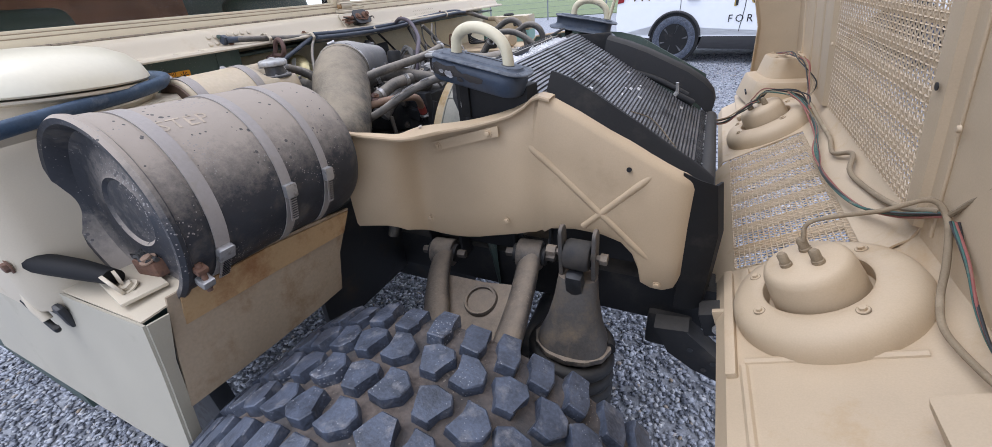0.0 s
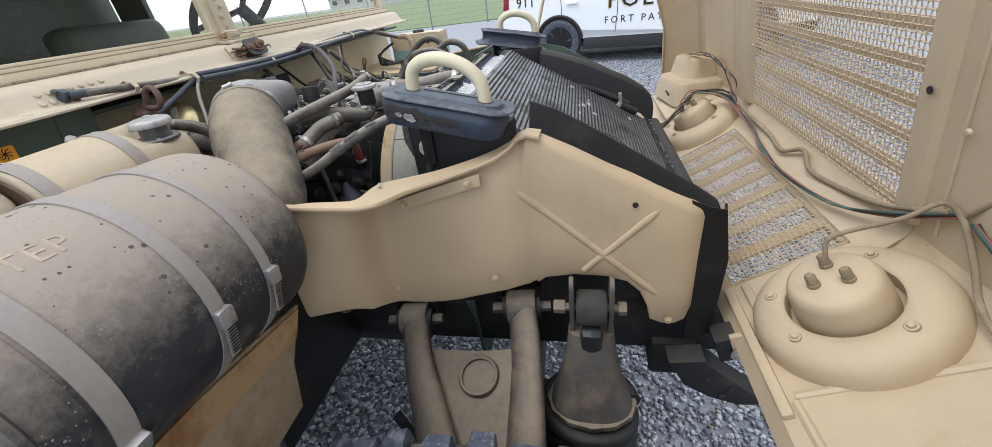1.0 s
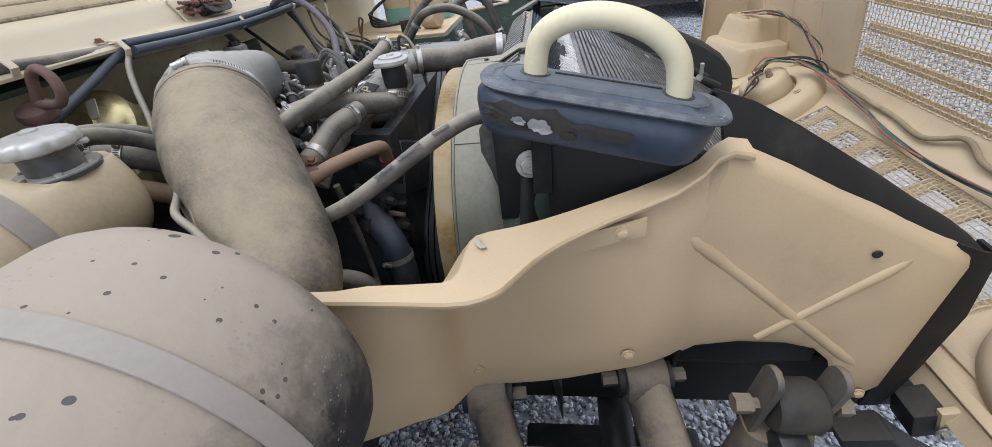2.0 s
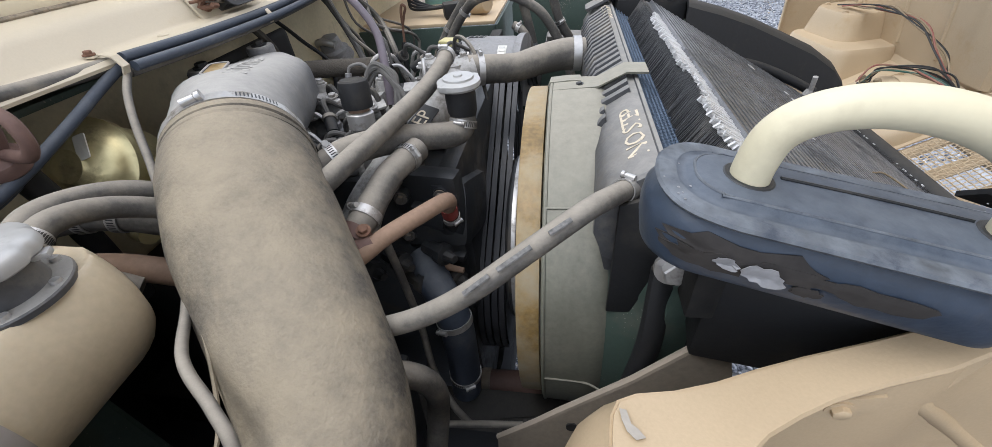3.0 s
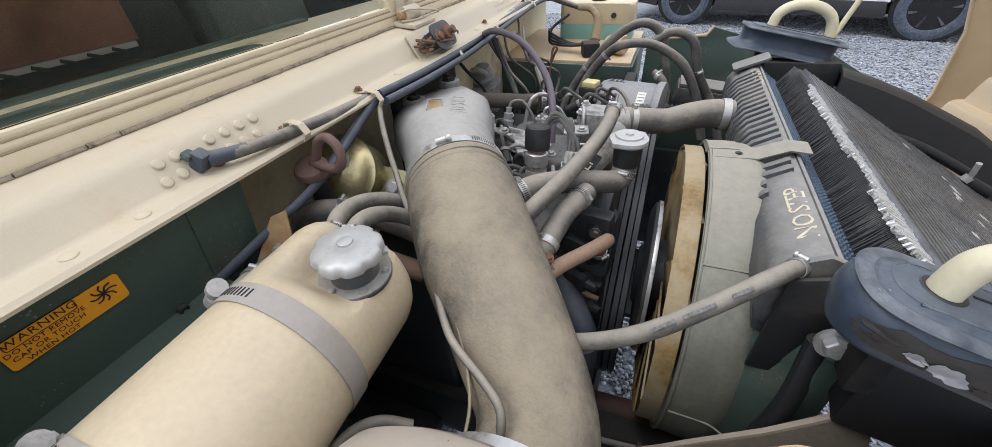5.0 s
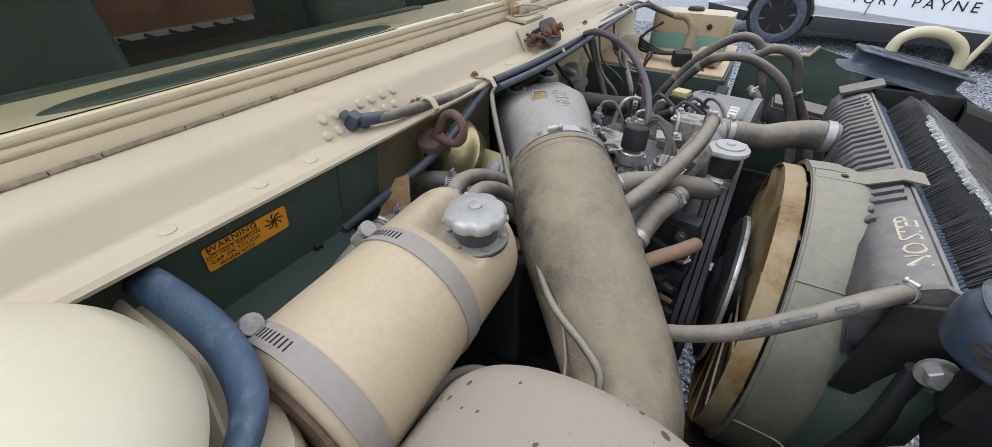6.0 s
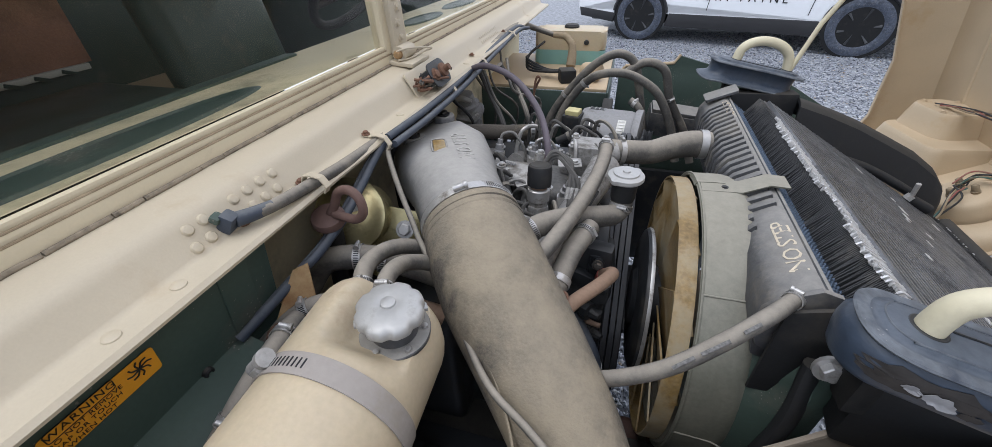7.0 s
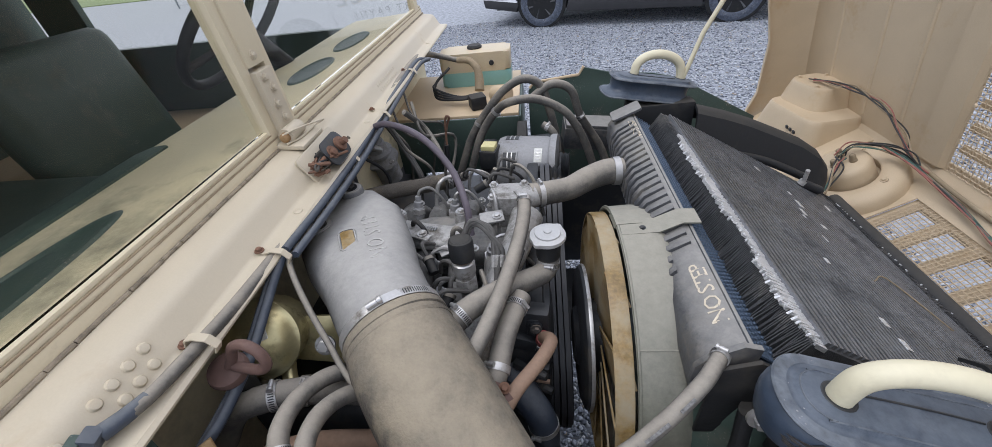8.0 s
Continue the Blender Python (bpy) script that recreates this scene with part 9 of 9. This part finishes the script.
# ---- dusty stiffener between the panel and the frame
stiff = thing("frame_bracket", (-0.45, 1.09, 0.86), "dusty dark grey sheet-metal bracket on the frame", "bracket")
part("plate", sheet([[(x, y, z), (x, y - 0.004, z * 0.7 + 0.264), (x + 0.003, y - 0.010, z * 0.35 + 0.572), (x + 0.006, y - 0.016, 0.88)] for x, y, z in ((-0.60, 1.070, 0.925), (-0.555, 1.075, 0.963), (-0.53, 1.080, 0.983), (-0.46, 1.092, 1.037), (-0.405, 1.104, 1.086), (-0.388, 1.107, 1.096), (-0.372, 1.108, 1.060), (-0.355, 1.108, 1.00))], 0.004), BRACKET, stiff)
part("folded_edge", tub([(-0.60, 1.070, 0.926), (-0.555, 1.075, 0.964), (-0.53, 1.080, 0.984), (-0.46, 1.092, 1.038), (-0.405, 1.104, 1.087)], 0.004, n=8, smooth=False), BRACKET, stiff)
part("hole", lat([(0, 0), (0.006, 0), (0.006, 0.002), (0, 0.002)], (-0.517, 1.0745, 0.9630), (0.1, -1, 0.2), 12), BLACK, stiff, "dark round hole")

# ---- underside of the cab, gearbox and engine, with added plates that keep light off the gravel
under = thing("underbody", (-1.4, CY, 0.30), "dark underside with gearbox and added plates that shade the gravel", "underbody")
part("floor_pan", boxb((-1.95, CY, 0.64), (2.00, 2.06, 0.04), bevel=0.01), DARK, under)
# dark board put in place of the shade behind the wheel
part("toe_board", boxb((-0.755, 0.985, 0.785), (0.02, 0.34, 0.33), (0, 4, 0), 0.006), DARK, under)
part("gearbox", boxb((-1.40, CY, 0.52), (0.80, 0.36, 0.30), bevel=0.05), DARK, under)
part("oil_pan", boxb((-0.88, 1.50, 0.50), (0.46, 0.34, 0.22), bevel=0.04), DARK, under)
part("splash_tray", boxb((-0.60, 1.97, 0.40), (0.60, 0.36, 0.02), bevel=0.004), DARK, under)
part("timing_cover", boxb((-0.690, 1.53, 0.86), (0.03, 0.50, 0.56), bevel=0.01), DARK, under)
# added plate, blocks light coming in from the near side
part("sill", boxb((-1.95, 0.60, 0.50), (1.95, 0.05, 0.46), bevel=0.01), DARK, under)
part("front_differential", lat([(0, -0.14), (0.07, -0.14), (0.11, -0.09), (0.13, 0.0), (0.11, 0.09), (0.06, 0.14), (0, 0.14)], (-0.30, 1.52, 0.50), (0, 1, 0), 32), DARK, under)
# added plate, blocks light coming in from the far side
part("far_skirt", boxb((-0.32, 2.21, 0.62), (0.80, 0.02, 0.42), bevel=0.004), DARK, under)

# ---- police car across the lot
CAR_A = Vector((-0.526, 8.65, 0))
CE, CN = Vector((0.964, -0.266, 0)), Vector((0.266, 0.964, 0))


def car_at(s, d, z):
    """Along the car from its rear wheel, away from its near side, up."""
    return CAR_A + CE * s + CN * d + Vector((0, 0, z))


car = thing("police_car", CAR_A, "white police SUV with black wheels and gold-edged lettering", "car")


def arch(c, r=0.44, a0=8, a1=172, n=14):
    return [(c - r * math.cos(radians(a0 + (a1 - a0) * k / n)), 0.38 + r * math.sin(radians(a0 + (a1 - a0) * k / n))) for k in range(n + 1)]


outline = [(-1.06, 0.45), (-0.42, 0.40)] + arch(0.0) + [(0.46, 0.42), (2.48, 0.42)] + arch(2.95) + [(3.42, 0.42), (3.85, 0.45), (3.93, 0.62), (3.90, 0.90), (3.75, 1.02), (2.75, 1.13), (2.45, 1.18), (1.75, 1.66), (1.4, 1.73), (-0.5, 1.74), (-0.85, 1.70), (-1.0, 1.30), (-1.07, 1.10), (-1.10, 0.75)]
bm = bmesh.new()
prism(bm, outline[::-1], car_at(0, 1.96, 0), CE, (0, 0, 1), 1.96)
bmesh.ops.triangulate(bm, faces=[f for f in bm.faces if len(f.verts) > 4])
part("body", bm, WHITE_CAR, car)
low = [(-1.02, 0.34), (-0.44, 0.26)] + [(-0.40, 0.40), (-1.05, 0.47)]
for poly in (low, [(0.42, 0.24), (2.52, 0.24), (2.48, 0.435), (0.47, 0.435)], [(3.40, 0.26), (3.86, 0.34), (3.90, 0.47), (3.42, 0.44)]):
    part("lower_cladding", prism(bmesh.new(), poly[::-1], car_at(0, 1.98, 0), CE, (0, 0, 1), 2.0, 0.015), CAR_BLACK, car)
part("underbody", prism(bmesh.new(), [(-0.9, 0.25), (3.7, 0.25), (3.7, 0.75), (-0.9, 0.75)][::-1], car_at(0, 1.80, 0), CE, (0, 0, 1), 1.55), CAR_BLACK, car)
for poly in ([(-0.78, 1.16), (-0.02, 1.16), (0.0, 1.62), (-0.62, 1.63)], [(0.06, 1.16), (0.98, 1.16), (0.98, 1.62), (0.06, 1.62)], [(1.04, 1.16), (2.28, 1.19), (1.66, 1.60), (1.04, 1.62)]):
    part("side_window", prism(bmesh.new(), poly[::-1], car_at(0, 0.02, 0), CE, (0, 0, 1), 0.028), CAR_GLASS, car, "dark tinted side window")
for s0 in (0.03, 1.01, 2.33):
    part("door_seam", tub([car_at(s0, -0.003, 0.50), car_at(s0 + 0.03, -0.003, 0.85), car_at(s0 + 0.02, -0.003, 1.14)], 0.005, n=6), CAR_BLACK, car)
for s0 in (0.18, 1.12):
    part("door_handle", boxb(car_at(s0 + 0.08, -0.02, 1.0), (0.20, 0.035, 0.03), (0, 0, -15.4), 0.008), WHITE_CAR, car)
part("tail_light", prism(bmesh.new(), [(-1.075, 0.98), (-0.96, 1.0), (-0.93, 1.34), (-1.02, 1.34)][::-1], car_at(0, 0.03, 0), CE, (0, 0, 1), 0.045, 0.006), TAIL_RED, car, "red tail light")
for s0 in (0.0, 2.95):
    part("wheel_arch", lat([(0, 0.002), (0.425, 0.002), (0.425, 0.05), (0, 0.05)], car_at(s0, -0.004, 0.400), CN, 40), BLACK_RUBBER, car, "dark wheel arch")
    part("arch_lip", tub([car_at(a, -0.006, b) for a, b in arch(s0, 0.435)], 0.022, n=8), CAR_BLACK, car)
    w = part("wheel", lat([(0.245, 0.0), (0.27, -0.012), (0.34, -0.014), (0.372, 0.0), (0.382, 0.03), (0.382, 0.20), (0.37, 0.23), (0.245, 0.23), (0.245, 0.0)], car_at(s0, 0.0, 0.382), CN, 48), TYRE, car)
    part("rim", lat([(0.0, 0.04), (0.10, 0.045), (0.20, 0.075), (0.232, 0.03), (0.246, 0.004), (0.25, 0.02), (0.246, 0.2), (0, 0.2)], car_at(s0, 0.0, 0.382), CN, 40), BLACK_RUBBER, w)
    for k in range(6):
        a = radians(60 * k + 12)
        d = CE * math.cos(a) + Vector((0, 0, 1)) * math.sin(a)
        part("spoke", tub([car_at(s0, 0.028, 0.382) + d * 0.05, car_at(s0, 0.022, 0.382) + d * 0.15, car_at(s0, 0.018, 0.382) + d * 0.235], [0.032, 0.034, 0.045], n=8, flat=0.4), WHEEL_DARK, w)
    part("hub_cap", lat([(0, -0.005), (0.040, 0.0), (0.055, 0.025), (0.055, 0.05), (0, 0.05)], car_at(s0, 0.01, 0.382), CN, 20), WHEEL_DARK, w)
    for k in range(5):
        a = radians(72 * k)
        part("lug_nut", lat([(0, -0.008), (0.013, -0.008), (0.013, 0.03), (0, 0.03)], car_at(s0, 0.018, 0.382) + (CE * math.cos(a) + Vector((0, 0, 1)) * math.sin(a)) * 0.075, CN, 6), STEEL, w)
up = Vector((0, 0, 1))
letters("lettering", "POLICE", 0.40, car_at(1.55, -0.004, 0.985), CE, up + CE * 0.18, GOLD_INK, car, 0.001, 1.08, "gold-edged black lettering")
letters("lettering", "POLICE", 0.37, car_at(1.56, -0.007, 0.985), CE, up + CE * 0.18, INK, car, 0.001, 1.17)
letters("lettering", "FORT PAYNE", 0.155, car_at(1.43, -0.004, 0.685), CE, up, INK, car, 0.001, 1.45)
letters("lettering", "911", 0.235, car_at(-0.62, -0.004, 1.075), CE, up + CE * 0.18, GOLD_INK, car, 0.001, 1.08, "gold-edged black lettering")
letters("lettering", "911", 0.215, car_at(-0.615, -0.007, 1.075), CE, up + CE * 0.18, INK, car, 0.001, 1.17)

# ---- fence and distance
fence = thing("wire_fence", (-6, 20, 0), "grey steel post and wire fence before a field", "fence")
FD, FO = Vector((0.93, 0.37, 0)), Vector((-14.0, 17.2, 0))
for k in range(12):
    p = FO + FD * (2.6 * k)
    part("post", tub([p, p + Vector((0, 0, 1.9))], 0.03, n=8, smooth=False), FENCE, fence)
for h in np.linspace(0.1, 1.85, 9):
    part("strand", tub([FO + Vector((0, 0, h)), FO + FD * 28.6 + Vector((0, 0, h))], 0.006, n=4, smooth=False), FENCE, fence)
far_row = thing("far_building", (-60, 200, 0), "pale low building far across the field", "building")
part("wall", boxb((-70, 205, 3.0), (90, 12, 6.0), bevel=0), PALE, far_row)
part("roof", boxb((-70, 205, 6.4), (94, 16, 0.8), bevel=0), ALU, far_row)
for k in range(14):
    part("window", boxb((-112 + 6.4 * k, 198.9, 3.0), (2.4, 0.2, 1.8), bevel=0), CAR_GLASS, far_row)

# ---- loose stones of the lot


def stones(name, n, x0, x1, y0, y1, s0, s1, seed):
    rg = np.random.RandomState(seed)
    base = np.array([[1, 0, 0], [-1, 0, 0], [0, 1, 0], [0, -1, 0], [0, 0, 0.8], [0, 0, -0.8], [0.6, 0.6, 0.45], [-0.6, -0.6, 0.4], [0.6, -0.6, 0.42], [-0.6, 0.6, 0.45]])
    tri = np.array([[4, 0, 6], [4, 6, 2], [4, 2, 9], [4, 9, 1], [4, 1, 7], [4, 7, 3], [4, 3, 8], [4, 8, 0], [0, 5, 6], [6, 5, 2], [2, 5, 9], [9, 5, 1], [1, 5, 7], [7, 5, 3], [3, 5, 8], [8, 5, 0]])
    px = rg.uniform(x0, x1, n)
    py = rg.uniform(y0, y1, n)
    size = s0 + (s1 - s0) * rg.uniform(0, 1, n) ** 1.6
    ang = rg.uniform(0, 2 * np.pi, n)
    V = base[None] * (1 + rg.uniform(-0.28, 0.28, (n, 10, 3)))
    V = V * np.stack([size, size * rg.uniform(0.55, 1, n), size * rg.uniform(0.35, 0.75, n)], 1)[:, None, :]
    tilt = rg.uniform(-0.6, 0.6, n)
    ct, st_ = np.cos(tilt)[:, None], np.sin(tilt)[:, None]
    V = np.stack([V[..., 0] * ct - V[..., 2] * st_, V[..., 1], V[..., 0] * st_ + V[..., 2] * ct], -1)
    c, s = np.cos(ang)[:, None], np.sin(ang)[:, None]
    W = np.stack([V[..., 0] * c - V[..., 1] * s + px[:, None], V[..., 0] * s + V[..., 1] * c + py[:, None], V[..., 2] + (size * 0.3)[:, None]], -1)
    F = tri[None] + (np.arange(n) * 10)[:, None, None]
    me = bpy.data.meshes.new(name)
    W, F = W.reshape(-1, 3), F.reshape(-1, 3)
    me.vertices.add(len(W))
    me.vertices.foreach_set("co", W.ravel())
    me.loops.add(F.size)
    me.loops.foreach_set("vertex_index", F.ravel())
    me.polygons.add(len(F))
    me.polygons.foreach_set("loop_start", np.arange(0, F.size, 3))
    me.update()
    me.validate()
    me.materials.append(STONE)
    return tagged(new(name, me), "loose grey crushed stones of the gravel lot", "gravel", kind="stuff")


stones("gravel_stones", 85000, -3.2, 1.3, -0.8, 3.4, 0.0075, 0.016, 1)
stones("gravel_stones", 55000, -3.0, 3.6, 3.2, 9.5, 0.010, 0.020, 2)
